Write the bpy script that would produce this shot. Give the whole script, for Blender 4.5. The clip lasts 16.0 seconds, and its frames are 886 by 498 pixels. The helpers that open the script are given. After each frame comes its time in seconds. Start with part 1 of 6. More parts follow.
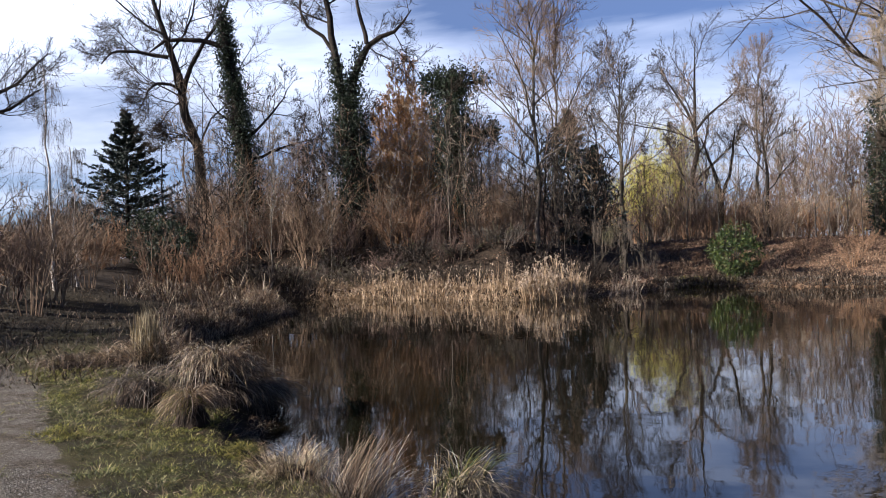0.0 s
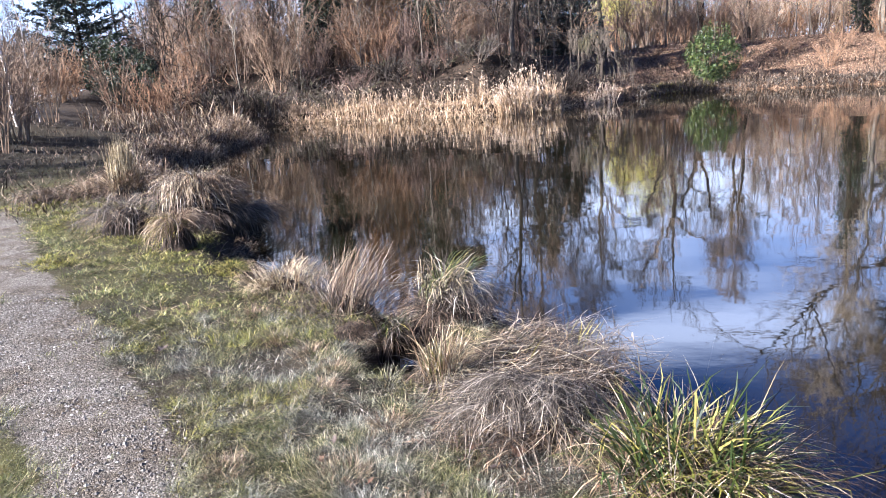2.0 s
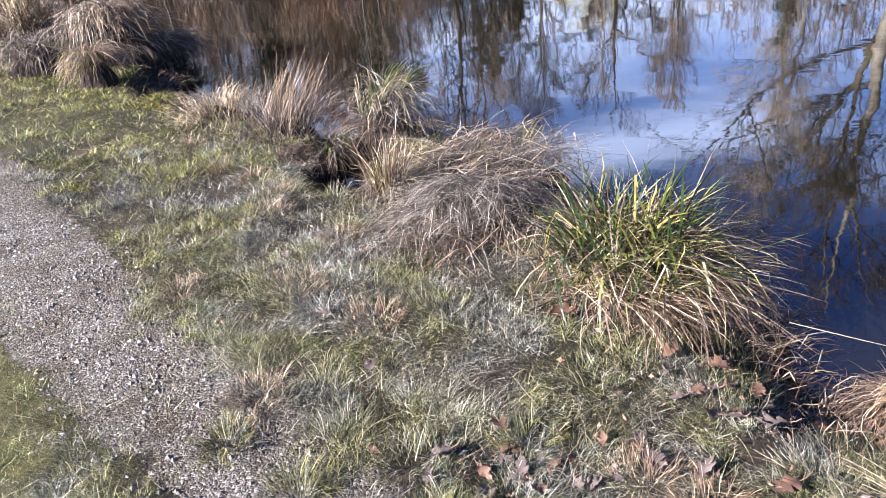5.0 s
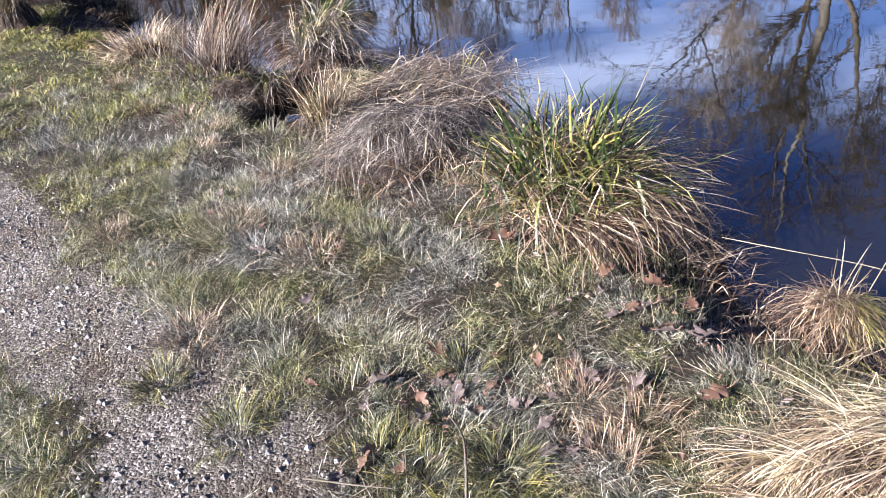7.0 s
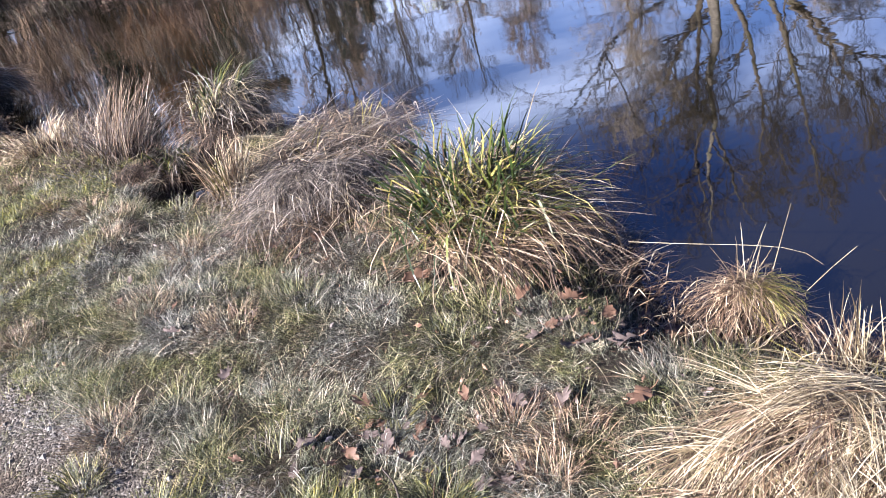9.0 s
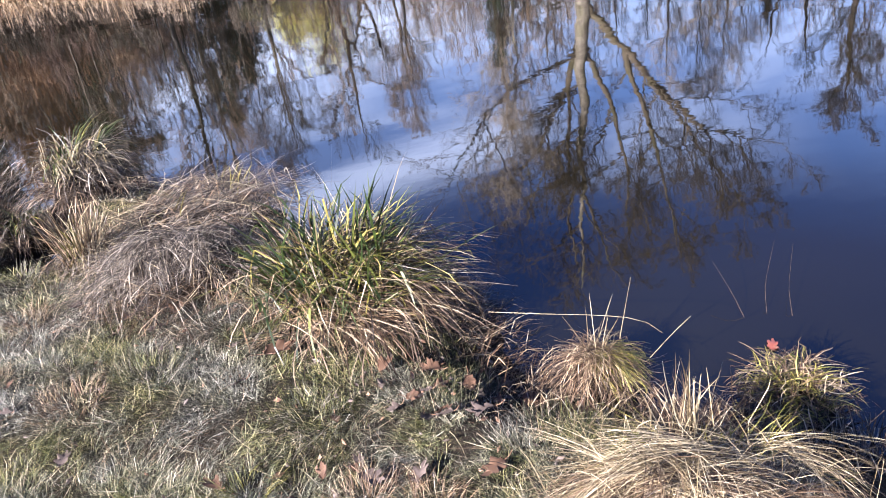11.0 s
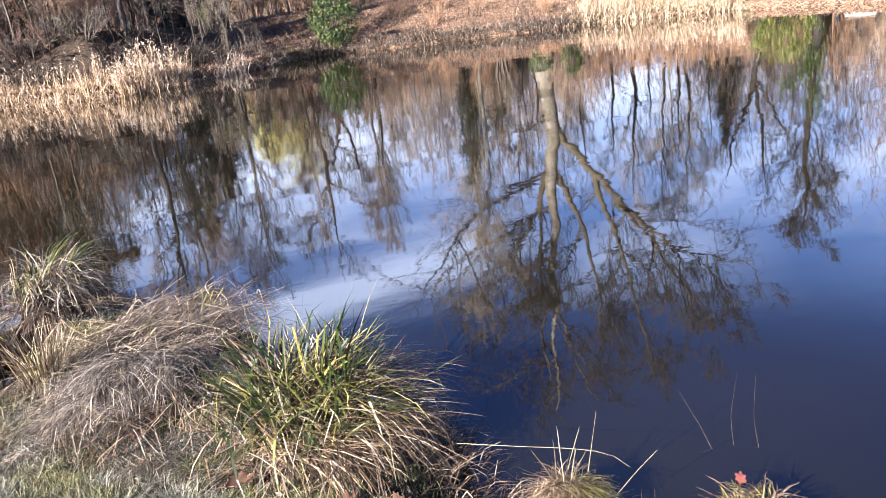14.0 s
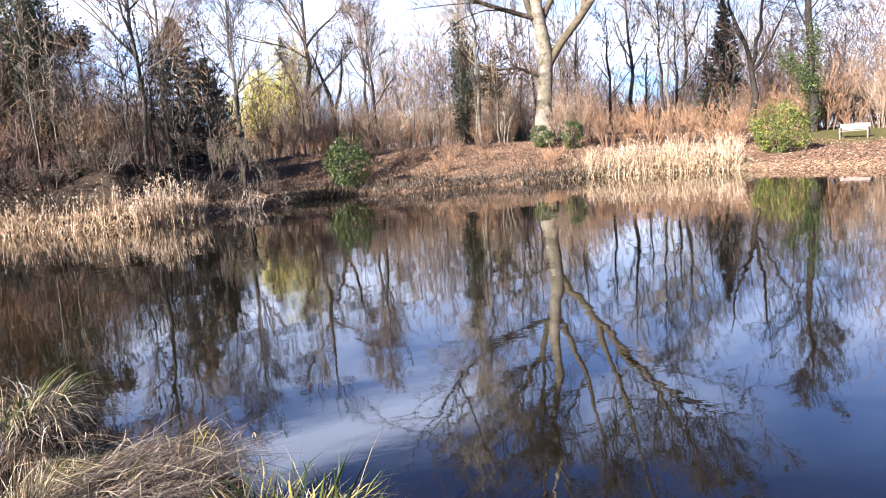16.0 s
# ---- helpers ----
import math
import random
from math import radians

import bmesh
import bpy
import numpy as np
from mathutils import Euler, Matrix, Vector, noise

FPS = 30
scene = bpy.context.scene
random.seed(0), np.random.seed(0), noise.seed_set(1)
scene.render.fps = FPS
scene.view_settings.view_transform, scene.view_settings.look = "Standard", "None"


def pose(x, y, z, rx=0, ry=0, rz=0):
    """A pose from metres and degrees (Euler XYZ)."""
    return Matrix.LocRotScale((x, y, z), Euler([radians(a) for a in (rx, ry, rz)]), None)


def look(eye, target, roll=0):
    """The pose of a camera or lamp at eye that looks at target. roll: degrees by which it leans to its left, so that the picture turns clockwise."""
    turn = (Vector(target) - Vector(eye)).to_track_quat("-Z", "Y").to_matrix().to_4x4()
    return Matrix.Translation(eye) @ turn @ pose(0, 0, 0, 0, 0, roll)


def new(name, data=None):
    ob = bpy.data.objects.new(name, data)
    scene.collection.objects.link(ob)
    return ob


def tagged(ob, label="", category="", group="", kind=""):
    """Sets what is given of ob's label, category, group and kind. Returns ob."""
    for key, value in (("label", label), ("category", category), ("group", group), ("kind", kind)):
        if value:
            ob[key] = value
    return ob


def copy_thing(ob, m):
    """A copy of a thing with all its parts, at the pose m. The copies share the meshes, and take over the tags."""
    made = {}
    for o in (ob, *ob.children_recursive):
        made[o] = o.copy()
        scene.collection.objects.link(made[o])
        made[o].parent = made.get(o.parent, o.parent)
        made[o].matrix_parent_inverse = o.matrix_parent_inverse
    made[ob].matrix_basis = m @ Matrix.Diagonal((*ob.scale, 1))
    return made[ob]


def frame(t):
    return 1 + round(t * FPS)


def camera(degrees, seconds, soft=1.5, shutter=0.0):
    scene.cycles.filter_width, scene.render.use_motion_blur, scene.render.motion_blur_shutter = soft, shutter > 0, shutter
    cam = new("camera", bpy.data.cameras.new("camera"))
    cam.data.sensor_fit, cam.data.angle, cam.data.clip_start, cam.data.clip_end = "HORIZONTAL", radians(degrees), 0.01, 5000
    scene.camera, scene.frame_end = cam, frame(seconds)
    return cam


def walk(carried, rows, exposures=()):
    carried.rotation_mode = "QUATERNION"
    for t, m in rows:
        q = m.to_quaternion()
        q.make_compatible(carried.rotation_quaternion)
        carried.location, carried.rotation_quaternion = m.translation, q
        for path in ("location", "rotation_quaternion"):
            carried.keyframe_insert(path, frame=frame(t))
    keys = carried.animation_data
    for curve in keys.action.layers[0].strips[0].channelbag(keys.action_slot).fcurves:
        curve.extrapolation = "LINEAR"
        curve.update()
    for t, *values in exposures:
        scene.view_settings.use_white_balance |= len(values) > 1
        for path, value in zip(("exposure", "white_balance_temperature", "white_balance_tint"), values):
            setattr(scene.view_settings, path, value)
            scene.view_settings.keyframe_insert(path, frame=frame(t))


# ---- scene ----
cam = camera(63.6, 16.0, 1.0)

PATH = [
    (0, (0.228, 0.78, 1.762), (0.163, 2.779, 1.774), -1.2),
    (0.5, (0.219, 0.758, 1.755), (0.179, 2.75, 1.582), -0.9),
    (1, (0.215, 0.741, 1.746), (0.182, 2.714, 1.421), -1.1),
    (1.5, (0.216, 0.732, 1.719), (0.186, 2.69, 1.311), -2.3),
    (2, (0.222, 0.729, 1.699), (0.2, 2.669, 1.213), -3.8),
    (2.5, (0.219, 0.729, 1.689), (0.212, 2.645, 1.114), -3.9),
    (3, (0.219, 0.728, 1.679), (0.25, 2.613, 1.012), -3.8),
    (3.5, (0.227, 0.733, 1.654), (0.279, 2.587, 0.906), -4.7),
    (4, (0.226, 0.731, 1.644), (0.274, 2.552, 0.819), -5.8),
    (4.5, (0.223, 0.719, 1.623), (0.277, 2.51, 0.734), -6.7),
    (5, (0.224, 0.715, 1.604), (0.302, 2.479, 0.664), -7.0),
    (5.2, (0.242, 0.724, 1.593), (0.325, 2.476, 0.631), -7.8),
    (7.3, (0.32, 0.719, 1.53), (0.499, 2.379, 0.429), -8.6),
    (7.5, (0.336, 0.711, 1.519), (0.515, 2.375, 0.424), -10.0),
    (8, (0.367, 0.707, 1.506), (0.553, 2.371, 0.413), -13.0),
    (8.5, (0.388, 0.704, 1.503), (0.64, 2.363, 0.414), -14.4),
    (9, (0.412, 0.702, 1.501), (0.74, 2.398, 0.492), -14.4),
    (9.5, (0.428, 0.702, 1.507), (0.841, 2.402, 0.538), -13.3),
    (10, (0.445, 0.692, 1.503), (0.961, 2.359, 0.526), -11.4),
    (10.2, (0.453, 0.691, 1.505), (1.006, 2.343, 0.523), -10.7),
    (12.3, (0.491, 0.645, 1.566), (1.278, 2.312, 0.791), -7.9),
    (12.5, (0.491, 0.644, 1.568), (1.282, 2.312, 0.799), -7.8),
    (13, (0.493, 0.641, 1.57), (1.291, 2.315, 0.821), -7.8),
    (13.5, (0.491, 0.647, 1.579), (1.303, 2.33, 0.866), -7.5),
    (14, (0.489, 0.648, 1.589), (1.322, 2.35, 0.949), -6.8),
    (14.5, (0.489, 0.644, 1.601), (1.338, 2.365, 1.034), -6.0),
    (15, (0.484, 0.639, 1.612), (1.346, 2.373, 1.111), -5.1),
    (15.5, (0.48, 0.643, 1.62), (1.359, 2.396, 1.227), -4.6),
    (16, (0.496, 0.727, 1.602), (1.394, 2.495, 1.343), -4.2),
]
EXPOSURES = ((0.0, 1.40, 5950, 16), (0.6, 1.85, 5850, 17), (1.3, 2.6, 5600, 18), (2.5, 2.85, 5450, 18), (5.0, 2.78, 5450, 20), (10.0, 2.75, 5550, 21), (12.5, 2.8, 5720, 20), (15.0, 2.84, 5780, 18), (16.0, 2.5, 5850, 18))
walk(cam, [(t, look(e, g, r)) for t, e, g, r in PATH], EXPOSURES)

# ---- daylight ----
SUN_BEARING, SUN_HEIGHT = 250.0, 25.0
sb, sh = radians(SUN_BEARING), radians(SUN_HEIGHT)
SUN_WAY = Vector((math.sin(sb) * math.cos(sh), math.cos(sb) * math.cos(sh), math.sin(sh)))
lamp = bpy.data.lights.new("sun", "SUN")
lamp.energy, lamp.angle, lamp.color = 5.0, radians(0.6), (1.0, 0.90, 0.77)
new("sun", lamp).matrix_world = look(SUN_WAY * 80, (0, 0, 0))


def sky_world():
    w = bpy.data.worlds.new("sky")
    w.use_nodes = True
    scene.world = w
    n, l = w.node_tree.nodes, w.node_tree.links
    n.clear()
    sky = n.new("ShaderNodeTexSky")
    sky.sky_type, sky.sun_disc = "NISHITA", False
    sky.sun_elevation, sky.sun_rotation = sh, sb
    sky.air_density, sky.dust_density, sky.ozone_density = 1.0, 0.3, 3.0
    co = n.new("ShaderNodeTexCoord")
    sep = n.new("ShaderNodeSeparateXYZ")
    l.new(co.outputs["Generated"], sep.inputs[0])
    add = n.new("ShaderNodeMath"); add.operation = "ADD"; add.inputs[1].default_value = 0.16
    l.new(sep.outputs["Z"], add.inputs[0])
    mx = n.new("ShaderNodeMath"); mx.operation = "MAXIMUM"; mx.inputs[1].default_value = 0.08
    l.new(add.outputs[0], mx.inputs[0])
    div = []
    for ax in "XY":
        d = n.new("ShaderNodeMath"); d.operation = "DIVIDE"
        l.new(sep.outputs[ax], d.inputs[0]); l.new(mx.outputs[0], d.inputs[1])
        div.append(d)
    comb = n.new("ShaderNodeCombineXYZ")
    l.new(div[0].outputs[0], comb.inputs[0]); l.new(div[1].outputs[0], comb.inputs[1])
    mp = n.new("ShaderNodeMapping")
    mp.inputs["Rotation"].default_value = (0, 0, radians(CLOUD_TURN))
    mp.inputs["Scale"].default_value = (0.55, 1.25, 1)
    mp.inputs["Location"].default_value = CLOUD_SHIFT
    l.new(comb.outputs[0], mp.inputs[0])
    no = n.new("ShaderNodeTexNoise")
    no.inputs["Scale"].default_value = 0.9
    no.inputs["Detail"].default_value = 7
    no.inputs["Roughness"].default_value = 0.52
    no.inputs["Distortion"].default_value = 0.35
    l.new(mp.outputs[0], no.inputs["Vector"])
    ramp = n.new("ShaderNodeValToRGB")
    ramp.color_ramp.elements[0].position, ramp.color_ramp.elements[0].color = CLOUD_EDGE[0], (0.08, 0.08, 0.08, 1)
    ramp.color_ramp.elements[1].position, ramp.color_ramp.elements[1].color = CLOUD_EDGE[1], (1, 1, 1, 1)
    l.new(no.outputs["Fac"], ramp.inputs[0])
    mix = n.new("ShaderNodeMix"); mix.data_type = "RGBA"
    high = ramp_node(n, ((0.34, (0.92, 0.92, 0.92)), (0.42, (0.02, 0.02, 0.02))))
    l.new(sep.outputs["Z"], high.inputs[0])
    fac = n.new("ShaderNodeMath"); fac.operation = "MULTIPLY"
    l.new(ramp.outputs[0], fac.inputs[0]); l.new(high.outputs[0], fac.inputs[1])
    # the cover thins out towards the clear side of the sky
    low = ramp_node(n, ((0.22, (1, 1, 1)), (0.34, (0, 0, 0))))
    l.new(sep.outputs["Z"], low.inputs[0])
    east = ramp_node(n, ((0.58, (1, 1, 1)), (0.76, (0.12, 0.12, 0.12))))
    l.new(sep.outputs["X"], east.inputs[0])
    cover = n.new("ShaderNodeMath"); cover.operation = "MAXIMUM"
    l.new(low.outputs[0], cover.inputs[0]); l.new(east.outputs[0], cover.inputs[1])
    thin = n.new("ShaderNodeMath"); thin.operation = "MULTIPLY"
    l.new(fac.outputs[0], thin.inputs[0]); l.new(cover.outputs[0], thin.inputs[1])
    # one long bright streak that sinks towards the east
    line = n.new("ShaderNodeVectorMath"); line.operation = "DOT_PRODUCT"
    line.inputs[1].default_value = (0.17, 0, 1)
    l.new(co.outputs["Generated"], line.inputs[0])
    wob = n.new("ShaderNodeMath"); wob.operation = "MULTIPLY_ADD"; wob.inputs[1].default_value = 0.13
    l.new(no.outputs["Fac"], wob.inputs[0]); l.new(line.outputs["Value"], wob.inputs[2])
    strip = ramp_node(n, ((0.40, (0, 0, 0)), (0.435, (0.5, 0.5, 0.5)), (0.46, (0.5, 0.5, 0.5)), (0.50, (0, 0, 0))))
    l.new(wob.outputs[0], strip.inputs[0])
    span = ramp_node(n, ((0.08, (0, 0, 0)), (0.2, (1, 1, 1)), (0.46, (1, 1, 1)), (0.58, (0, 0, 0))))
    l.new(sep.outputs["X"], span.inputs[0])
    streak = n.new("ShaderNodeMath"); streak.operation = "MULTIPLY"
    l.new(strip.outputs[0], streak.inputs[0]); l.new(span.outputs[0], streak.inputs[1])
    both = n.new("ShaderNodeMath"); both.operation = "MAXIMUM"
    # the sunny side of the sky is clear
    north = ramp_node(n, ((0.0, (0.05, 0.05, 0.05)), (0.22, (1, 1, 1))))
    l.new(sep.outputs["Y"], north.inputs[0])
    open_sky = n.new("ShaderNodeMath"); open_sky.operation = "MULTIPLY"
    l.new(thin.outputs[0], open_sky.inputs[0]); l.new(north.outputs[0], open_sky.inputs[1])
    l.new(open_sky.outputs[0], both.inputs[0]); l.new(streak.outputs[0], both.inputs[1])
    l.new(both.outputs[0], mix.inputs["Factor"])
    deep = n.new("ShaderNodeMix"); deep.data_type = "RGBA"; deep.blend_type = "MULTIPLY"
    deep.inputs["Factor"].default_value = 1.0
    deep.inputs["B"].default_value = (0.70, 0.93, 1.32, 1)
    l.new(sky.outputs[0], deep.inputs["A"])
    over = ramp_node(n, ((0.34, (1, 1, 1)), (0.46, (0.36, 0.40, 0.50))))
    l.new(sep.outputs["Z"], over.inputs[0])
    blue = n.new("ShaderNodeMix"); blue.data_type = "RGBA"; blue.blend_type = "MULTIPLY"
    blue.inputs["Factor"].default_value = 1.0
    l.new(deep.outputs["Result"], blue.inputs["A"]); l.new(over.outputs[0], blue.inputs["B"])
    l.new(blue.outputs["Result"], mix.inputs["A"])
    glow = ramp_node(n, ((0.18, CLOUD_LIGHT[:3]), (0.32, tuple(1.75 * v for v in CLOUD_LIGHT[:3]))))
    l.new(sep.outputs["Z"], glow.inputs[0])
    l.new(glow.outputs[0], mix.inputs["B"])
    bg = n.new("ShaderNodeBackground")
    bg.inputs["Strength"].default_value = SKY
    l.new(mix.outputs["Result"], bg.inputs[0])
    out = n.new("ShaderNodeOutputWorld")
    l.new(bg.outputs[0], out.inputs[0])




# ---- materials ----
def mat_new(name):
    m = bpy.data.materials.new(name)
    m.use_nodes = True
    n, l = m.node_tree.nodes, m.node_tree.links
    return m, n, l, n["Principled BSDF"]


def ramp_node(n, stops):
    r = n.new("ShaderNodeValToRGB")
    e = r.color_ramp.elements
    while len(e) < len(stops):
        e.new(0.5)
    for k, (p, c) in enumerate(stops):
        e[k].position, e[k].color = p, (*c, 1)
    return r


SKY = 0.029
CLOUD_TURN, CLOUD_SHIFT, CLOUD_EDGE, CLOUD_LIGHT = 20, (3.1, 1.7, 0), (0.35, 0.60), (11.9, 13.0, 14.6, 1)
sky_world()


def noise_node(n, l, scale, detail=4, rough=0.55, coord="Object"):
    co = n.new("ShaderNodeTexCoord")
    t = n.new("ShaderNodeTexNoise")
    t.inputs["Scale"].default_value, t.inputs["Detail"].default_value = scale, detail
    t.inputs["Roughness"].default_value = rough
    l.new(co.outputs[coord], t.inputs["Vector"])
    return t


def mixer(n, l, a, b, fac, kind="MIX"):
    m = n.new("ShaderNodeMix"); m.data_type = "RGBA"; m.blend_type = kind
    for sock, v in (("A", a), ("B", b)):
        if isinstance(v, tuple):
            m.inputs[sock].default_value = (*v, 1)
        else:
            l.new(v, m.inputs[sock])
    if isinstance(fac, float):
        m.inputs["Factor"].default_value = fac
    else:
        l.new(fac, m.inputs["Factor"])
    return m.outputs["Result"]


def blade_material(name, stops, rough=0.6, patch=None, patch_scale=1.2, thin=0.06):
    """Grass and reed blades: each blade its own tint, drier and greener patches, some light let through."""
    m, n, l, b = mat_new(name)
    geo = n.new("ShaderNodeNewGeometry")
    r = ramp_node(n, stops)
    l.new(geo.outputs["Random Per Island"], r.inputs[0])
    col = r.outputs[0]
    if patch:
        no = noise_node(n, l, patch_scale, 3)
        pr = ramp_node(n, ((0.43, (0, 0, 0)), (0.60, (1, 1, 1))))
        l.new(no.outputs["Fac"], pr.inputs[0])
        r2 = ramp_node(n, patch)
        l.new(geo.outputs["Random Per Island"], r2.inputs[0])
        col = mixer(n, l, col, r2.outputs[0], pr.outputs[0])
    streak = noise_node(n, l, 60, 2)
    sr = ramp_node(n, ((0.3, (0.72, 0.72, 0.72)), (0.75, (1.12, 1.1, 1.05))))
    l.new(streak.outputs["Fac"], sr.inputs[0])
    col = mixer(n, l, col, sr.outputs[0], 1.0, "MULTIPLY")
    # middle-scale noise: clumps from about 0.55 to 1.15 times the blade colour
    clump_tone = noise_node(n, l, 7.5, 3)
    clump_ramp = ramp_node(n, ((0.36, (0.55, 0.53, 0.5)), (0.62, (1.15, 1.13, 1.08))))
    l.new(clump_tone.outputs["Fac"], clump_ramp.inputs[0])
    col = mixer(n, l, col, clump_ramp.outputs[0], 1.0, "MULTIPLY")
    l.new(col, b.inputs["Base Color"])
    b.inputs["Roughness"].default_value = rough
    b.inputs["Specular IOR Level"].default_value = 0.35
    if thin:
        tr = n.new("ShaderNodeBsdfTranslucent")
        l.new(col, tr.inputs["Color"])
        mx = n.new("ShaderNodeMixShader"); mx.inputs[0].default_value = thin
        l.new(b.outputs[0], mx.inputs[1]); l.new(tr.outputs[0], mx.inputs[2])
        l.new(mx.outputs[0], n["Material Output"].inputs[0])
    return m


def bark_material(name, dark, light, scale=6.0, moss=None):
    m, n, l, b = mat_new(name)
    no = noise_node(n, l, scale, 6, 0.65)
    r = ramp_node(n, ((0.32, dark), (0.68, light)))
    l.new(no.outputs["Fac"], r.inputs[0])
    col = r.outputs[0]
    info = n.new("ShaderNodeObjectInfo")
    vr = ramp_node(n, ((0.0, (0.78, 0.78, 0.80)), (1.0, (1.15, 1.1, 1.02))))
    l.new(info.outputs["Random"], vr.inputs[0])
    col = mixer(n, l, col, vr.outputs[0], 1.0, "MULTIPLY")
    if moss:
        n2 = noise_node(n, l, 0.9, 4)
        mr = ramp_node(n, ((0.5, (0, 0, 0)), (0.66, (0.75, 0.75, 0.75))))
        l.new(n2.outputs["Fac"], mr.inputs[0])
        col = mixer(n, l, col, moss, mr.outputs[0])
    l.new(col, b.inputs["Base Color"])
    b.inputs["Roughness"].default_value = 0.9
    b.inputs["Specular IOR Level"].default_value = 0.15
    bump = n.new("ShaderNodeBump"); bump.inputs["Strength"].default_value = 0.6; bump.inputs["Distance"].default_value = 0.03
    n3 = noise_node(n, l, scale * 4, 5, 0.7)
    l.new(n3.outputs["Fac"], bump.inputs["Height"])
    l.new(bump.outputs[0], b.inputs["Normal"])
    return m


def leaf_material(name, stops, rough=0.4, thin=0.2):
    m, n, l, b = mat_new(name)
    geo = n.new("ShaderNodeNewGeometry")
    r = ramp_node(n, stops)
    l.new(geo.outputs["Random Per Island"], r.inputs[0])
    no = noise_node(n, l, 30, 3)
    sr = ramp_node(n, ((0.3, (0.8, 0.8, 0.8)), (0.7, (1.12, 1.12, 1.1))))
    l.new(no.outputs["Fac"], sr.inputs[0])
    col = mixer(n, l, r.outputs[0], sr.outputs[0], 1.0, "MULTIPLY")
    l.new(col, b.inputs["Base Color"])
    b.inputs["Roughness"].default_value = rough
    tr = n.new("ShaderNodeBsdfTranslucent")
    l.new(col, tr.inputs["Color"])
    mx = n.new("ShaderNodeMixShader"); mx.inputs[0].default_value = thin
    l.new(b.outputs[0], mx.inputs[1]); l.new(tr.outputs[0], mx.inputs[2])
    l.new(mx.outputs[0], n["Material Output"].inputs[0])
    return m


def ground_material():
    """Soil and thin turf; a gravel path, leaf litter and lawn where the ground's zones say so."""
    m, n, l, b = mat_new("ground_soil")
    zone = n.new("ShaderNodeVertexColor"); zone.layer_name = "zone"
    sep = n.new("ShaderNodeSeparateColor")
    l.new(zone.outputs[0], sep.inputs[0])
    # soil and turf
    n1 = noise_node(n, l, 2.3, 6, 0.6)
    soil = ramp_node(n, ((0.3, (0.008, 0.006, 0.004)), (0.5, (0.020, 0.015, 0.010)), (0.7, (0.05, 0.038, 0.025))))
    l.new(n1.outputs["Fac"], soil.inputs[0])
    n2 = noise_node(n, l, 70, 5, 0.75)
    fine = ramp_node(n, ((0.3, (0.35, 0.35, 0.35)), (0.7, (1.5, 1.46, 1.36))))
    l.new(n2.outputs["Fac"], fine.inputs[0])
    col = mixer(n, l, soil.outputs[0], fine.outputs[0], 1.0, "MULTIPLY")
    # lawn
    lawn = ramp_node(n, ((0.3, (0.03, 0.03, 0.009)), (0.55, (0.085, 0.082, 0.022)), (0.75, (0.18, 0.15, 0.055))))
    n4 = noise_node(n, l, 5.5, 6, 0.7)
    l.new(n4.outputs["Fac"], lawn.inputs[0])
    col = mixer(n, l, col, lawn.outputs[0], sep.outputs["Green"])
    # leaf litter
    vor = n.new("ShaderNodeTexVoronoi"); vor.inputs["Scale"].default_value = 17
    co = n.new("ShaderNodeTexCoord"); l.new(co.outputs["Object"], vor.inputs["Vector"])
    sv = n.new("ShaderNodeSeparateColor"); l.new(vor.outputs["Color"], sv.inputs[0])
    lit = ramp_node(n, ((0.0, (0.035, 0.02, 0.012)), (0.35, (0.105, 0.06, 0.034)), (0.7, (0.22, 0.135, 0.078)), (1.0, (0.36, 0.26, 0.17))))
    l.new(sv.outputs["Red"], lit.inputs[0])
    col = mixer(n, l, col, lit.outputs[0], sep.outputs["Blue"])
    # gravel
    v2 = n.new("ShaderNodeTexVoronoi"); v2.inputs["Scale"].default_value = 130; v2.inputs["Randomness"].default_value = 1.0
    nd = noise_node(n, l, 55, 2)
    bend = n.new("ShaderNodeVectorMath"); bend.operation = "MULTIPLY_ADD"
    bend.inputs[1].default_value = (0.012, 0.012, 0.012)
    l.new(nd.outputs["Color"], bend.inputs[0]); l.new(co.outputs["Object"], bend.inputs[2])
    l.new(bend.outputs[0], v2.inputs["Vector"])
    s2 = n.new("ShaderNodeSeparateColor"); l.new(v2.outputs["Color"], s2.inputs[0])
    grav = ramp_node(n, ((0.0, (0.038, 0.033, 0.027)), (0.5, (0.092, 0.083, 0.07)), (0.85, (0.15, 0.138, 0.12)), (1.0, (0.28, 0.265, 0.24))))
    l.new(s2.outputs["Red"], grav.inputs[0])
    n5 = noise_node(n, l, 4.0, 5, 0.6)
    worn = ramp_node(n, ((0.34, (0.62, 0.54, 0.43)), (0.58, (1.12, 1.10, 1.06))))
    l.new(n5.outputs["Fac"], worn.inputs[0])
    grav2 = mixer(n, l, grav.outputs[0], worn.outputs[0], 1.0, "MULTIPLY")
    n6 = noise_node(n, l, 9, 5, 0.7)
    edge = n.new("ShaderNodeMath"); edge.operation = "ADD"
    l.new(sep.outputs["Red"], edge.inputs[0]); l.new(n6.outputs["Fac"], edge.inputs[1])
    er = ramp_node(n, ((0.90, (0, 0, 0)), (1.12, (1, 1, 1))))
    l.new(edge.outputs[0], er.inputs[0])
    col = mixer(n, l, col, grav2, er.outputs[0])
    l.new(col, b.inputs["Base Color"])
    b.inputs["Roughness"].default_value = 0.92
    b.inputs["Specular IOR Level"].default_value = 0.2
    bump = n.new("ShaderNodeBump"); bump.inputs["Strength"].default_value = 0.9; bump.inputs["Distance"].default_value = 0.02
    hs = n.new("ShaderNodeMath"); hs.operation = "SUBTRACT"
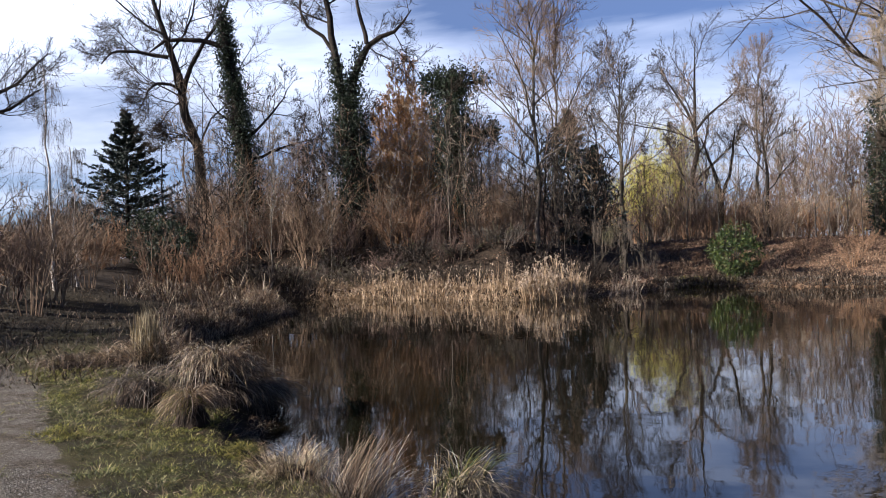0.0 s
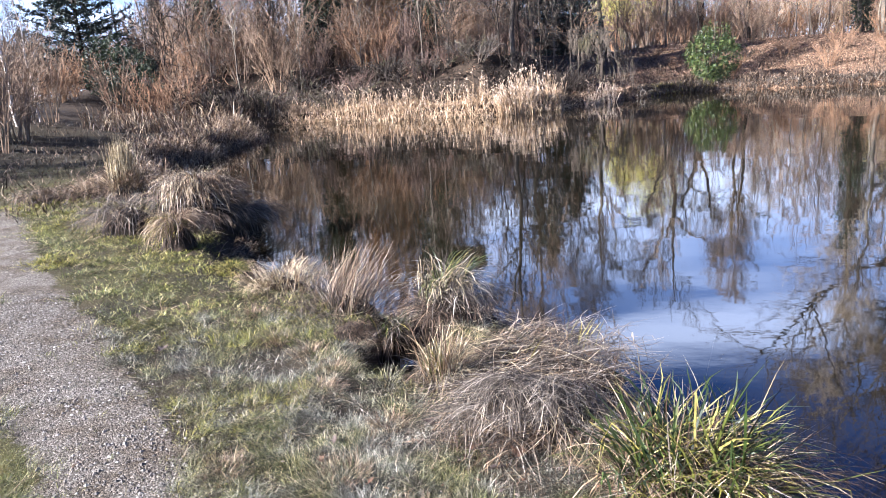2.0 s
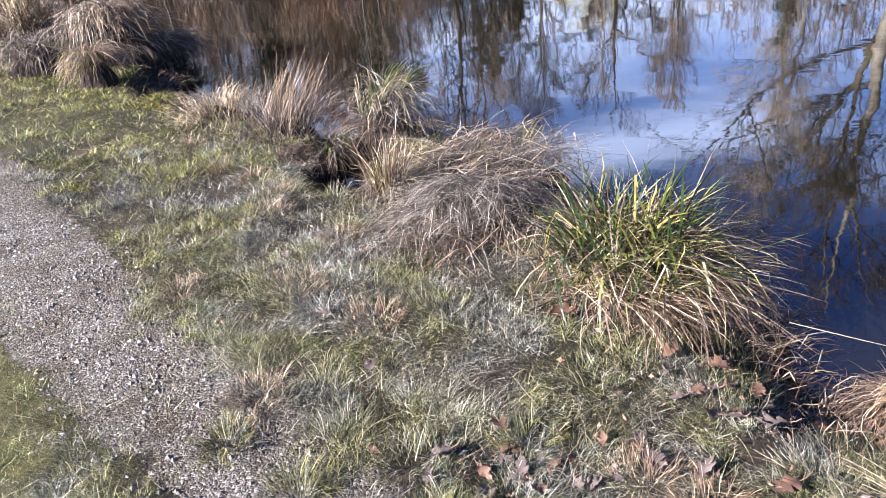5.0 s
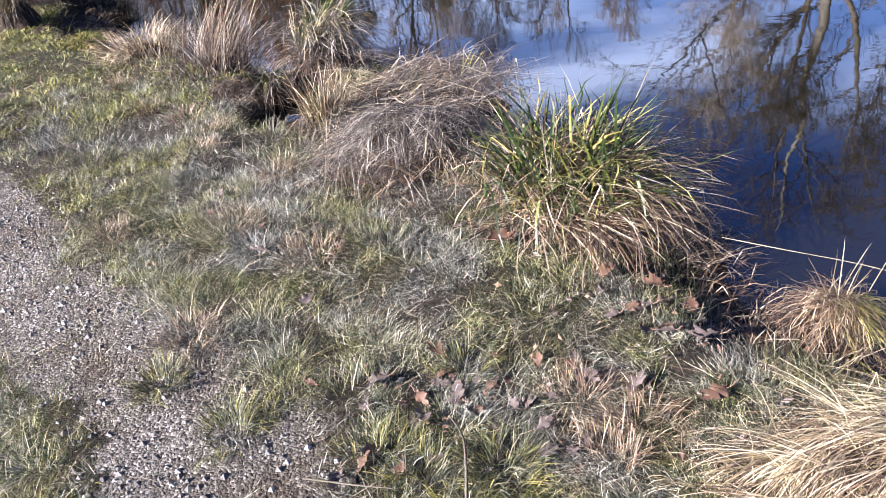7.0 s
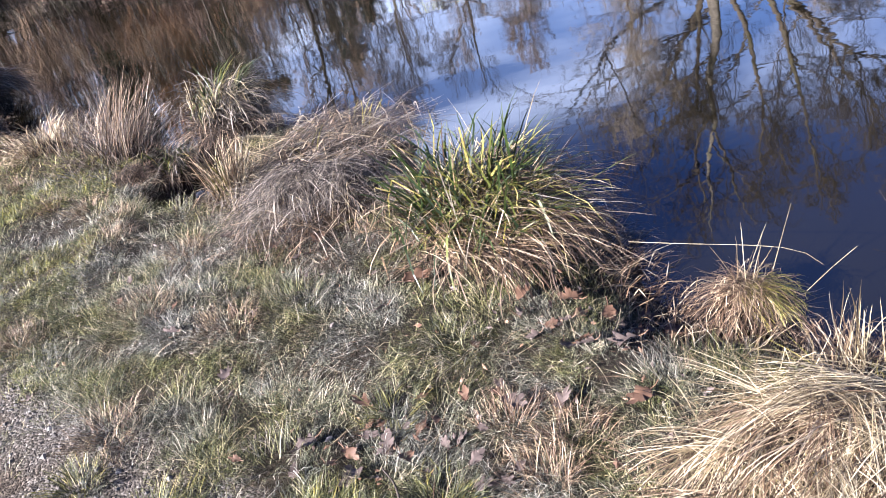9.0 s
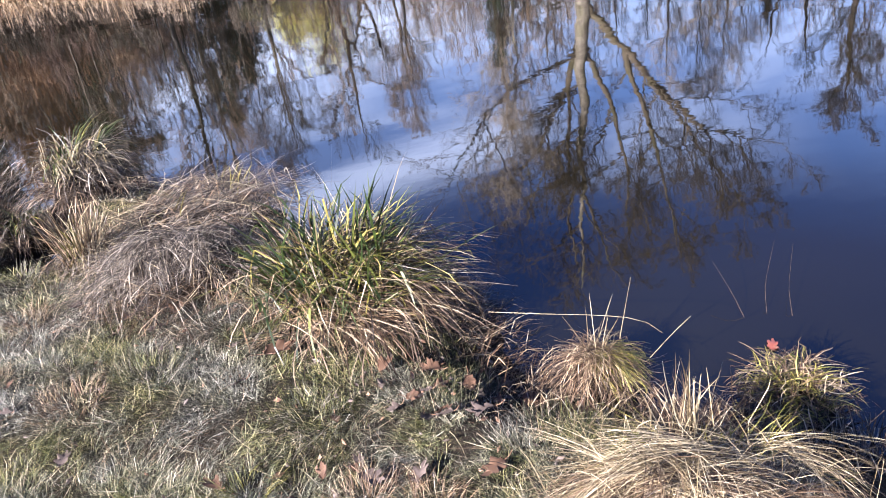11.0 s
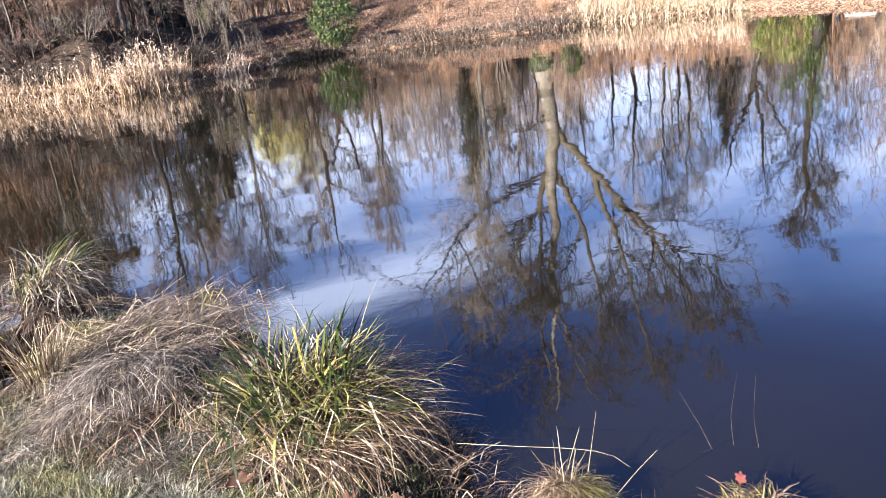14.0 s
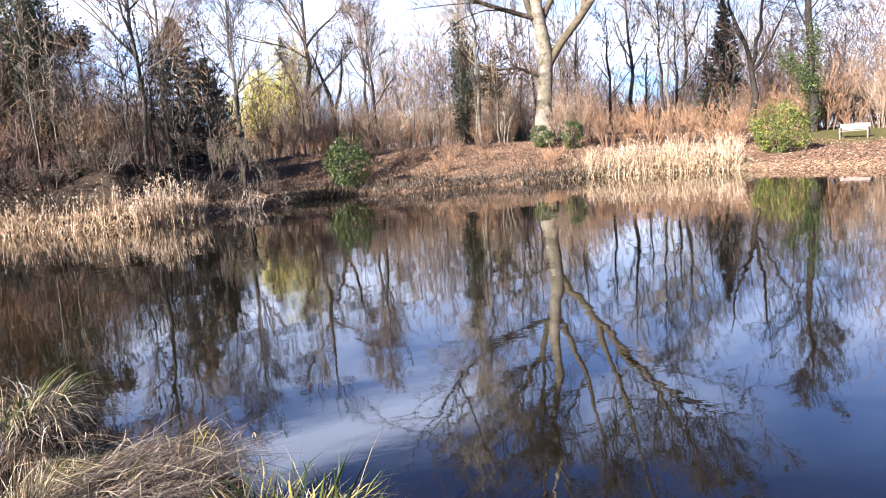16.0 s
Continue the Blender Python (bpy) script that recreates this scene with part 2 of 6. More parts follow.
    stony = n.new("ShaderNodeMath"); stony.operation = "MULTIPLY"
    l.new(v2.outputs["Distance"], stony.inputs[0]); l.new(er.outputs[0], stony.inputs[1])
    half = n.new("ShaderNodeMath"); half.operation = "MULTIPLY"; half.inputs[1].default_value = 0.6
    l.new(stony.outputs[0], half.inputs[0])
    l.new(n2.outputs["Fac"], hs.inputs[0]); l.new(half.outputs[0], hs.inputs[1])
    l.new(hs.outputs[0], bump.inputs["Height"])
    l.new(bump.outputs[0], b.inputs["Normal"])
    return m


def water_material():
    m, n, l, b = mat_new("pond_water")
    no0 = noise_node(n, l, 0.35, 3)
    r = ramp_node(n, ((0.35, (0.0035, 0.0032, 0.0016)), (0.7, (0.009, 0.0075, 0.0035))))
    l.new(no0.outputs["Fac"], r.inputs[0])
    l.new(r.outputs[0], b.inputs["Base Color"])
    b.inputs["Roughness"].default_value = 0.02
    b.inputs["IOR"].default_value = 2.0
    co = n.new("ShaderNodeTexCoord")
    mp = n.new("ShaderNodeMapping"); mp.inputs["Scale"].default_value = (1.0, 1.5, 1)
    mp.inputs["Rotation"].default_value = (0, 0, 0.5)
    l.new(co.outputs["Object"], mp.inputs[0])
    wave = n.new("ShaderNodeTexNoise"); wave.inputs["Scale"].default_value = 3.2; wave.inputs["Detail"].default_value = 3
    l.new(mp.outputs[0], wave.inputs["Vector"])
    swell = n.new("ShaderNodeTexNoise"); swell.inputs["Scale"].default_value = 0.8; swell.inputs["Detail"].default_value = 1
    l.new(mp.outputs[0], swell.inputs["Vector"])
    mul = n.new("ShaderNodeMath"); mul.operation = "MULTIPLY_ADD"; mul.inputs[1].default_value = 0.22
    l.new(wave.outputs["Fac"], mul.inputs[0]); l.new(swell.outputs["Fac"], mul.inputs[2])
    bump = n.new("ShaderNodeBump"); bump.inputs["Strength"].default_value = RIPPLE; bump.inputs["Distance"].default_value = 0.02
    l.new(mul.outputs[0], bump.inputs["Height"])
    l.new(bump.outputs[0], b.inputs["Normal"])
    return m


RIPPLE = 0.16
M_GROUND = ground_material()
M_WATER = water_material()
GREEN = ((0.0, (0.010, 0.015, 0.005)), (0.5, (0.060, 0.072, 0.019)), (0.8, (0.20, 0.20, 0.066)), (1.0, (0.54, 0.48, 0.30)))
GREY = ((0.0, (0.013, 0.010, 0.008)), (0.55, (0.075, 0.062, 0.050)), (0.84, (0.22, 0.193, 0.16)), (1.0, (0.54, 0.50, 0.45)))
FROST = ((0.0, (0.014, 0.015, 0.011)), (0.5, (0.08, 0.086, 0.068)), (0.8, (0.24, 0.245, 0.205)), (1.0, (0.62, 0.61, 0.56)))
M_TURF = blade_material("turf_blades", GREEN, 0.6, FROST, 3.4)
M_FROST = blade_material("frosted_straw", ((0.0, (0.03, 0.025, 0.018)), (0.5, (0.14, 0.125, 0.10)), (0.8, (0.34, 0.315, 0.26)), (1.0, (0.72, 0.69, 0.60))), 0.6)
M_LAWN = blade_material("lawn_blades", ((0.0, (0.03, 0.038, 0.005)), (0.45, (0.13, 0.145, 0.016)), (0.8, (0.29, 0.275, 0.036)), (1.0, (0.5, 0.44, 0.15))), 0.6, ((0.0, (0.012, 0.02, 0.004)), (0.45, (0.07, 0.095, 0.018)), (0.75, (0.18, 0.19, 0.05)), (1.0, (0.5, 0.46, 0.26))), 1.1)
M_SEDGE = blade_material("sedge_green", ((0.0, (0.010, 0.019, 0.005)), (0.5, (0.034, 0.056, 0.012)), (0.8, (0.11, 0.12, 0.024)), (1.0, (0.34, 0.29, 0.09))), 0.45)
M_DRY = blade_material("dry_blades", ((0.0, (0.03, 0.017, 0.010)), (0.45, (0.13, 0.083, 0.050)), (0.78, (0.32, 0.235, 0.15)), (1.0, (0.64, 0.55, 0.41))), 0.55)
M_PALE = blade_material("pale_straw", ((0.0, (0.06, 0.043, 0.022)), (0.45, (0.27, 0.215, 0.122)), (1.0, (0.76, 0.68, 0.48))), 0.5)
M_GREYDRY = blade_material("weathered_blades", GREY, 0.65)
M_MOSSY = blade_material("yellow_green_blades", ((0.0, (0.03, 0.034, 0.008)), (0.45, (0.14, 0.14, 0.027)), (0.8, (0.33, 0.29, 0.06)), (1.0, (0.54, 0.46, 0.19))), 0.5)
# moss and thatch, its colour lowered to shade the gaps in the turf
M_MOSSBED = blade_material("moss_thatch", ((0.0, (0.010, 0.008, 0.005)), (0.4, (0.036, 0.030, 0.016)), (0.7, (0.085, 0.07, 0.038)), (1.0, (0.30, 0.25, 0.16))), 0.8, ((0.0, (0.011, 0.014, 0.004)), (0.5, (0.05, 0.062, 0.013)), (1.0, (0.20, 0.195, 0.06))), 3.0)
M_REED = blade_material("reed_straw", ((0.0, (0.13, 0.085, 0.052)), (0.4, (0.35, 0.25, 0.155)), (1.0, (0.66, 0.52, 0.36))), 0.6)
M_PLUME = blade_material("reed_plume", ((0.0, (0.26, 0.20, 0.15)), (1.0, (0.52, 0.44, 0.36))), 0.9)
# brown dead blades, coloured darker so the under-layers carry the gaps' shade
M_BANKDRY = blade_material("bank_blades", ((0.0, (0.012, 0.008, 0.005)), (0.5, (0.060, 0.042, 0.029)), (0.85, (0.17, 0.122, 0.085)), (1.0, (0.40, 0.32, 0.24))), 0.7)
M_BARK = bark_material("bark_dark", (0.012, 0.010, 0.008), (0.05, 0.042, 0.034))
M_BARKGREY = bark_material("bark_grey", (0.035, 0.031, 0.026), (0.14, 0.12, 0.10), moss=(0.10, 0.095, 0.045))
M_BARKPALE = bark_material("bark_pale", (0.05, 0.044, 0.034), (0.23, 0.208, 0.165), 2.6, moss=(0.12, 0.115, 0.06))
# limbs' darker bark, with the shade of their undersides put into the colour
M_BARKLIMB = bark_material("bark_limbs", (0.026, 0.021, 0.015), (0.11, 0.092, 0.068), 2.6, moss=(0.075, 0.07, 0.034))
M_BIRCH = bark_material("bark_birch", (0.16, 0.14, 0.125), (0.62, 0.58, 0.54), 5.0)
M_TWIG = bark_material("twigs_brown", (0.075, 0.054, 0.037), (0.30, 0.225, 0.16), 1.5)
M_TWIGDARK = bark_material("twigs_dark", (0.016, 0.013, 0.010), (0.065, 0.053, 0.042), 1.5)
M_TWIGPALE = bark_material("twigs_pale", (0.12, 0.10, 0.078), (0.36, 0.31, 0.24), 1.5)
M_TWIGRED = bark_material("twigs_russet", (0.095, 0.058, 0.036), (0.32, 0.205, 0.125), 1.5)
M_TWIGGOLD = bark_material("twigs_golden", (0.17, 0.088, 0.036), (0.44, 0.255, 0.115), 1.5)
M_TWIGWILLOW = bark_material("twigs_willow", (0.34, 0.33, 0.06), (0.58, 0.54, 0.14), 1.5)
M_TWIGPLUM = bark_material("twigs_plum", (0.050, 0.035, 0.028), (0.18, 0.13, 0.105), 1.5)
M_IVY = leaf_material("ivy_leaves", ((0.0, (0.006, 0.012, 0.005)), (0.7, (0.020, 0.034, 0.013)), (1.0, (0.05, 0.07, 0.03))), 0.55)
M_LAUREL = leaf_material("laurel_leaves", ((0.0, (0.010, 0.024, 0.005)), (0.6, (0.034, 0.060, 0.011)), (1.0, (0.12, 0.14, 0.03))), 0.45)
M_YELLOWLAUREL = leaf_material("yellow_green_leaves", ((0.0, (0.025, 0.042, 0.006)), (0.6, (0.10, 0.125, 0.018)), (1.0, (0.26, 0.25, 0.05))), 0.55)
M_NEEDLE = leaf_material("conifer_needles", ((0.0, (0.005, 0.012, 0.008)), (0.7, (0.014, 0.027, 0.018)), (1.0, (0.035, 0.055, 0.036))), 0.6, 0.05)
M_LITTER = leaf_material("dead_leaves", ((0.0, (0.045, 0.024, 0.014)), (0.5, (0.15, 0.082, 0.046)), (0.85, (0.30, 0.18, 0.11)), (1.0, (0.46, 0.33, 0.24))), 0.7, 0.1)
M_GREYLEAF = leaf_material("weathered_leaves", ((0.0, (0.05, 0.036, 0.029)), (0.6, (0.14, 0.105, 0.088)), (1.0, (0.26, 0.22, 0.195))), 0.85, 0.1)
M_REDLEAF = leaf_material("red_leaf", ((0.0, (0.20, 0.06, 0.045)), (1.0, (0.26, 0.09, 0.06))), 0.4, 0.1)
M_STONE = leaf_material("pebbles", ((0.0, (0.045, 0.039, 0.032)), (0.5, (0.10, 0.09, 0.077)), (0.88, (0.17, 0.156, 0.137)), (1.0, (0.36, 0.345, 0.315))), 0.85, 0.0)
M_BENCH = bark_material("bench_paint", (0.20, 0.165, 0.14), (0.34, 0.29, 0.25), 8.0)
# root mounds; near-black colour puts in the shade underneath the tussocks
M_MUDSHADE = bark_material("mud_root_shade", (0.009, 0.007, 0.005), (0.034, 0.024, 0.016), 7.0)


# ---- building tools ----
def mesh_of(name, chunks, material, smooth=False):
    """One mesh from (vertices, faces) arrays."""
    vs, fs, base = [], [], 0
    for v, f in chunks:
        v = np.asarray(v, float).reshape(-1, 3)
        vs.append(v)
        fs.append(np.asarray(f, int) + base)
        base += len(v)
    V = np.concatenate(vs)
    me = bpy.data.meshes.new(name)
    me.vertices.add(len(V))
    me.vertices.foreach_set("co", V.astype(np.float32).ravel())
    sizes = np.concatenate([np.full(len(f), f.shape[1]) for f in fs])
    loops = np.concatenate([f.ravel() for f in fs])
    me.loops.add(len(loops))
    me.loops.foreach_set("vertex_index", loops.astype(np.int32))
    me.polygons.add(len(sizes))
    starts = np.concatenate([[0], np.cumsum(sizes)[:-1]])
    me.polygons.foreach_set("loop_start", starts.astype(np.int32))
    me.polygons.foreach_set("use_smooth", np.full(len(sizes), smooth))
    me.update(calc_edges=True)
    me.materials.append(material)
    return me


MANY = {"crown", "foliage", "ivy", "needle_foliage", "branchwork", "stemwork", "plume_mass", "green_foliage", "dry_foliage", "straw_foliage", "dead_foliage", "yellow_foliage", "culm_stand", "twig_growth"}


def part(name, chunks, material, parent, label="", smooth=False):
    ob = new(name, mesh_of(name, chunks, material, smooth))
    ob.parent = parent
    return tagged(ob, label, kind="stuff" if name in MANY else "")


def stand(name, x, y, z, turn, label, category, group="", kind=""):
    ob = new(name)
    ob.matrix_basis = pose(x, y, z, 0, 0, turn)
    ob.empty_display_size = 0.1
    return tagged(ob, label, category, group, kind)


def unit(v):
    return v / np.maximum(np.linalg.norm(v, axis=-1, keepdims=True), 1e-9)


def tubes(P, R, sides):
    """Tapered tubes along n polylines of k points."""
    n, k, _ = P.shape
    T = unit(np.gradient(P, axis=1))
    ref = np.where(np.abs(T[:, :1, 2:3]) > 0.85, np.array([1.0, 0, 0]), np.array([0, 0, 1.0]))
    U = unit(np.cross(T, np.broadcast_to(ref, T.shape)))
    W = np.cross(T, U)
    a = np.arange(sides) * 2 * np.pi / sides
    V = P[:, :, None] + R[:, :, None, None] * (np.cos(a)[:, None] * U[:, :, None] + np.sin(a)[:, None] * W[:, :, None])
    i = (np.arange(n)[:, None, None] * k + np.arange(k - 1)[None, :, None]) * sides
    j, j2 = np.arange(sides), (np.arange(sides) + 1) % sides
    F = np.stack([i + j, i + j2, i + j2 + sides, i + j + sides], -1).reshape(-1, 4)
    return V.reshape(-1, 3), F


def spikes(P, r):
    """Fine twigs: slim three-sided cones from the first to the last point of each line."""
    A, B = P[:, 0], P[:, -1]
    T = unit(B - A)
    ref = np.where(np.abs(T[:, 2:3]) > 0.85, np.array([1.0, 0, 0]), np.array([0, 0, 1.0]))
    U = unit(np.cross(T, ref))
    W = np.cross(T, U)
    V = np.stack([A + r * (math.cos(q) * U + math.sin(q) * W) for q in (0, 2.094, 4.189)] + [B], 1)
    i = np.arange(len(A))[:, None] * 4
    F = np.concatenate([i + np.array([[0, 1, 3]]), i + np.array([[1, 2, 3]]), i + np.array([[2, 0, 3]])])
    return V.reshape(-1, 3), F


def smooth_line(points, radii, k):
    """A polyline through a few points, resampled to k points with slight bends."""
    p = np.array(points, float)
    s = np.concatenate([[0], np.cumsum(np.linalg.norm(np.diff(p, axis=0), axis=1))])
    u = np.linspace(0, s[-1], k)
    q = np.stack([np.interp(u, s, p[:, c]) for c in range(3)], 1)
    q[1:-1] = 0.25 * q[:-2] + 0.5 * q[1:-1] + 0.25 * q[2:]
    return q, np.interp(u, s, np.array(radii, float))


def sprout(P, R, m, rng, t0, t1, length, angle, lift, wiggle, k, thick, tip=0.25, fall=0.55, thin=0.0045, least=0.0):
    """m branches on each parent line, shorter towards its end; lift bends them up (or down when negative)."""
    n, kp, _ = P.shape
    t = t0 + (t1 - t0) * (np.arange(m)[None] + rng.random((n, m))) / m
    x = np.clip(t, 0, 0.999) * (kp - 1)
    i = x.astype(int)
    f = (x - i)[..., None]
    rows = np.arange(n)[:, None]
    A, B = P[rows, i], P[rows, i + 1]
    start = A + (B - A) * f
    r0 = R[rows, i] * (1 - f[..., 0]) + R[rows, i + 1] * f[..., 0]
    T = unit(B - A)
    side = unit(np.cross(T, unit(rng.normal(size=T.shape))))
    al = np.radians(angle[0] + (angle[1] - angle[0]) * rng.random((n, m, 1)))
    D = np.cos(al) * T + np.sin(al) * side
    plen = np.maximum(np.linalg.norm(np.diff(P, axis=1), axis=2).sum(1), least)
    L = (length[0] + (length[1] - length[0]) * rng.random((n, m))) * plen[:, None] * (1 - fall * (t - t0) / max(t1 - t0, 1e-6))
    pts = [start]
    step = L[..., None] / (k - 1)
    for q in range(k - 1):
        D = unit(D + np.array([0, 0, lift / (k - 1)]) + rng.normal(size=D.shape) * wiggle)
        pts.append(pts[-1] + D * step)
    C = np.stack(pts, 2).reshape(n * m, k, 3)
    ra = (np.minimum(r0 * 0.75, thick * L)).reshape(-1, 1)
    CR = np.maximum(ra * np.linspace(1, tip, k)[None], thin)
    return C, CR


def blades(base, az, length, bend0, bend1, width, k=4, rng=None, curl=0.0, kink=0.0):
    """Curved, tapering blades from base points; bend is the lean from upright at foot and tip, in degrees."""
    n = len(base)
    rng = rng or np.random.default_rng(1)
    pts = [base]
    s = length / (k - 1)
    a = az.copy()
    broken = (rng.random(n) < kink) * (30 + 70 * rng.random(n))
    where = rng.integers(1, max(k - 1, 2), n)
    for q in range(k - 1):
        b = np.radians(np.minimum(bend0 + (bend1 - bend0) * ((q + 0.5) / (k - 1)) ** 1.2 + broken * (q >= where), 168))
        a = a + curl * rng.normal(size=n)
        d = np.stack([np.sin(a) * np.sin(b), np.cos(a) * np.sin(b), np.cos(b)], 1)
        pts.append(pts[-1] + d * s[:, None])
    P = np.stack(pts, 1)
    tw = az + rng.normal(size=n) * 0.7
    side = np.stack([np.cos(tw), -np.sin(tw), np.zeros(n)], 1)
    w = np.concatenate([np.linspace(1, 0.65, k - 1), [0.0]])
    off = side[:, None] * (width[:, None] * w[None] / 2)[..., None]
    V = np.empty((n, 2 * k - 1, 3))
    V[:, 0:2 * k - 2:2] = (P - off)[:, :-1]
    V[:, 1:2 * k - 2:2] = (P + off)[:, :-1]
    V[:, -1] = P[:, -1]
    i = np.arange(n)[:, None] * (2 * k - 1)
    q = np.arange(k - 2)[None] * 2
    Q = np.stack([i + q, i + q + 1, i + q + 3, i + q + 2], -1).reshape(-1, 4)
    e = 2 * (k - 2)
    T = np.stack([i[:, 0] + e, i[:, 0] + e + 1, i[:, 0] + e + 2], -1)
    v = V.reshape(-1, 3)
    return [(v, Q), (np.zeros((0, 3)), T - len(v))] if k > 2 else [(v, T)]


def leaves(c, size, rng, up=0.3, aspect=0.55, lie=0.0):
    """Folded pointed leaves round points c, turned at random; lie flattens them to the ground."""
    n = len(c)
    d = rng.normal(size=(n, 3)); d[:, 2] = d[:, 2] * (1 - lie) + up
    d = unit(d)
    nn = rng.normal(size=(n, 3)) * (1 - 0.85 * lie) + np.array([0, 0, 0.6 + 2 * lie])
    sd = unit(np.cross(d, nn))
    nm = np.cross(sd, d)
    s = size[:, None]
    w = s * aspect / 2
    V = np.stack([c - d * s * 0.5, c + sd * w - nm * w * 0.3, c + d * s * 0.5 - nm * s * 0.1, c - sd * w - nm * w * 0.3, c + nm * w * 0.25], 1)
    i = np.arange(n)[:, None] * 5
    F = np.concatenate([i + np.array([[0, 1, 4]]), i + np.array([[1, 2, 4]]), i + np.array([[2, 3, 4]]), i + np.array([[3, 0, 4]])])
    return V.reshape(-1, 3), F


EYE = (0.22, 0.73)


def polar(bearing, d):
    b = radians(bearing)
    return EYE[0] + d * math.sin(b), EYE[1] + d * math.cos(b)


# ---- the lie of the land ----
SHORE = np.array([
    (-2.1, 9.2), (-3.2, 11.2), (-4.6, 12.6), (-5.5, 14.2), (-5.5, 16.5), (-5.6, 19.5), (-5.4, 22.8), (-6.6, 26), (-7.4, 29.0),
    (-4.4, 29.6), (-1.0, 28.2), (1.9, 27.0), (4.0, 27.2), (4.9, 28.4), (6.4, 29.8), (8.0, 31.0), (10.2, 33.6), (13.0, 33.4),
    (15.3, 31.7), (18.3, 30.3), (20.5, 28.9), (23.6, 28.4), (26.2, 26.0), (27.1, 23.3), (26.2, 21.9), (26.5, 19.8), (26.5, 15),
    (26, 9), (21, 1), (12, -5), (5.5, -3.5), (3.2, -0.8), (2.45, 0.7), (2.15, 1.25), (1.75, 1.85), (1.40, 2.2), (1.38, 2.45),
    (1.48, 2.75), (1.46, 3.1), (1.3, 3.55), (1.1, 3.95), (0.85, 4.4), (0.62, 5.0), (0.45, 5.55), (0.12, 5.65), (-0.1, 5.4),
    (-0.3, 5.45), (-0.42, 5.75), (-0.9, 6.15), (-1.45, 6.6), (-1.85, 7.6)])
TRACK = np.array([(1.9, -4.0), (0.7, -0.8), (0.2, 0.6), (0.0, 1.3), (-0.2, 1.9), (-0.41, 2.36), (-0.86, 2.9), (-1.33, 3.56), (-1.88, 4.2), (-2.7, 5.2), (-4.4, 7.2), (-5.6, 9.0), (-8.2, 11.4), (-12, 14.2), (-20, 17)])
TRACK_W = np.array([0.5, 0.4, 0.25, 0.2, 0.2, 0.17, 0.18, 0.22, 0.27, 0.36, 0.58, 0.7, 0.85, 1.0, 1.0])


def to_line(x, y, line, closed, w=None):
    """Distance to a polyline, less its half width where one is given."""
    best = np.full(x.shape, 1e9)
    a = line
    b = np.roll(line, -1, 0) if closed else line[1:]
    for k in range(len(b)):
        (ax, ay), (bx, by) = a[k], b[k]
        dx, dy = bx - ax, by - ay
        t = np.clip(((x - ax) * dx + (y - ay) * dy) / (dx * dx + dy * dy), 0, 1)
        d = np.hypot(x - ax - t * dx, y - ay - t * dy)
        if w is not None:
            d = d - (w[k] + t * (w[k + 1] - w[k]))
        best = np.minimum(best, d)
    return best


def from_shore(x, y):
    """Metres to the water's edge; positive on land."""
    inside = np.zeros(x.shape, bool)
    px, py = SHORE[:, 0], SHORE[:, 1]
    j = len(SHORE) - 1
    for i in range(len(SHORE)):
        cut = ((py[i] > y) != (py[j] > y)) & (x < (px[j] - px[i]) * (y - py[i]) / (py[j] - py[i] + 1e-12) + px[i])
        inside ^= cut
        j = i
    d = to_line(x, y, SHORE, True)
    return np.where(inside, -d, d)


def soft(a, b, v):
    t = np.clip((v - a) / (b - a), 0, 1)
    return t * t * (3 - 2 * t)


def waves(x, y):
    return (np.sin(1.7 * x + 0.6 * y) + np.sin(0.8 * x - 1.9 * y + 1.3) + np.sin(3.1 * x + 2.7 * y + 0.4) * 0.6 + np.sin(-2.3 * x + 4.3 * y) * 0.5) / 3.1


BEAR = (-180, -70, -45, -32, -22, -10, 4, 9, 13, 18, 30, 40, 48, 55, 62, 90, 180)
RISE = (0.4, 0.5, 0.9, 1.3, 2.1, 2.1, 2.2, 2.0, 2.1, 2.4, 2.2, 2.2, 2.0, 1.55, 1.25, 0.9, 0.4)
FOOT = (1, 1, 1, 2, 3.0, 2.6, 2.6, 2.2, 1.0, 0.6, 0.6, 1.0, 1.5, 1.0, 1.0, 1, 1)
RAMP = (8, 8, 10, 9, 6, 3.0, 3.0, 5, 13, 15, 12, 16, 22, 30, 32, 30, 8)


PIT = np.array([(-0.14, 4.30), (-0.18, 4.45), (-0.02, 4.70), (-0.16, 4.95), (-0.30, 4.78)])


def hollow(x, y):
    """1 in the washed-out hollow behind the hummock, 0 outside it."""
    return 1 - soft(0.09, 0.21, to_line(np.asarray(x, float), np.asarray(y, float), PIT, False))


def height(x, y):
    x, y = np.asarray(x, float), np.asarray(y, float)
    d = from_shore(x, y)
    near = 0.20 * soft(-0.05, 0.42, d) + 0.03 * soft(0.4, 2.0, d) + 0.012 * waves(x * 2.3, y * 2.3) * soft(0.1, 0.5, d)
    near = near - 0.20 * hollow(x, y)
    b = np.degrees(np.arctan2(x - EYE[0], y - EYE[1]))
    H, f0, rp = np.interp(b, BEAR, RISE), np.interp(b, BEAR, FOOT), np.interp(b, BEAR, RAMP)
    far = 0.34 * soft(-0.05, 0.4, d) + (H - 0.34) * soft(0, 1, (d - f0) / rp) + 0.07 * waves(x * 0.5, y * 0.5) * soft(0.3, 2, d)
    w = soft(11, 17, np.hypot(x - EYE[0], y - EYE[1]))
    land = near * (1 - w) + far * w
    bed = -1.1 * soft(0, 5, -d) - 0.12 * soft(0, 0.4, -d)
    return np.where(d > 0, land, bed + 0.0)


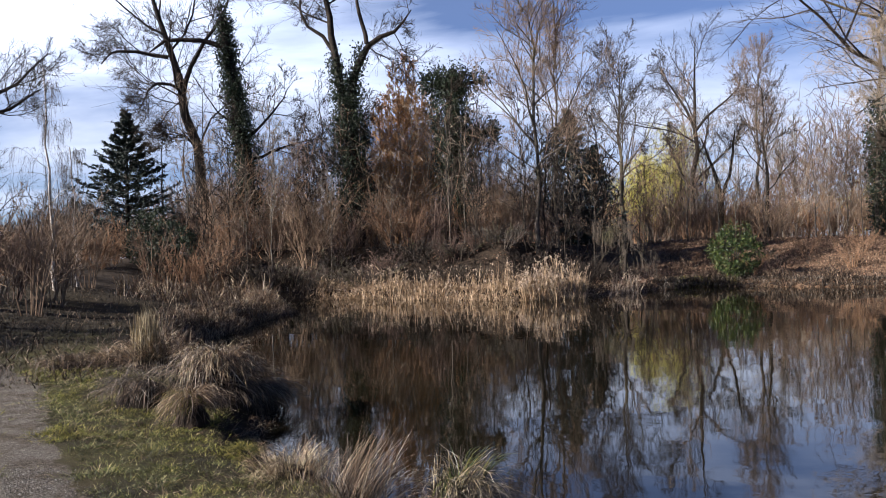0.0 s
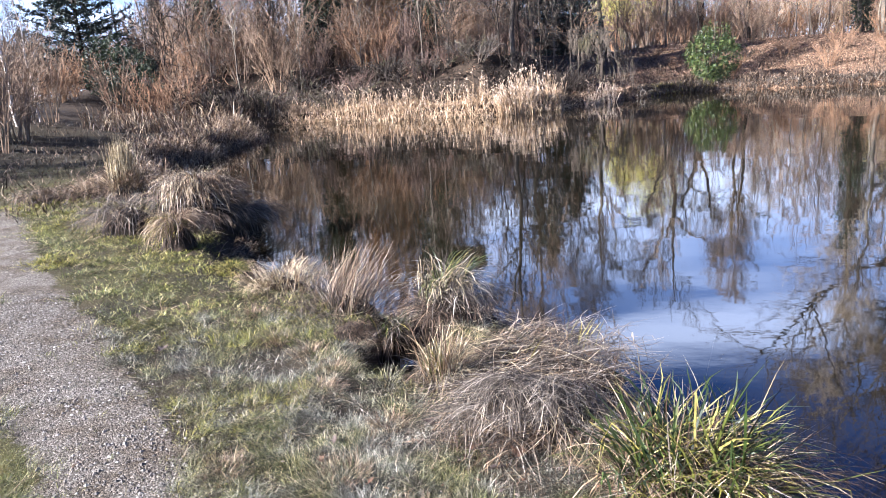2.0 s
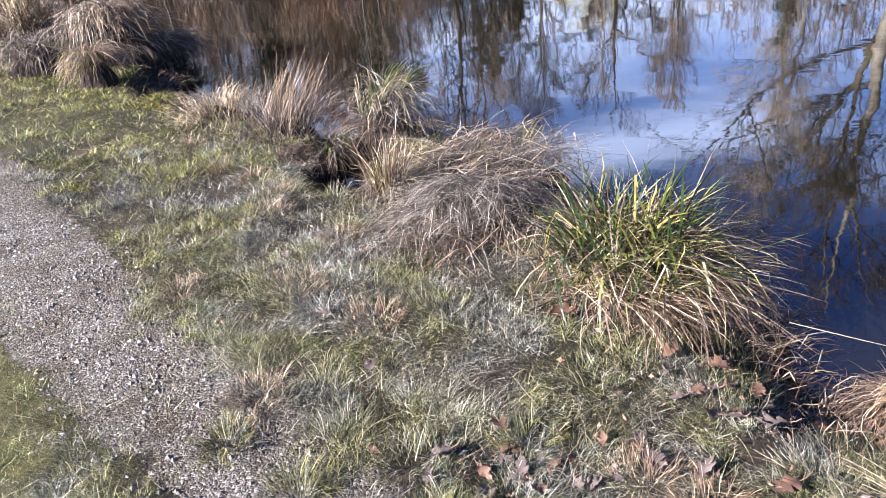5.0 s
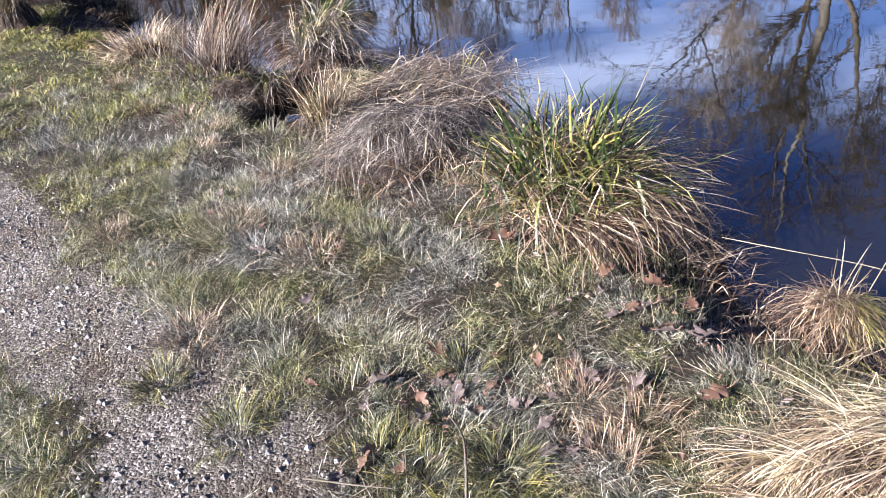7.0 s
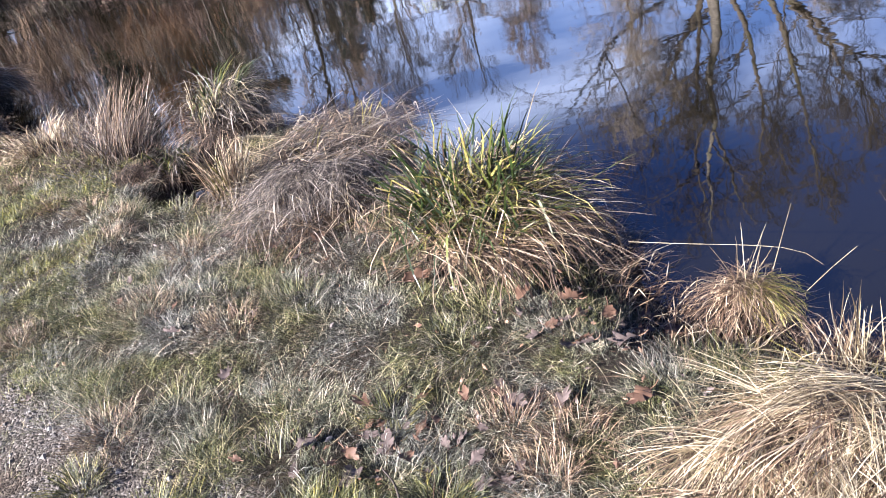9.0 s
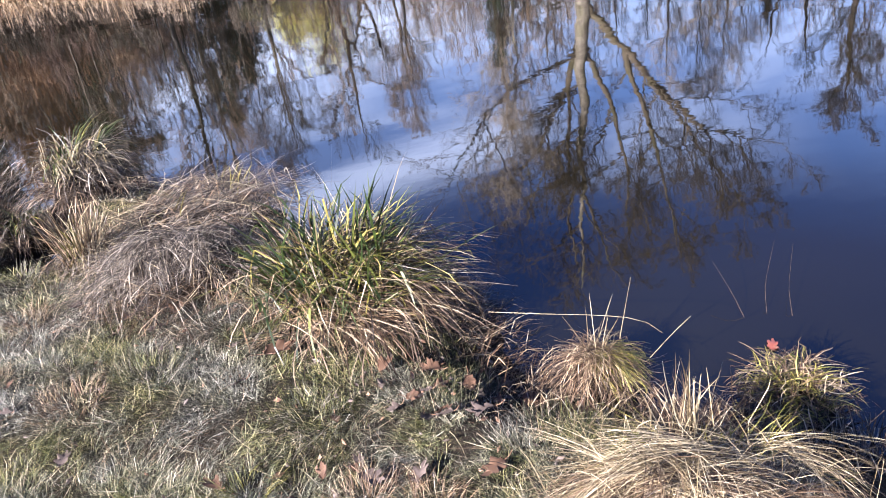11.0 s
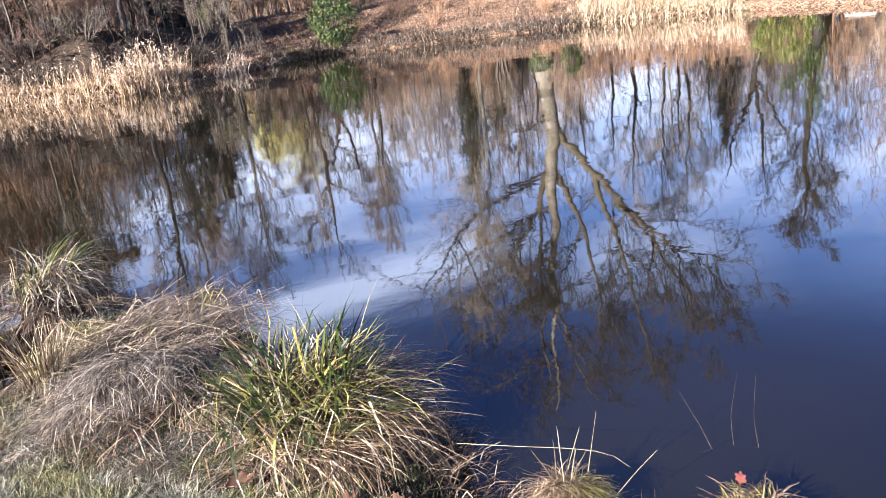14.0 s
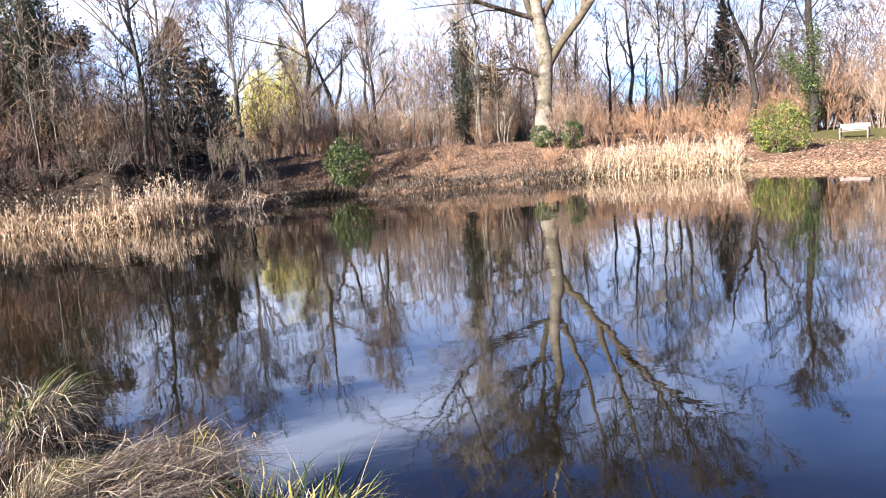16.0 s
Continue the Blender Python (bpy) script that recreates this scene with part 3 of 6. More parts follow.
def build_ground():
    xs = np.concatenate([[-1500, -700, -350, -180, -110], np.arange(-75, -8, 1.0), np.arange(-8, -3.2, 0.25), np.arange(-3.2, 2.6, 0.07),
                         np.arange(2.6, 6, 0.3), np.arange(6, 32, 0.42), np.arange(32, 80, 0.9), [90, 120, 190, 350, 700, 1500]])
    ys = np.concatenate([[-1500, -600, -200, -80, -40, -20], np.arange(-10, 1, 0.6), np.arange(1, 8, 0.07), np.arange(8, 13, 0.22), np.arange(13, 42, 0.42),
                         np.arange(42, 90, 1.6), [100, 130, 190, 350, 700, 1500]])
    X, Y = np.meshgrid(xs, ys)
    Z = height(X, Y)
    n, m = len(ys), len(xs)
    idx = np.arange(n * m).reshape(n, m)
    F = np.stack([idx[:-1, :-1], idx[:-1, 1:], idx[1:, 1:], idx[1:, :-1]], -1).reshape(-1, 4)
    me = mesh_of("ground", [(np.stack([X, Y, Z], -1), F)], M_GROUND, True)
    ob = tagged(new("ground", me), "damp pond bank of soil, thin turf and leaf litter", "ground", kind="structure")
    d = from_shore(X, Y)
    track = to_line(X, Y, TRACK, False, TRACK_W)
    gravel = 0.95 * (1 - soft(-0.14, 0.24, track + 0.07 * waves(X * 4, Y * 4)))
    bear = np.degrees(np.arctan2(X - EYE[0], Y - EYE[1]))
    dist = np.hypot(X - EYE[0], Y - EYE[1])
    lawn = soft(52, 56, bear) * (1 - soft(75, 90, bear)) * soft(8, 15, d) * (dist > 15)
    lawn = np.maximum(lawn, (0.08 + 0.75 * np.maximum(soft(4.0, 6, dist), 1 - soft(0.6, 1.3, Y))) * (1 - soft(12, 20, dist)) * soft(0.3, 1.2, d) * (0.5 + 0.5 * waves(X * 1.3, Y * 1.3)))
    lawn = np.maximum(lawn, 0.1 * soft(14, 18, dist) * (1 - soft(24, 30, dist)) * (bear < -12) * soft(1.2, 2.2, d))
    beyond = np.interp(Y, TRACK[:, 1], TRACK[:, 0]) - X
    lawn = np.maximum(lawn, 0.7 * soft(0.2, 0.45, beyond) * (dist < 6) * (Y > 0.8))
    lawn = lawn * (1 - hollow(X, Y))
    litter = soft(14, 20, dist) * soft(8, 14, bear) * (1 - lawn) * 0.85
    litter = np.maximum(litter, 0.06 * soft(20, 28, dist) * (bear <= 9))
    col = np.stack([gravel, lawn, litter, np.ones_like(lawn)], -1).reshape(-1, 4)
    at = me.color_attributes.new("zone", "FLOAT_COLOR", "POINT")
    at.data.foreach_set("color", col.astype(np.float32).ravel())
    return ob


build_ground()
wx, wy = np.linspace(-14, 34, 25), np.linspace(-9, 38, 25)
WX, WY = np.meshgrid(wx, wy)
wi = np.arange(625).reshape(25, 25)
water = new("water", mesh_of("water", [(np.stack([WX, WY, np.zeros_like(WX)], -1), np.stack([wi[:-1, :-1], wi[:-1, 1:], wi[1:, 1:], wi[1:, :-1]], -1).reshape(-1, 4))], M_WATER, True))
tagged(water, "still dark brown pond water mirroring trees and sky", "water", kind="structure")


# ---- trees ----
def tree_geometry(stems, seed, limbs=18, t0=0.25, limb_len=(0.26, 0.46), angle=(32, 62), lift=0.5, m2=8, m3=7, m4=4, wiggle=0.17,
                  thick=0.012, twig_len=(0.45, 0.85), droop=0.0, whips=0, fine=0.0075, taper=0.55, least=0.0, slim=0.8):
    """stems: list of (points, radii). Returns wood and twig chunks."""
    rng = np.random.default_rng(seed)
    wood, twig = [], []
    lines = [smooth_line(p, np.array(r) * (slim if k else 0.5 + 0.5 * slim), 10) for k, (p, r) in enumerate(stems)]
    P = np.stack([a for a, _ in lines])
    P[:, 1:-1] += rng.normal(size=P[:, 1:-1].shape) * 0.007 * np.linalg.norm(P[:, -1] - P[:, 0], axis=1)[:, None, None]
    R = np.stack([b for _, b in lines])
    wood.append(tubes(P[:1], R[:1], 11))
    if len(P) > 1:
        wood.append(tubes(P[1:], R[1:], 9))
    P1, R1 = sprout(P, R, limbs, rng, t0, 0.98, limb_len, angle, lift, wiggle, 6, thick, fall=taper, least=least, thin=fine)
    wood.append(tubes(P1, R1, 5))
    P2, R2 = sprout(P1, R1, m2, rng, 0.12, 1.0, (0.42, 0.78), (25, 62), lift * 0.6 + droop, wiggle * 1.3, 4, thick * 0.8, thin=fine)
    twig.append(tubes(P2, R2, 3))
    P3, R3 = sprout(P2, R2, m3, rng, 0.12, 1.0, twig_len, (22, 60), lift * 0.4 + droop, wiggle * 1.4, 3, 0.010, thin=fine * 0.8)
    twig.append(spikes(P3, fine * 1.5))
    if m4:
        P4, R4 = sprout(P3, R3, m4, rng, 0.1, 1.0, (0.55, 1.05), (18, 55), 0.25 + droop * 1.5, 0.12, 2 + (whips > 0), 0.010, 0.5, thin=fine * 0.7)
        if whips:
            P4[:, 1:, 2] -= whips * np.linspace(0.5, 1, P4.shape[1] - 1)[None] * rng.random((len(P4), 1))
        twig.append(tubes(P4, R4, 3) if whips else spikes(P4, fine * 1.2))
    return wood, twig


def bare_tree(bearing, d, stems, seed, label, bark=None, twig=None, group="", turn=0, name="bare_tree", limb_bark=None, **kw):
    x, y = polar(bearing, d)
    z = float(height(x, y)) - 0.1
    ob = stand(name, x, y, z, -bearing + turn, label, "tree", group)
    w, t = tree_geometry(stems, seed, **kw)
    part("trunk", w[:1] if limb_bark else w, bark or M_BARK, ob, smooth=True)
    if limb_bark:
        part("limb_growth", w[1:], limb_bark, ob, "grey-brown spreading limbs, darkened for their shaded undersides", True)
    part("crown", t, twig or M_TWIGDARK, ob)
    return ob


def straight(h, r, lean=0.03, seed=0):
    rng = np.random.default_rng(seed)
    a, b = rng.normal(size=2) * lean * h
    r = r * 0.72
    return [(((0, 0, 0), (a * 0.2, b * 0.2, h * 0.35), (a * 0.7, b * 0.5, h * 0.7), (a, b, h)), (r * 1.25, r * 0.8, r * 0.45, 0.02))]


def ivy_on(ob, lines, n, rng, size=(0.085, 0.155)):
    """Ivy leaves in uneven tufts round stems: lines of (points, shell radii)."""
    chunks = []
    for pts, rad, share in lines:
        q, r = smooth_line(pts, rad, 40)
        k = int(n * share * 1.25)
        tufts = max(8, k // 26)
        i = rng.integers(0, 40, tufts)
        a = rng.random(tufts) * 2 * np.pi
        rr = r[i] * (0.3 + 0.75 * rng.random(tufts))
        c = q[i] + np.stack([np.cos(a) * rr, np.sin(a) * rr, rng.normal(size=tufts) * 0.25], 1)
        pick = rng.integers(0, tufts, k)
        p = c[pick] + rng.normal(size=(k, 3)) * np.array([0.15, 0.15, 0.24])
        chunks.append(leaves(p, size[0] + (size[1] - size[0]) * rng.random(k), rng, -0.2, 0.8))
    part("ivy", chunks, M_IVY, ob, "dark green ivy leaves")


def leaf_bush(bearing, d, w, h, n, material, label, category, seed, size=(0.1, 0.17), name="evergreen_shrub", sink=0.0):
    """A rounded evergreen shrub: stems inside, leaves in many uneven sprays."""
    rng = np.random.default_rng(seed)
    x, y = polar(bearing, d)
    z = float(height(x, y)) - sink
    ob = stand(name, x, y, z, -bearing, label, category)
    m = 9
    st = []
    for k in range(m):
        a = k * 2 * np.pi / m + rng.random()
        e = (math.cos(a) * w * 0.33 * rng.random(), math.sin(a) * w * 0.33 * rng.random(), h * (0.7 + 0.25 * rng.random()))
        st.append(smooth_line(((0.1 * math.cos(a), 0.1 * math.sin(a), -0.05), (e[0] * 0.5, e[1] * 0.5, h * 0.4), e), (0.03, 0.02, 0.008), 6))
    part("stemwork", [tubes(np.stack([a for a, _ in st]), np.stack([b for _, b in st]), 5)], M_BARK, ob)
    tufts = n // 14
    v = unit(rng.normal(size=(tufts, 3)))
    rad = 0.55 + 0.45 * rng.random((tufts, 1)) ** 0.4
    bulge = 1 + 0.18 * np.sin(3 * np.arctan2(v[:, 1:2], v[:, 0:1]) + seed) * np.cos(2.5 * v[:, 2:3] + seed)
    c = v * rad * bulge * np.array([w / 2, w / 2, h * 0.52]) + np.array([0, 0, h * 0.5])
    c[:, 2] = np.maximum(c[:, 2], 0.04 + 0.1 * rng.random(tufts))
    pick = rng.integers(0, tufts, n)
    p = c[pick] + rng.normal(size=(n, 3)) * 0.075 * (w / 2) ** 0.5
    p[:, 2] = np.maximum(p[:, 2], 0.03)
    part("foliage", [leaves(p, size[0] + (size[1] - size[0]) * rng.random(n), rng, 0.35, 0.42)], material, ob)
    return ob


def conifer(bearing, d, h, w, seed, label, tiers=17, bare=0.06, droop=-0.25, material=None, name="conifer_tree", dense=5):
    """A conifer: whorls of arching boughs, each fringed with many needle sprays."""
    rng = np.random.default_rng(seed)
    x, y = polar(bearing, d)
    ob = stand(name, x, y, float(height(x, y)) - 0.1, -bearing, label, "tree")
    tr, rr = smooth_line(((0, 0, 0), (0, 0, h * 0.5), (0.03, 0, h)), (h * 0.018, h * 0.01, 0.015), 10)
    part("trunk", [tubes(tr[None], rr[None], 8)], M_BARK, ob, smooth=True)
    P, R = [], []
    for k in range(tiers):
        f = bare + (0.97 - bare) * (k / (tiers - 1)) ** 0.9
        L = w / 2 * (1 - f) ** 1.05 + 0.1
        for j in range(10):
            a = (j + rng.random()) * 0.2 * np.pi
            l = L * (0.7 + 0.5 * rng.random())
            up = 0.25 * f + droop * (1 - f)
            s = np.linspace(0, 1, 6)
            P.append(np.stack([np.cos(a) * l * s, np.sin(a) * l * s, h * f + rng.normal() * 0.1 + l * (up * s + 0.22 * s * s)], 1))
            R.append(np.linspace(0.028, 0.008, 6) * (0.5 + l / 3))
    P, R = np.stack(P), np.stack(R)
    Q, S = sprout(P, R, 11, rng, 0.1, 1.0, (0.2, 0.4), (30, 60), -0.05, 0.06, 3, 0.02)
    Q[:, 1:, 2] = Q[:, :1, 2] + (Q[:, 1:, 2] - Q[:, :1, 2]) * 0.45
    n = len(Q) * dense
    i = rng.integers(0, len(Q), n)
    t = rng.random((n, 1))
    c = Q[i, 0] * (1 - t) + Q[i, 2] * t + rng.normal(size=(n, 3)) * 0.03
    part("branchwork", [tubes(P, R, 3), spikes(Q, 0.012)], M_BARK, ob)
    part("needle_foliage", [leaves(c, 0.18 + 0.18 * rng.random(n), rng, 0.15, 0.3, 0.35)], material or M_NEEDLE, ob)
    return ob


# hero trees along the far bank; stems are given to the right of and above each foot
t365 = bare_tree(-19.9, 40, [
    (((0, 0, 0), (-0.3, 0, 4.2), (-0.85, 0.1, 7.4), (-1.5, 0.2, 9.6), (-2.1, 0.2, 11.5), (-2.7, 0, 14), (-3.1, 0, 16.5)), (0.40, 0.32, 0.27, 0.22, 0.17, 0.10, 0.03)),
    (((-1.2, 0.1, 8.4), (-0.8, 0, 9.6), (-0.4, -0.1, 11), (0.8, -0.3, 12.4), (1.5, -0.4, 14.8)), (0.2, 0.17, 0.14, 0.1, 0.03)),
    (((-1.9, 0.2, 10.4), (-2.4, 0.3, 10.4), (-3.3, 0.3, 10.6), (-4.6, 0.2, 10.6), (-5.1, 0.1, 9.8)), (0.16, 0.14, 0.12, 0.09, 0.03)),
    (((-1.2, 0.1, 8.6), (-1.9, 0.1, 9.0), (-2.6, 0.1, 9.0), (-3.0, 0.1, 8.4), (-3.3, 0, 7.6)), (0.13, 0.12, 0.1, 0.07, 0.03)),
    (((-0.5, 0.05, 5.4), (-0.9, 0.1, 6.1), (-1.5, 0.1, 6.4), (-2.0, 0.1, 6.5)), (0.12, 0.09, 0.06, 0.02)),
], 11, "tall bare tree leaning, with dark spreading limbs", limbs=9, t0=0.3, m2=8, m3=7, m4=4, limb_len=(0.3, 0.55), least=6.0, slim=0.7, lift=0.1, wiggle=0.22)
t430 = bare_tree(-16.6, 38, [
    (((0, 0, 0), (-0.3, 0, 4.0), (-0.75, 0, 7.6), (-1.15, 0, 10.3), (-1.35, 0, 12)), (0.5, 0.42, 0.36, 0.3, 0.22)),
    (((-1.2, 0, 10.4), (-2.0, 0, 10.8), (-2.8, 0.1, 10.8), (-4.2, 0.2, 10.8), (-4.9, 0.2, 10.1)), (0.2, 0.18, 0.16, 0.13, 0.05)),
    (((-0.6, 0, 5.6), (0.3, 0.1, 6.4), (1.2, 0.2, 7.4), (2.1, 0.2, 8.9)), (0.12, 0.1, 0.07, 0.02)),
    (((-0.4, 0, 4.6), (0.7, -0.3, 5.0), (2.0, -0.5, 5.6), (3.6, -0.6, 5.9)), (0.12, 0.1, 0.07, 0.02)),
], 12, "broken-topped dead tree trunk wrapped in dark ivy", limbs=6, t0=0.3, m2=7, m3=6, m4=3, limb_len=(0.25, 0.5), least=6.0, slim=0.7)
ivy_on(t430, [(((0, 0, 0.8), (-0.3, 0, 4.0), (-0.75, 0, 7.6), (-1.15, 0, 10.3), (-1.3, 0, 11.8)), (0.55, 0.7, 0.62, 0.45, 0.28), 1.0)], 10000, np.random.default_rng(5))
tfork = bare_tree(-8.8, 36, [
    (((0, 0, 0), (0, 0, 3.1), (-0.15, 0, 5.7), (-0.35, 0, 6.9)), (0.55, 0.46, 0.42, 0.38)),
    (((-0.35, 0, 6.7), (-0.7, 0, 8.4), (-0.9, 0, 9.8), (-1.0, 0, 11.4), (-1.5, 0, 13.4), (-1.8, 0, 15.6)), (0.34, 0.28, 0.25, 0.22, 0.14, 0.04)),
    (((-0.25, 0, 6.8), (0.15, 0, 9.1), (0.8, -0.1, 10.4), (1.8, -0.1, 10.7), (2.5, -0.2, 11.0), (3.0, -0.2, 12)), (0.32, 0.26, 0.2, 0.15, 0.1, 0.04)),
    (((0.75, -0.1, 10.3), (0.4, 0, 11.8), (0.3, 0.1, 13.4), (0.5, 0.1, 15.2)), (0.17, 0.13, 0.08, 0.03)),
    (((-0.9, 0, 9.9), (-1.5, 0.1, 10.9), (-2.3, 0.1, 11.2), (-2.6, 0.1, 12.2), (-2.4, 0.1, 13.4)), (0.15, 0.13, 0.1, 0.08, 0.03)),
], 13, "old forked tree, its trunk thick with dark ivy", limbs=7, t0=0.45, m2=8, m3=7, m4=4, limb_len=(0.3, 0.6), angle=(45, 85), least=4.5, slim=0.72, lift=0.1, wiggle=0.22)
ivy_on(tfork, [(((0.1, 0, 1.2), (0.05, 0, 3.1), (-0.1, 0, 5.7), (-0.35, 0, 6.9)), (0.5, 0.95, 1.0, 0.75), 0.7),
               (((-0.35, 0, 6.6), (-0.7, 0, 8.4), (-0.9, 0, 9.6)), (0.6, 0.45, 0.2), 0.14), (((-0.25, 0, 6.8), (0.1, 0, 8.6), (0.4, 0, 9.6)), (0.6, 0.45, 0.2), 0.16)], 11000, np.random.default_rng(6))
tcol = bare_tree(-0.9, 36, [
    (((0, 0, 0), (0.05, 0, 3), (0, 0, 6), (0.1, 0, 9.0)), (0.5, 0.42, 0.36, 0.2)),
    (((0.2, 0, 5.2), (0.9, -0.1, 5.6), (1.6, -0.1, 5.7), (2.4, -0.1, 5.9)), (0.16, 0.13, 0.1, 0.05)),
    (((0.1, 0, 7.8), (0.8, 0, 8.3), (1.6, 0, 8.4)), (0.14, 0.1, 0.05)),
    (((0.0, 0, 7.8), (-0.7, 0, 8.2), (-1.3, 0, 8.4)), (0.14, 0.1, 0.05)),
], 14, "dead trunk hidden under a column of dark ivy", limbs=3, t0=0.5, m2=4, m3=4, m4=2, limb_len=(0.2, 0.35))
ivy_on(tcol, [(((0.15, 0, 0.6), (0.1, 0, 3), (0, 0, 6), (0.05, 0, 8.8)), (0.6, 0.95, 1.05, 0.9), 0.78),
              (((0.6, 0, 5.4), (1.3, -0.1, 5.6), (2.4, -0.1, 5.9)), (0.4, 0.35, 0.3), 0.08),
              (((-1.4, 0, 8.4), (-0.5, 0, 8.3), (0.7, 0, 8.4), (1.7, 0, 8.4)), (0.35, 0.6, 0.6, 0.4), 0.14)], 14000, np.random.default_rng(7))
bare_tree(-4.6, 42, [(((0.3 * k, 0.3 * (-1) ** k, 0), (0.55 * k, 0.5 * (-1) ** k, 4.0), (0.5 * k, 0.6 * (-1) ** k, 11.6 - 1.0 * abs(k))), (0.11, 0.07, 0.012)) for k in (-3, -2, -1, 0, 1, 2, 3)],
          15, "broad conical tree with fine golden-brown winter twigs", bark=M_TWIGGOLD, twig=M_TWIGGOLD, limbs=24, t0=0.06, limb_len=(0.2, 0.34), angle=(25, 55), lift=0.55,
          m2=9, m3=6, m4=1, thick=0.009, fine=0.016, taper=0.8, slim=1.0)
bare_tree(5.8, 33, straight(14.5, 0.15, 0.015, 4), 16, "tall slender pale-barked tree with fine upright branches", bark=M_BARKGREY, twig=M_TWIG,
          limbs=26, t0=0.26, limb_len=(0.22, 0.40), angle=(28, 58), lift=0.5, m2=7, m3=6, m4=4)
bare_tree(7.3, 36, straight(13.0, 0.13, 0.02, 34), 116, "tall slender bare tree beside another", bark=M_BARKGREY, twig=M_TWIG, limbs=24, t0=0.3, limb_len=(0.22, 0.4), angle=(28, 58), lift=0.5, m2=7, m3=6, m4=4)
bare_tree(12.4, 50, straight(13.2, 0.22, 0.02, 5), 17, "bare park tree with an upright crown", bark=M_BARKGREY, twig=M_TWIGDARK, limbs=22, t0=0.3, limb_len=(0.26, 0.44), angle=(25, 50), lift=0.6)
bare_tree(17.5, 60, [
    (((0, 0, 0), (0.05, 0, 4), (0.15, 0, 8), (0.25, 0, 11), (0.4, 0, 15.8)), (0.32, 0.25, 0.2, 0.14, 0.03)),
    (((0, 0, 3.6), (-0.9, 0, 5.5), (-1.6, 0, 7.6), (-2.2, 0.2, 9.0)), (0.22, 0.18, 0.12, 0.04)),
    (((0.1, 0, 4.6), (1.5, 0.1, 6.2), (2.8, 0.1, 7.2), (4.2, 0.2, 8.6)), (0.2, 0.16, 0.11, 0.03)),
    (((0.2, 0, 9), (-0.6, 0, 11), (-1.8, 0, 13), (-2.4, 0, 15)), (0.2, 0.15, 0.1, 0.03)),
    (((0.2, 0, 8.6), (1.6, 0, 10.2), (3.2, 0, 11.4), (4, 0, 13)), (0.2, 0.15, 0.1, 0.03)),
], 18, "tall bare tree with a round open crown", bark=M_BARK, limbs=8, t0=0.35, m2=8, m3=7, m4=4, limb_len=(0.3, 0.5), lift=0.5, least=6.5, slim=0.6)
bare_tree(19.4, 55, [
    (((0, 0, 0), (0.1, 0, 3), (-0.4, 0, 5), (-1.2, 0, 7.4)), (0.26, 0.22, 0.16, 0.05)),
    (((0.1, 0, 3), (0.8, 0, 5), (1.0, 0, 7), (1.1, 0, 7.9)), (0.18, 0.15, 0.12, 0.05)),
], 19, "stunted bare tree with broken limbs", limbs=5, t0=0.4, m2=4, m3=4, m4=2, limb_len=(0.2, 0.4), slim=0.7)
bare_tree(22.0, 58, straight(14.2, 0.2, 0.012, 6), 20, "bare tree with a narrow feathery crown", bark=M_BARKGREY, twig=M_TWIG, limbs=24, t0=0.38, limb_len=(0.22, 0.36), angle=(25, 48), lift=0.7)
tbig = bare_tree(35.8, 48, [
    (((0, 0, -0.1), (0, 0, 1.0), (0.02, 0, 3), (0.1, 0, 6.2), (0.1, 0, 10.2), (-0.1, 0, 16), (-0.6, 0, 26.5)), (0.92, 0.70, 0.60, 0.55, 0.38, 0.22, 0.04)),
    (((0.2, 0, 4.6), (1.0, 0, 6.0), (2.9, -0.2, 8.1), (4.3, -0.3, 10.3), (6.6, -0.4, 12.8), (9.0, -0.5, 14.4), (13.2, -0.5, 15.2)), (0.46, 0.40, 0.35, 0.29, 0.22, 0.15, 0.04)),
    (((2.8, -0.2, 8.0), (3.5, -0.1, 11.4), (5.2, 0, 16), (6.6, 0.1, 24)), (0.3, 0.24, 0.15, 0.03)),
    (((0.1, 0, 7.6), (0.9, 0.2, 9.4), (1.9, 0.3, 11.2), (2.8, 0.3, 15.6), (3.1, 0.4, 23.5)), (0.34, 0.28, 0.24, 0.14, 0.03)),
    (((0.05, 0, 7.2), (-0.5, 0, 9), (-1.0, 0, 10.4), (-2.2, 0.2, 13.4), (-4.6, 0.3, 16.6), (-8.4, 0.4, 19)), (0.34, 0.3, 0.27, 0.2, 0.12, 0.03)),
    (((-0.8, 0, 9.8), (-0.9, -0.6, 12.5), (-1.0, -1, 15.5), (-1.6, -1.3, 18)), (0.2, 0.16, 0.1, 0.03)),
    (((0.1, 0, 4.2), (-1.4, -0.8, 5.0), (-3.2, -1.2, 4.8), (-4.8, -1.5, 5.6)), (0.16, 0.12, 0.08, 0.03)),
    (((4.2, -0.3, 10.2), (6.2, -1.5, 12.5), (8.8, -2, 16.5), (11, -2, 20)), (0.22, 0.17, 0.1, 0.03)),
], 21, "great old tree with pale lit bark and spreading limbs", bark=M_BARKPALE, limb_bark=M_BARKLIMB, twig=M_TWIGDARK, limbs=13, t0=0.28, m2=9, m3=7, m4=3, limb_len=(0.28, 0.5), angle=(35, 72), lift=0.3, thick=0.014, least=8.0, slim=0.68, fine=0.012)
bare_tree(31.0, 46, straight(13, 0.17, 0.015, 8), 22, "slim bare tree with pale grey bark", bark=M_BARKPALE, twig=M_TWIGPALE, limbs=16, t0=0.35, limb_len=(0.2, 0.38), lift=0.5)
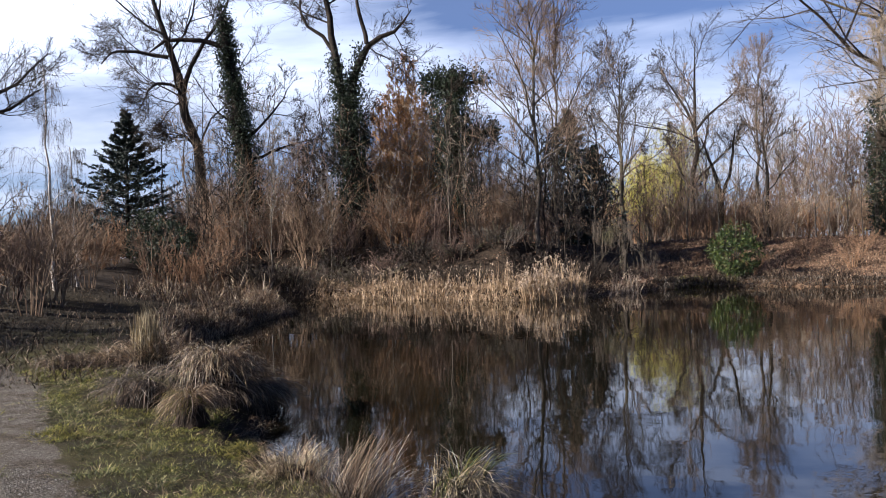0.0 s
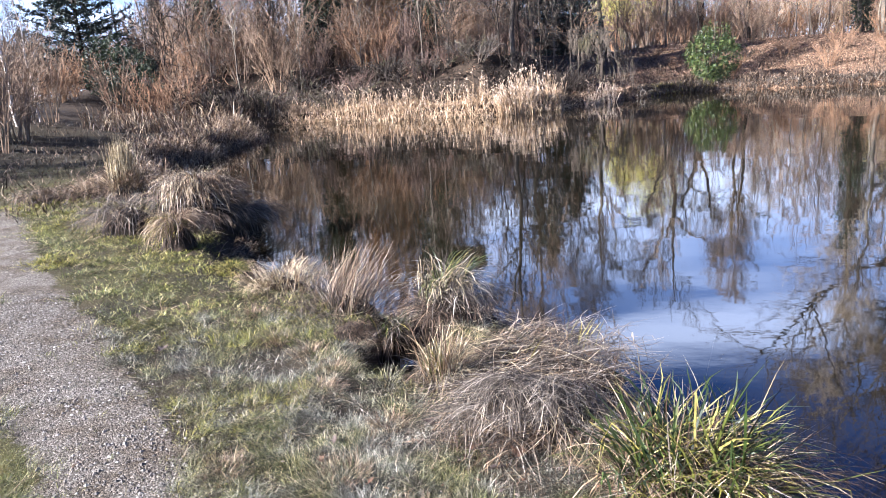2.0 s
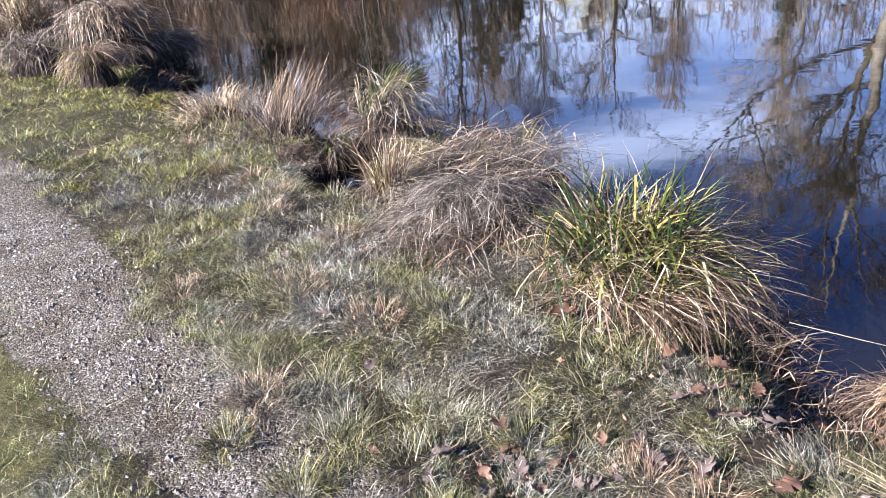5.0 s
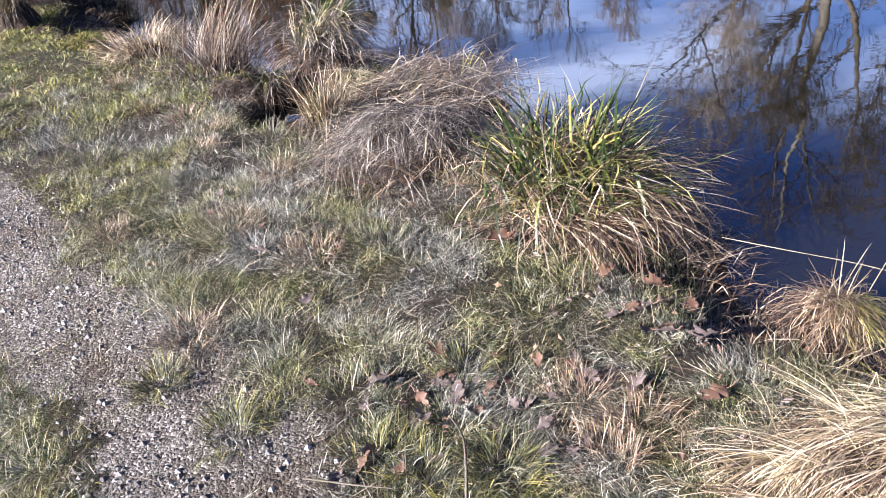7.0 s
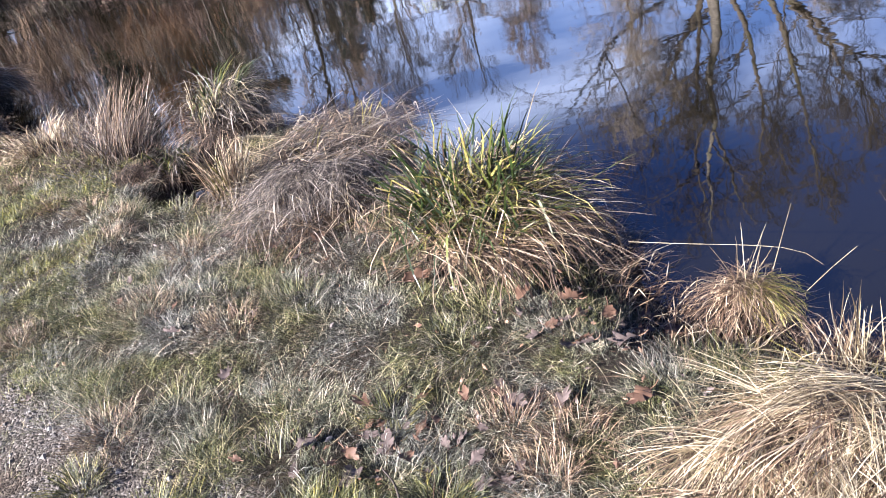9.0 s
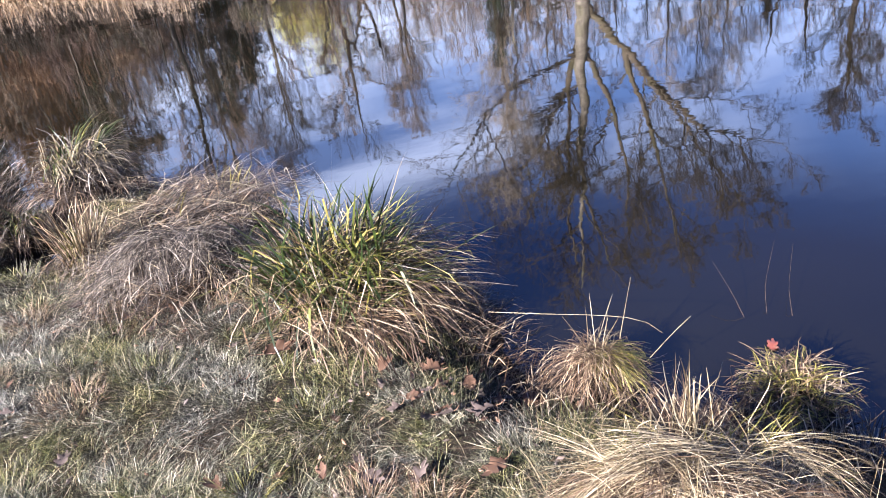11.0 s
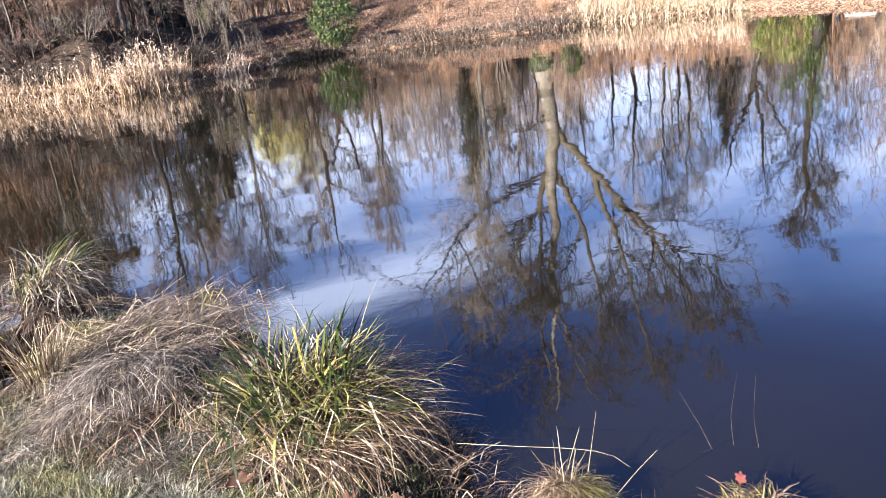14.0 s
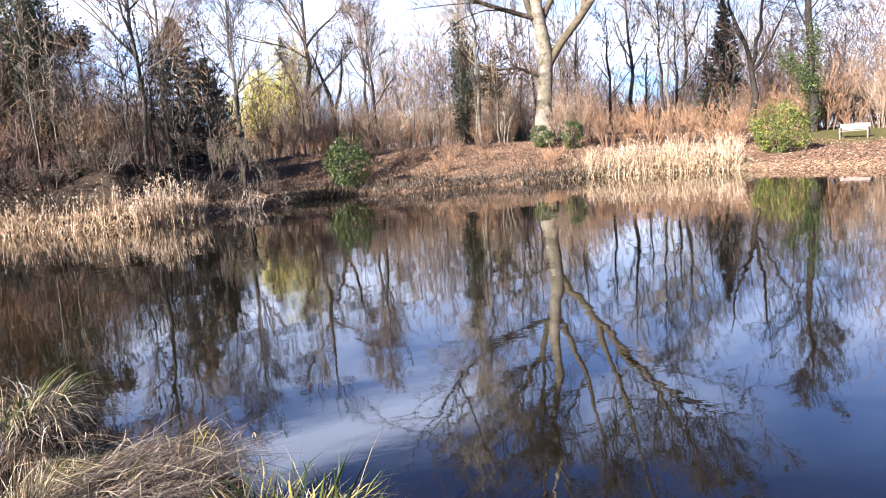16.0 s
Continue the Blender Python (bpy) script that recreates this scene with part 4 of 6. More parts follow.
for bb, dd, hh, sd in ((30.0, 60, 7.6, 30), (32.3, 60, 5.8, 31)):
    o = bare_tree(bb, dd, straight(hh + 1.5, 0.28, 0.02, sd), sd, "ivy-clad broken tree trunk in the wood", limbs=5, t0=0.5, m2=4, m3=4, m4=2)
    ivy_on(o, [(((0, 0, 0.5), (0, 0, hh * 0.5), (0.1, 0, hh)), (0.35, 0.6, 0.5), 1.0)], 2600, np.random.default_rng(sd))
bare_tree(42.6, 65, straight(15, 0.3, 0.04, 9), 23, "bare tree with a leaning trunk", bark=M_BARKGREY, twig=M_TWIGPALE, limbs=14, t0=0.3)
bare_tree(44.7, 60, straight(14, 0.18, 0.02, 10), 24, "bare tree with dark bark", limbs=14, t0=0.35)
bare_tree(46.3, 65, straight(15, 0.26, 0.02, 11), 25, "bare tree with pale bark", bark=M_BARKGREY, twig=M_TWIGPALE, limbs=14, t0=0.4)
bare_tree(51.1, 58, [
    (((0, 0, 0), (-0.1, 0, 3), (-0.3, 0, 5.2), (-1.4, 0, 8.5), (-2.0, 0, 12)), (0.3, 0.24, 0.2, 0.12, 0.03)),
    (((-0.2, 0, 4.8), (0.4, 0, 7.5), (0.5, 0, 10), (0.9, 0, 12.6)), (0.2, 0.15, 0.1, 0.03)),
    (((-0.2, 0, 4.4), (1.3, 0, 6.8), (2.4, 0, 9.5)), (0.15, 0.1, 0.03)),
], 26, "dark bare tree forking low into upright limbs", limbs=8, t0=0.3, lift=0.7, angle=(20, 45), m2=5, m3=5, m4=2)
tivr = bare_tree(54.7, 58, straight(17, 0.5, 0.01, 12), 27, "tall tree with ivy climbing its trunk", limbs=24, t0=0.4, limb_len=(0.2, 0.36), lift=0.6, fine=0.013)
ivy_on(tivr, [(((0, 0, 0.6), (0, 0, 4), (0.0, 0, 7.5)), (0.45, 0.8, 0.5), 0.7), (((-0.2, 0, 3.6), (-1.2, 0, 4.6), (-1.9, 0, 5.6)), (0.5, 0.6, 0.4), 0.3)], 3600, np.random.default_rng(8))
for o in (tivr,):
    for c in o.children:
        if c.name.startswith("ivy"):
            c.data.materials[0] = M_LAUREL
tir = bare_tree(29.6, 47, straight(17, 0.26, 0.01, 13), 28, "tall tree clad in ivy with drooping outer twigs", limbs=16, t0=0.4, limb_len=(0.2, 0.4), twig=M_TWIGPALE, bark=M_BARKGREY, thick=0.008, droop=-0.15, slim=0.4)
ivy_on(tir, [(((0, 0, 0.5), (0, 0, 4), (0.1, 0, 7.6)), (0.4, 0.7, 0.6), 1.0)], 3000, np.random.default_rng(9))
for bb, dd, hh, sd, lb in ((-30.3, 24, 6.6, 40, "thin weeping birch with a pale trunk"), (-28.9, 26, 4.6, 41, "young birch with a pale stem")):
    bare_tree(bb, dd, straight(hh, 0.075 if sd == 40 else 0.045, 0.03, sd), sd, lb, bark=M_BIRCH, twig=M_TWIGDARK, limbs=16, t0=0.35, limb_len=(0.12, 0.24), lift=-0.3, m2=5, m3=4, m4=3, droop=-0.5, whips=0.5, fine=0.003, thick=0.007)
bare_tree(-23.2, 60, straight(12, 0.13, 0.005, 14), 42, "thin straight bare larch", limbs=40, t0=0.15, limb_len=(0.1, 0.16), angle=(75, 95), lift=-0.1, m2=4, m3=3, m4=0, thick=0.012)
bare_tree(16.4, 70, straight(8.6, 0.3, 0.03, 15), 43, "willow with yellow-green hanging twigs", bark=M_BARKGREY, twig=M_TWIGWILLOW, limbs=26, t0=0.2, limb_len=(0.5, 0.85), angle=(35, 75), lift=0.35, m2=7, m3=6, m4=4, droop=-0.35, whips=1.0)
bare_tree(14.3, 68, straight(7.0, 0.25, 0.03, 16), 44, "small willow with yellow-green hanging twigs", bark=M_BARKGREY, twig=M_TWIGWILLOW, limbs=22, t0=0.2, limb_len=(0.5, 0.85), angle=(35, 75), lift=0.35, m2=7, m3=6, m4=4, droop=-0.35, whips=1.0)
bare_tree(30.8, 75, straight(6.6, 0.25, 0.03, 17), 45, "willow with yellow-green hanging twigs", bark=M_BARKGREY, twig=M_TWIGWILLOW, limbs=22, t0=0.2, limb_len=(0.5, 0.85), angle=(35, 75), lift=0.35, m2=7, m3=6, m4=4, droop=-0.35, whips=1.0)
bare_tree(12.5, 31.6, [(((0, 0, 0), (-0.05, 0, 1.2), (0.15, 0, 2.0), (0.5, 0, 2.6)), (0.09, 0.075, 0.06, 0.02)), (((0, 0, 1.5), (-0.4, 0, 2.2), (-1.1, 0, 2.7)), (0.06, 0.045, 0.015))],
          46, "small drooping bare tree at the water's edge", twig=M_BARKGREY, limbs=11, t0=0.45, limb_len=(0.4, 0.75), angle=(40, 80), lift=-0.7, m2=6, m3=4, m4=2, droop=-0.9, whips=0.5)
# a tree outside the view on the meadow side, whose limbs reach in
bare_tree(-42.6, 21, [
    (((0, 0, 0), (0.1, 0, 2.5), (0.3, 0, 5), (0.4, 0, 11)), (0.35, 0.28, 0.22, 0.03)),
    (((0.2, 0, 3.4), (1.6, 0, 4.2), (2.6, 0.2, 4.8), (3.7, 0.3, 5.4), (4.6, 0.4, 6.6)), (0.11, 0.09, 0.075, 0.05, 0.02)),
    (((2.4, 0.2, 4.7), (3.4, 0.2, 4.8), (4.4, 0.3, 5.6)), (0.08, 0.06, 0.02)),
], 47, "bare tree with dark low limbs", limbs=9, t0=0.35, m2=6, m3=6, m4=3, least=4.0, fine=0.004)

conifer(-25.6, 43, 8.2, 8.6, 50, "dark green spruce standing alone", tiers=15, droop=0.05, dense=9)
conifer(8.2, 44, 8.4, 8.0, 51, "dark spruce behind bare trees")
conifer(10.2, 47, 6.5, 5.0, 52, "dark spruce behind bare trees")
conifer(49.0, 68, 11.5, 5.8, 53, "tall grey-green spruce at the wood's edge", tiers=26)
conifer(34.0, 54, 1.1, 0.9, 54, "small dark conifer sapling", tiers=9, name="conifer_sapling")
leaf_bush(20.3, 35.8, 2.25, 2.45, 4200, M_LAUREL, "dense green laurel bush on the water's edge", "shrub", 60, name="laurel_bush")
leaf_bush(52.7, 42, 2.9, 2.45, 4800, M_YELLOWLAUREL, "rounded yellow-green laurel bush beside the lawn", "shrub", 61, name="laurel_bush")
leaf_bush(-22.6, 33, 2.4, 2.5, 3000, M_IVY, "dark evergreen bush in the thicket", "shrub", 62)
leaf_bush(-24.0, 34, 2.6, 2.5, 2600, M_IVY, "dark evergreen bush below the spruce", "shrub", 63)
leaf_bush(35.6, 45.5, 1.5, 1.35, 1500, M_LAUREL, "low evergreen shrub at the old tree's foot", "shrub", 64)
leaf_bush(38.0, 45.5, 1.3, 1.8, 1500, M_LAUREL, "upright evergreen shrub at the old tree's foot", "shrub", 65)
leaf_bush(48.3, 66, 4.0, 4.0, 2500, M_LAUREL, "green shrub below the tall spruce", "shrub", 66)


# ---- woodland repeats ----
def multi_stem(n, h, spread, r, rng):
    out = []
    for k in range(n):
        a = rng.random() * 2 * np.pi
        e = spread * (0.3 + 0.7 * rng.random())
        hh = h * (0.6 + 0.4 * rng.random())
        b = (math.cos(a) * 0.25, math.sin(a) * 0.25)
        out.append((((b[0], b[1], 0), (b[0] + math.cos(a) * e * 0.3, b[1] + math.sin(a) * e * 0.3, hh * 0.5), (b[0] + math.cos(a) * e, b[1] + math.sin(a) * e, hh)), (r, r * 0.7, 0.008)))
    return out


def shrub_kind(seed, h, spread, stems, material, label, name="bare_shrub", group="bare shrubs on the banks", m1=7, m2=4, m3=0, r=0.022):
    rng = np.random.default_rng(seed)
    ob = stand(name, 0, 0, 0, 0, label, "shrub", group)
    lines = [smooth_line(p, q, 6) for p, q in multi_stem(stems, h, spread, r, rng)]
    P, R = np.stack([a for a, _ in lines]), np.stack([b for _, b in lines])
    part("stemwork", [tubes(P, R, 4)], material, ob)
    P1, R1 = sprout(P, R, m1, rng, 0.15, 1.0, (0.25, 0.5), (25, 55), 0.4, 0.16, 3, 0.012)
    P2, R2 = sprout(P1, R1, m2, rng, 0.15, 1.0, (0.4, 0.75), (25, 60), 0.3, 0.14, 3, 0.012)
    tw = [tubes(P1, R1, 3), spikes(P2, 0.015)]
    if m3:
        P3, R3 = sprout(P2, R2, m3, rng, 0.2, 1.0, (0.4, 0.7), (25, 60), 0.2, 0.1, 2, 0.012)
        tw.append(spikes(P3, 0.009))
    part("twig_growth", tw, material, ob)
    return ob


def tree_kind(seed, h, r, label, bark, twig, **kw):
    ob = stand("bare_tree", 0, 0, 0, 0, label, "tree", "bare trees of the wood")
    w, t = tree_geometry(straight(h, r, 0.03, seed), seed, **kw)
    part("trunk", w, bark, ob, smooth=True)
    part("crown", t, twig, ob)
    return ob


USED = set()


def plant(kind, bearing, d, size, rng):
    """The first call moves the kind itself to its place, later ones copy it."""
    x, y = polar(bearing, d)
    if float(from_shore(np.array([x]), np.array([y]))[0]) < 0.35:
        return None
    m = pose(x, y, float(height(x, y)) - 0.06, 0, 0, rng.random() * 360)
    if kind.name not in USED:
        USED.add(kind.name)
        kind.matrix_basis = m @ Matrix.Diagonal((size, size, size, 1))
        return kind
    o = copy_thing(kind, m)
    o.scale = (size,) * 3
    return o


def scatter(kinds, count, b0, b1, d0, d1, s0, s1, seed):
    rng = np.random.default_rng(seed)
    for k in range(count):
        b = b0 + (b1 - b0) * (k + rng.random()) / count
        plant(kinds[rng.integers(len(kinds))], b, d0 + (d1 - d0) * rng.random(), s0 + (s1 - s0) * rng.random(), rng)


S_BROWN = [shrub_kind(101, 3.4, 1.3, 10, M_TWIG, "leafless brown shrub in the thicket"), shrub_kind(102, 3.0, 1.6, 11, M_TWIG, "leafless brown shrub in the thicket")]
S_RUSSET = [shrub_kind(103, 2.6, 1.3, 12, M_TWIGRED, "leafless russet shrub on the bank"), shrub_kind(104, 2.2, 1.5, 12, M_TWIGRED, "leafless russet shrub on the bank")]
S_PLUM = [shrub_kind(105, 2.4, 1.4, 12, M_TWIGPLUM, "dense dark leafless shrub"), shrub_kind(106, 3.0, 1.2, 10, M_TWIGPLUM, "dense dark leafless shrub")]
S_PALE = [shrub_kind(107, 4.2, 1.2, 6, M_TWIGPALE, "thin leafless shrub with pale stems", m1=6, m2=4), shrub_kind(108, 3.6, 1.6, 6, M_TWIGPALE, "thin leafless shrub with pale stems", m1=6, m2=4)]
S_BRAMBLE = [shrub_kind(109, 0.9, 1.2, 14, M_TWIGDARK, "low dark bramble on the pond bank", "bramble", "brambles on the pond bank", m1=6, m2=5, r=0.012),
             shrub_kind(110, 0.8, 1.0, 14, M_BARKGREY, "low bare bramble on the pond bank", "bramble", "brambles on the pond bank", m1=6, m2=5, r=0.012)]
T_WOOD = [tree_kind(201, 11, 0.14, "bare tree of the wood behind the pond", M_BARK, M_TWIGDARK, limbs=13, t0=0.3, m2=6, m3=6, m4=1, fine=0.010, lift=0.6, angle=(25, 50)),
          tree_kind(202, 12, 0.17, "bare tree of the wood behind the pond", M_BARKGREY, M_TWIGPALE, limbs=13, t0=0.35, m2=6, m3=6, m4=1, fine=0.010, lift=0.5),
          tree_kind(203, 9, 0.11, "bare young tree of the wood", M_BARKGREY, M_TWIG, limbs=13, t0=0.2, m2=6, m3=5, m4=3, lift=0.7, angle=(22, 45)),
          tree_kind(204, 10, 0.2, "bare tree of the wood with dark limbs", M_BARK, M_TWIGDARK, limbs=10, t0=0.3, m2=6, m3=6, m4=1, fine=0.010, lift=0.3, angle=(40, 70))]
T_POLE = [tree_kind(205, 6.5, 0.045, "thin bare sapling with a pale stem", M_BARKPALE, M_TWIGPALE, limbs=9, t0=0.3, m2=4, m3=3, m4=0, limb_len=(0.14, 0.26), angle=(25, 50), lift=0.5),
          tree_kind(206, 5.0, 0.035, "thin bare sapling with a grey stem", M_BARKGREY, M_TWIGPALE, limbs=9, t0=0.25, m2=4, m3=3, m4=0, limb_len=(0.16, 0.3), angle=(25, 50), lift=0.5)]

T_POLE += [tree_kind(207, 8.0, 0.06, "young bare tree with many fine branches", M_BARKGREY, M_TWIG, limbs=20, t0=0.12, m2=6, m3=5, m4=0, limb_len=(0.16, 0.32), angle=(25, 55), lift=0.5, thick=0.009, fine=0.009),
           tree_kind(208, 6.5, 0.05, "young bare tree with fine dark branches", M_BARK, M_TWIGDARK, limbs=20, t0=0.12, m2=6, m3=5, m4=0, limb_len=(0.18, 0.36), angle=(30, 62), lift=0.4, thick=0.009, fine=0.009)]

# far wood, nearer trees, undergrowth
scatter(T_WOOD, 20, -37, 62, 68, 100, 0.8, 1.25, 1)
scatter(T_WOOD, 20, -21, 14, 39, 54, 0.55, 0.9, 2)
scatter(T_WOOD, 26, 14, 62, 54, 76, 0.65, 1.05, 3)
scatter(S_BROWN + S_PLUM, 34, -36, 62, 66, 95, 1.3, 1.9, 4)
scatter(S_BROWN + S_PALE + S_PLUM, 32, -22, 10, 37, 48, 1.0, 1.7, 5)
scatter(S_BROWN + S_RUSSET + S_PLUM, 30, -21, 5, 33.5, 37, 0.7, 1.15, 6)
scatter(S_RUSSET + S_BROWN, 20, -36, -19, 27, 40, 0.6, 0.95, 7)
scatter(S_PLUM + S_BROWN, 10, -36, -28, 19, 26, 0.7, 1.05, 8)
scatter(S_PLUM + S_BROWN + S_RUSSET, 34, 13, 36, 47, 60, 0.9, 1.35, 9)
scatter(S_RUSSET, 16, 37, 51, 44, 54, 0.9, 1.25, 10)
scatter(S_BROWN + S_RUSSET, 34, 49, 63, 60, 72, 1.1, 2.2, 11)
scatter(S_BRAMBLE, 40, -21, 11, 29.5, 34.0, 0.8, 1.4, 12)
scatter(S_PLUM, 16, -12, 7, 31, 35, 0.45, 0.8, 18)
scatter(S_BRAMBLE + S_RUSSET, 18, 15, 39, 33, 45, 0.4, 0.7, 13)
scatter(S_BROWN + S_PALE, 14, 14, 40, 46, 54, 0.9, 1.3, 19)
scatter(T_POLE, 46, -22, 11, 31.5, 41, 0.7, 1.15, 14)
scatter(T_POLE, 30, 13, 40, 42, 58, 0.8, 1.4, 15)


def far_wood():
    """The tangle of stems and twigs deep in the wood."""
    rng = np.random.default_rng(88)
    n = 60000
    b = np.radians(-40 + 106 * rng.random(n))
    d = 62 + 45 * rng.random(n)
    x, y = EYE[0] + d * np.sin(b), EYE[1] + d * np.cos(b)
    top = (0.35 + 0.65 * rng.random(n)) * 3.6 + 2.6 * np.sin(b * 23) * np.sin(b * 9 + 1) + 2.2 * rng.random(n)
    top *= 1 + 0.9 * soft(0.05, 0.4, b) + 0.8 * soft(0.86, 1.0, b)
    z = height(x, y) + top * rng.random(n) ** 1.15
    L = 1.2 + 1.8 * rng.random(n)
    way = unit(rng.normal(size=(n, 3)) * np.array([0.55, 0.55, 0.3]) + np.array([0, 0, 0.8]))
    p0 = np.stack([x, y, z], 1)
    p1 = p0 + way * L[:, None] * 0.5
    p2 = p1 + unit(way + rng.normal(size=(n, 3)) * 0.25) * L[:, None] * 0.5
    P = np.stack([p0, p1, p2], 1)
    R = np.stack([0.022 + 0.02 * rng.random(n), np.full(n, 0.018), np.full(n, 0.01)], 1)
    for part_no, mat in enumerate((M_TWIG, M_TWIGPLUM, M_TWIGRED)):
        k = np.arange(n) % 3 == part_no
        tagged(new("far_wood", mesh_of("far_wood", [spikes(P[k], 0.032)], mat)), "tangled bare undergrowth deep in the wood", "undergrowth", kind="stuff")


far_wood()


def bank_thicket():
    """Dense growth between the ivy-clad trunks, highest in the middle."""
    rng = np.random.default_rng(89)
    n = 8000
    deg = -20 + 23 * rng.random(n)
    b = np.radians(deg)
    d = 34.5 + 12 * rng.random(n)
    x, y = EYE[0] + d * np.sin(b), EYE[1] + d * np.cos(b)
    top = 3.0 + 3.2 * soft(-19, -9, deg) * (1 - soft(3, 10.5, deg)) + 1.2 * np.sin(b * 37) * np.sin(b * 61 + 1)
    z = height(x, y) + top * rng.random(n) ** 1.25
    L = 0.8 + 1.3 * rng.random(n)
    way = unit(rng.normal(size=(n, 3)) * np.array([0.7, 0.7, 0.35]) + np.array([0, 0, 0.7]))
    p0 = np.stack([x, y, z], 1)
    P = np.stack([p0, p0 + way * L[:, None]], 1)
    for k, mat in enumerate((M_TWIG, M_TWIGRED, M_TWIGPALE)):
        q = np.arange(n) % 5
        q = (q < 2) if k == 0 else (q == 2) | (q == 3) if k == 1 else (q == 4)
        tagged(new("thicket", mesh_of("thicket", [spikes(P[q], 0.013)], mat)), "dense brown leafless thicket on the bank", "undergrowth", kind="stuff")


bank_thicket()
# thicket beyond the path, out of sight, that shades the bank
scatter(S_PLUM + S_BROWN, 22, -77, -61, 20, 28, 1.4, 2.0, 16)
scatter(T_WOOD, 4, -77, -62, 22, 30, 0.8, 1.0, 17)


# ---- reeds and tall dry grass along the water ----
def shore_points(n, b0, b1, d0, d1, near, far, rng):
    """Random places by bearing whose distance from the water's edge lies between d0 and d1."""
    out = []
    while sum(len(o) for o in out) < n:
        b = np.radians(b0 + (b1 - b0) * rng.random(6000))
        r = near + (far - near) * rng.random(6000)
        x, y = EYE[0] + r * np.sin(b), EYE[1] + r * np.cos(b)
        d = from_shore(x, y)
        k = (d > d0) & (d < d1)
        out.append(np.stack([x[k], y[k]], 1))
    p = np.concatenate(out)[:n]
    return np.concatenate([p, np.maximum(height(p[:, 0], p[:, 1]), -0.1)[:, None] - 0.02], 1)


def reed_bed(name, label, n, b0, b1, d0, d1, near, far, h, seed, material, plumes=0.25, lean=10, clump=0.0, width=0.016, toward=None):
    rng = np.random.default_rng(seed)
    p = shore_points(n, b0, b1, d0, d1, near, far, rng)
    f = 0.5 + 0.5 * np.sin(p[:, 0] * 2.1 + seed) * np.sin(p[:, 1] * 1.7 + 0.7 * seed)
    L = (h[0] + (h[1] - h[0]) * rng.random(n)) * (1 - clump + clump * f * 1.5)
    az = rng.random(n) * 2 * np.pi if toward is None else np.radians(toward) + rng.normal(size=n) * 0.9
    ch = blades(p, az, L, 3 + lean * rng.random(n), 8 + 2.2 * lean * rng.random(n), width * (0.5 + 0.8 * rng.random(n)), 4, rng, 0.2, 0.2)
    # leaves of the reeds
    q = p.copy(); q[:, 2] += L * (0.2 + 0.5 * rng.random(n))
    ch += blades(q, rng.random(n) * 2 * np.pi, L * 0.4, 20 + 30 * rng.random(n), 70 + 60 * rng.random(n), width * (0.7 + 0.8 * rng.random(n)), 3, rng, 0.3)
    ob = tagged(new(name, mesh_of(name, ch, material)), label, "reeds", kind="stuff")
    if plumes:
        k = np.where(rng.random(n) < plumes)[0]
        tip = ch[0][0].reshape(n, -1, 3)[k, -1]
        m = 5
        c = np.repeat(tip, m, 0) + rng.normal(size=(len(k) * m, 3)) * np.array([0.025, 0.025, 0.06])
        part("plume_mass", [leaves(c, 0.06 + 0.06 * rng.random(len(c)), rng, 1.2, 0.35)], M_PLUME, ob, "pale feathery seed heads")
    return ob


reed_bed("reeds", "straw-coloured dry reeds along the far bank", 3200, -12, 9.5, -0.6, 1.0, 24, 33, (0.25, 0.6), 1, M_REED, 0.05, 34, 0.6, 0.03)
reed_bed("reeds", "tall dry reeds with pale seed heads", 520, -10, 9.5, -0.3, 1.2, 24, 33, (0.55, 1.15), 2, M_REED, 0.5, 9, 0.6, 0.022)
reed_bed("reeds", "dense clump of tall dry reeds", 420, 4.4, 7.2, -0.6, 0.6, 24, 32, (0.6, 1.35), 3, M_REED, 0.5, 12, 0.3, 0.026)
reed_bed("reeds", "short bleached reeds standing in the water", 130, 11.2, 13.4, -0.5, 0.5, 27, 33, (0.4, 0.8), 4, M_PLUME, 0.2, 22, 0.3, 0.035)
reed_bed("reeds", "pale dry reeds on the sunny bank", 2600, 39, 50.0, -0.3, 3.4, 30, 41, (0.5, 1.4), 5, M_REED, 0.35, 24, 0.5, 0.035, 80)
reed_bed("reeds", "matted pale reed leaves on the sunny bank", 2000, 38, 50.0, -0.3, 3.2, 30, 41, (0.3, 0.8), 15, M_DRY, 0, 45, 0.4, 0.035, 90)
reed_bed("tall_grass", "dry grass fringe along the bank", 3200, 14, 39, -0.2, 0.7, 28, 37, (0.2, 0.55), 6, M_BANKDRY, 0, 40, 0.7, 0.03)
reed_bed("tall_grass", "dry brown grass below the thicket", 2300, -30, -11, 0.0, 5.0, 24, 36, (0.35, 0.95), 7, M_DRY, 0.03, 30, 0.7, 0.028)
reed_bed("tall_grass", "dry russet grass on the bank", 1500, -20, 13, 0.7, 4.0, 27, 36, (0.2, 0.5), 8, M_BANKDRY, 0, 40, 0.7, 0.028)
reed_bed("tall_grass", "drooping grey-brown grass over the bank", 5600, -24, -12, -0.3, 1.3, 13, 26, (0.3, 0.6), 9, M_DRY, 0, 60, 0.4, 0.016)
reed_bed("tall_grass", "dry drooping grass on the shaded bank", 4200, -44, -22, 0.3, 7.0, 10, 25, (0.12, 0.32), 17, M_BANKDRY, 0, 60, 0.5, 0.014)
reed_bed("tall_grass", "dry grass and stalks on the leafy slope", 3600, 15, 46, 0.4, 8, 31, 46, (0.15, 0.55), 10, M_BANKDRY, 0, 30, 0.7, 0.028)
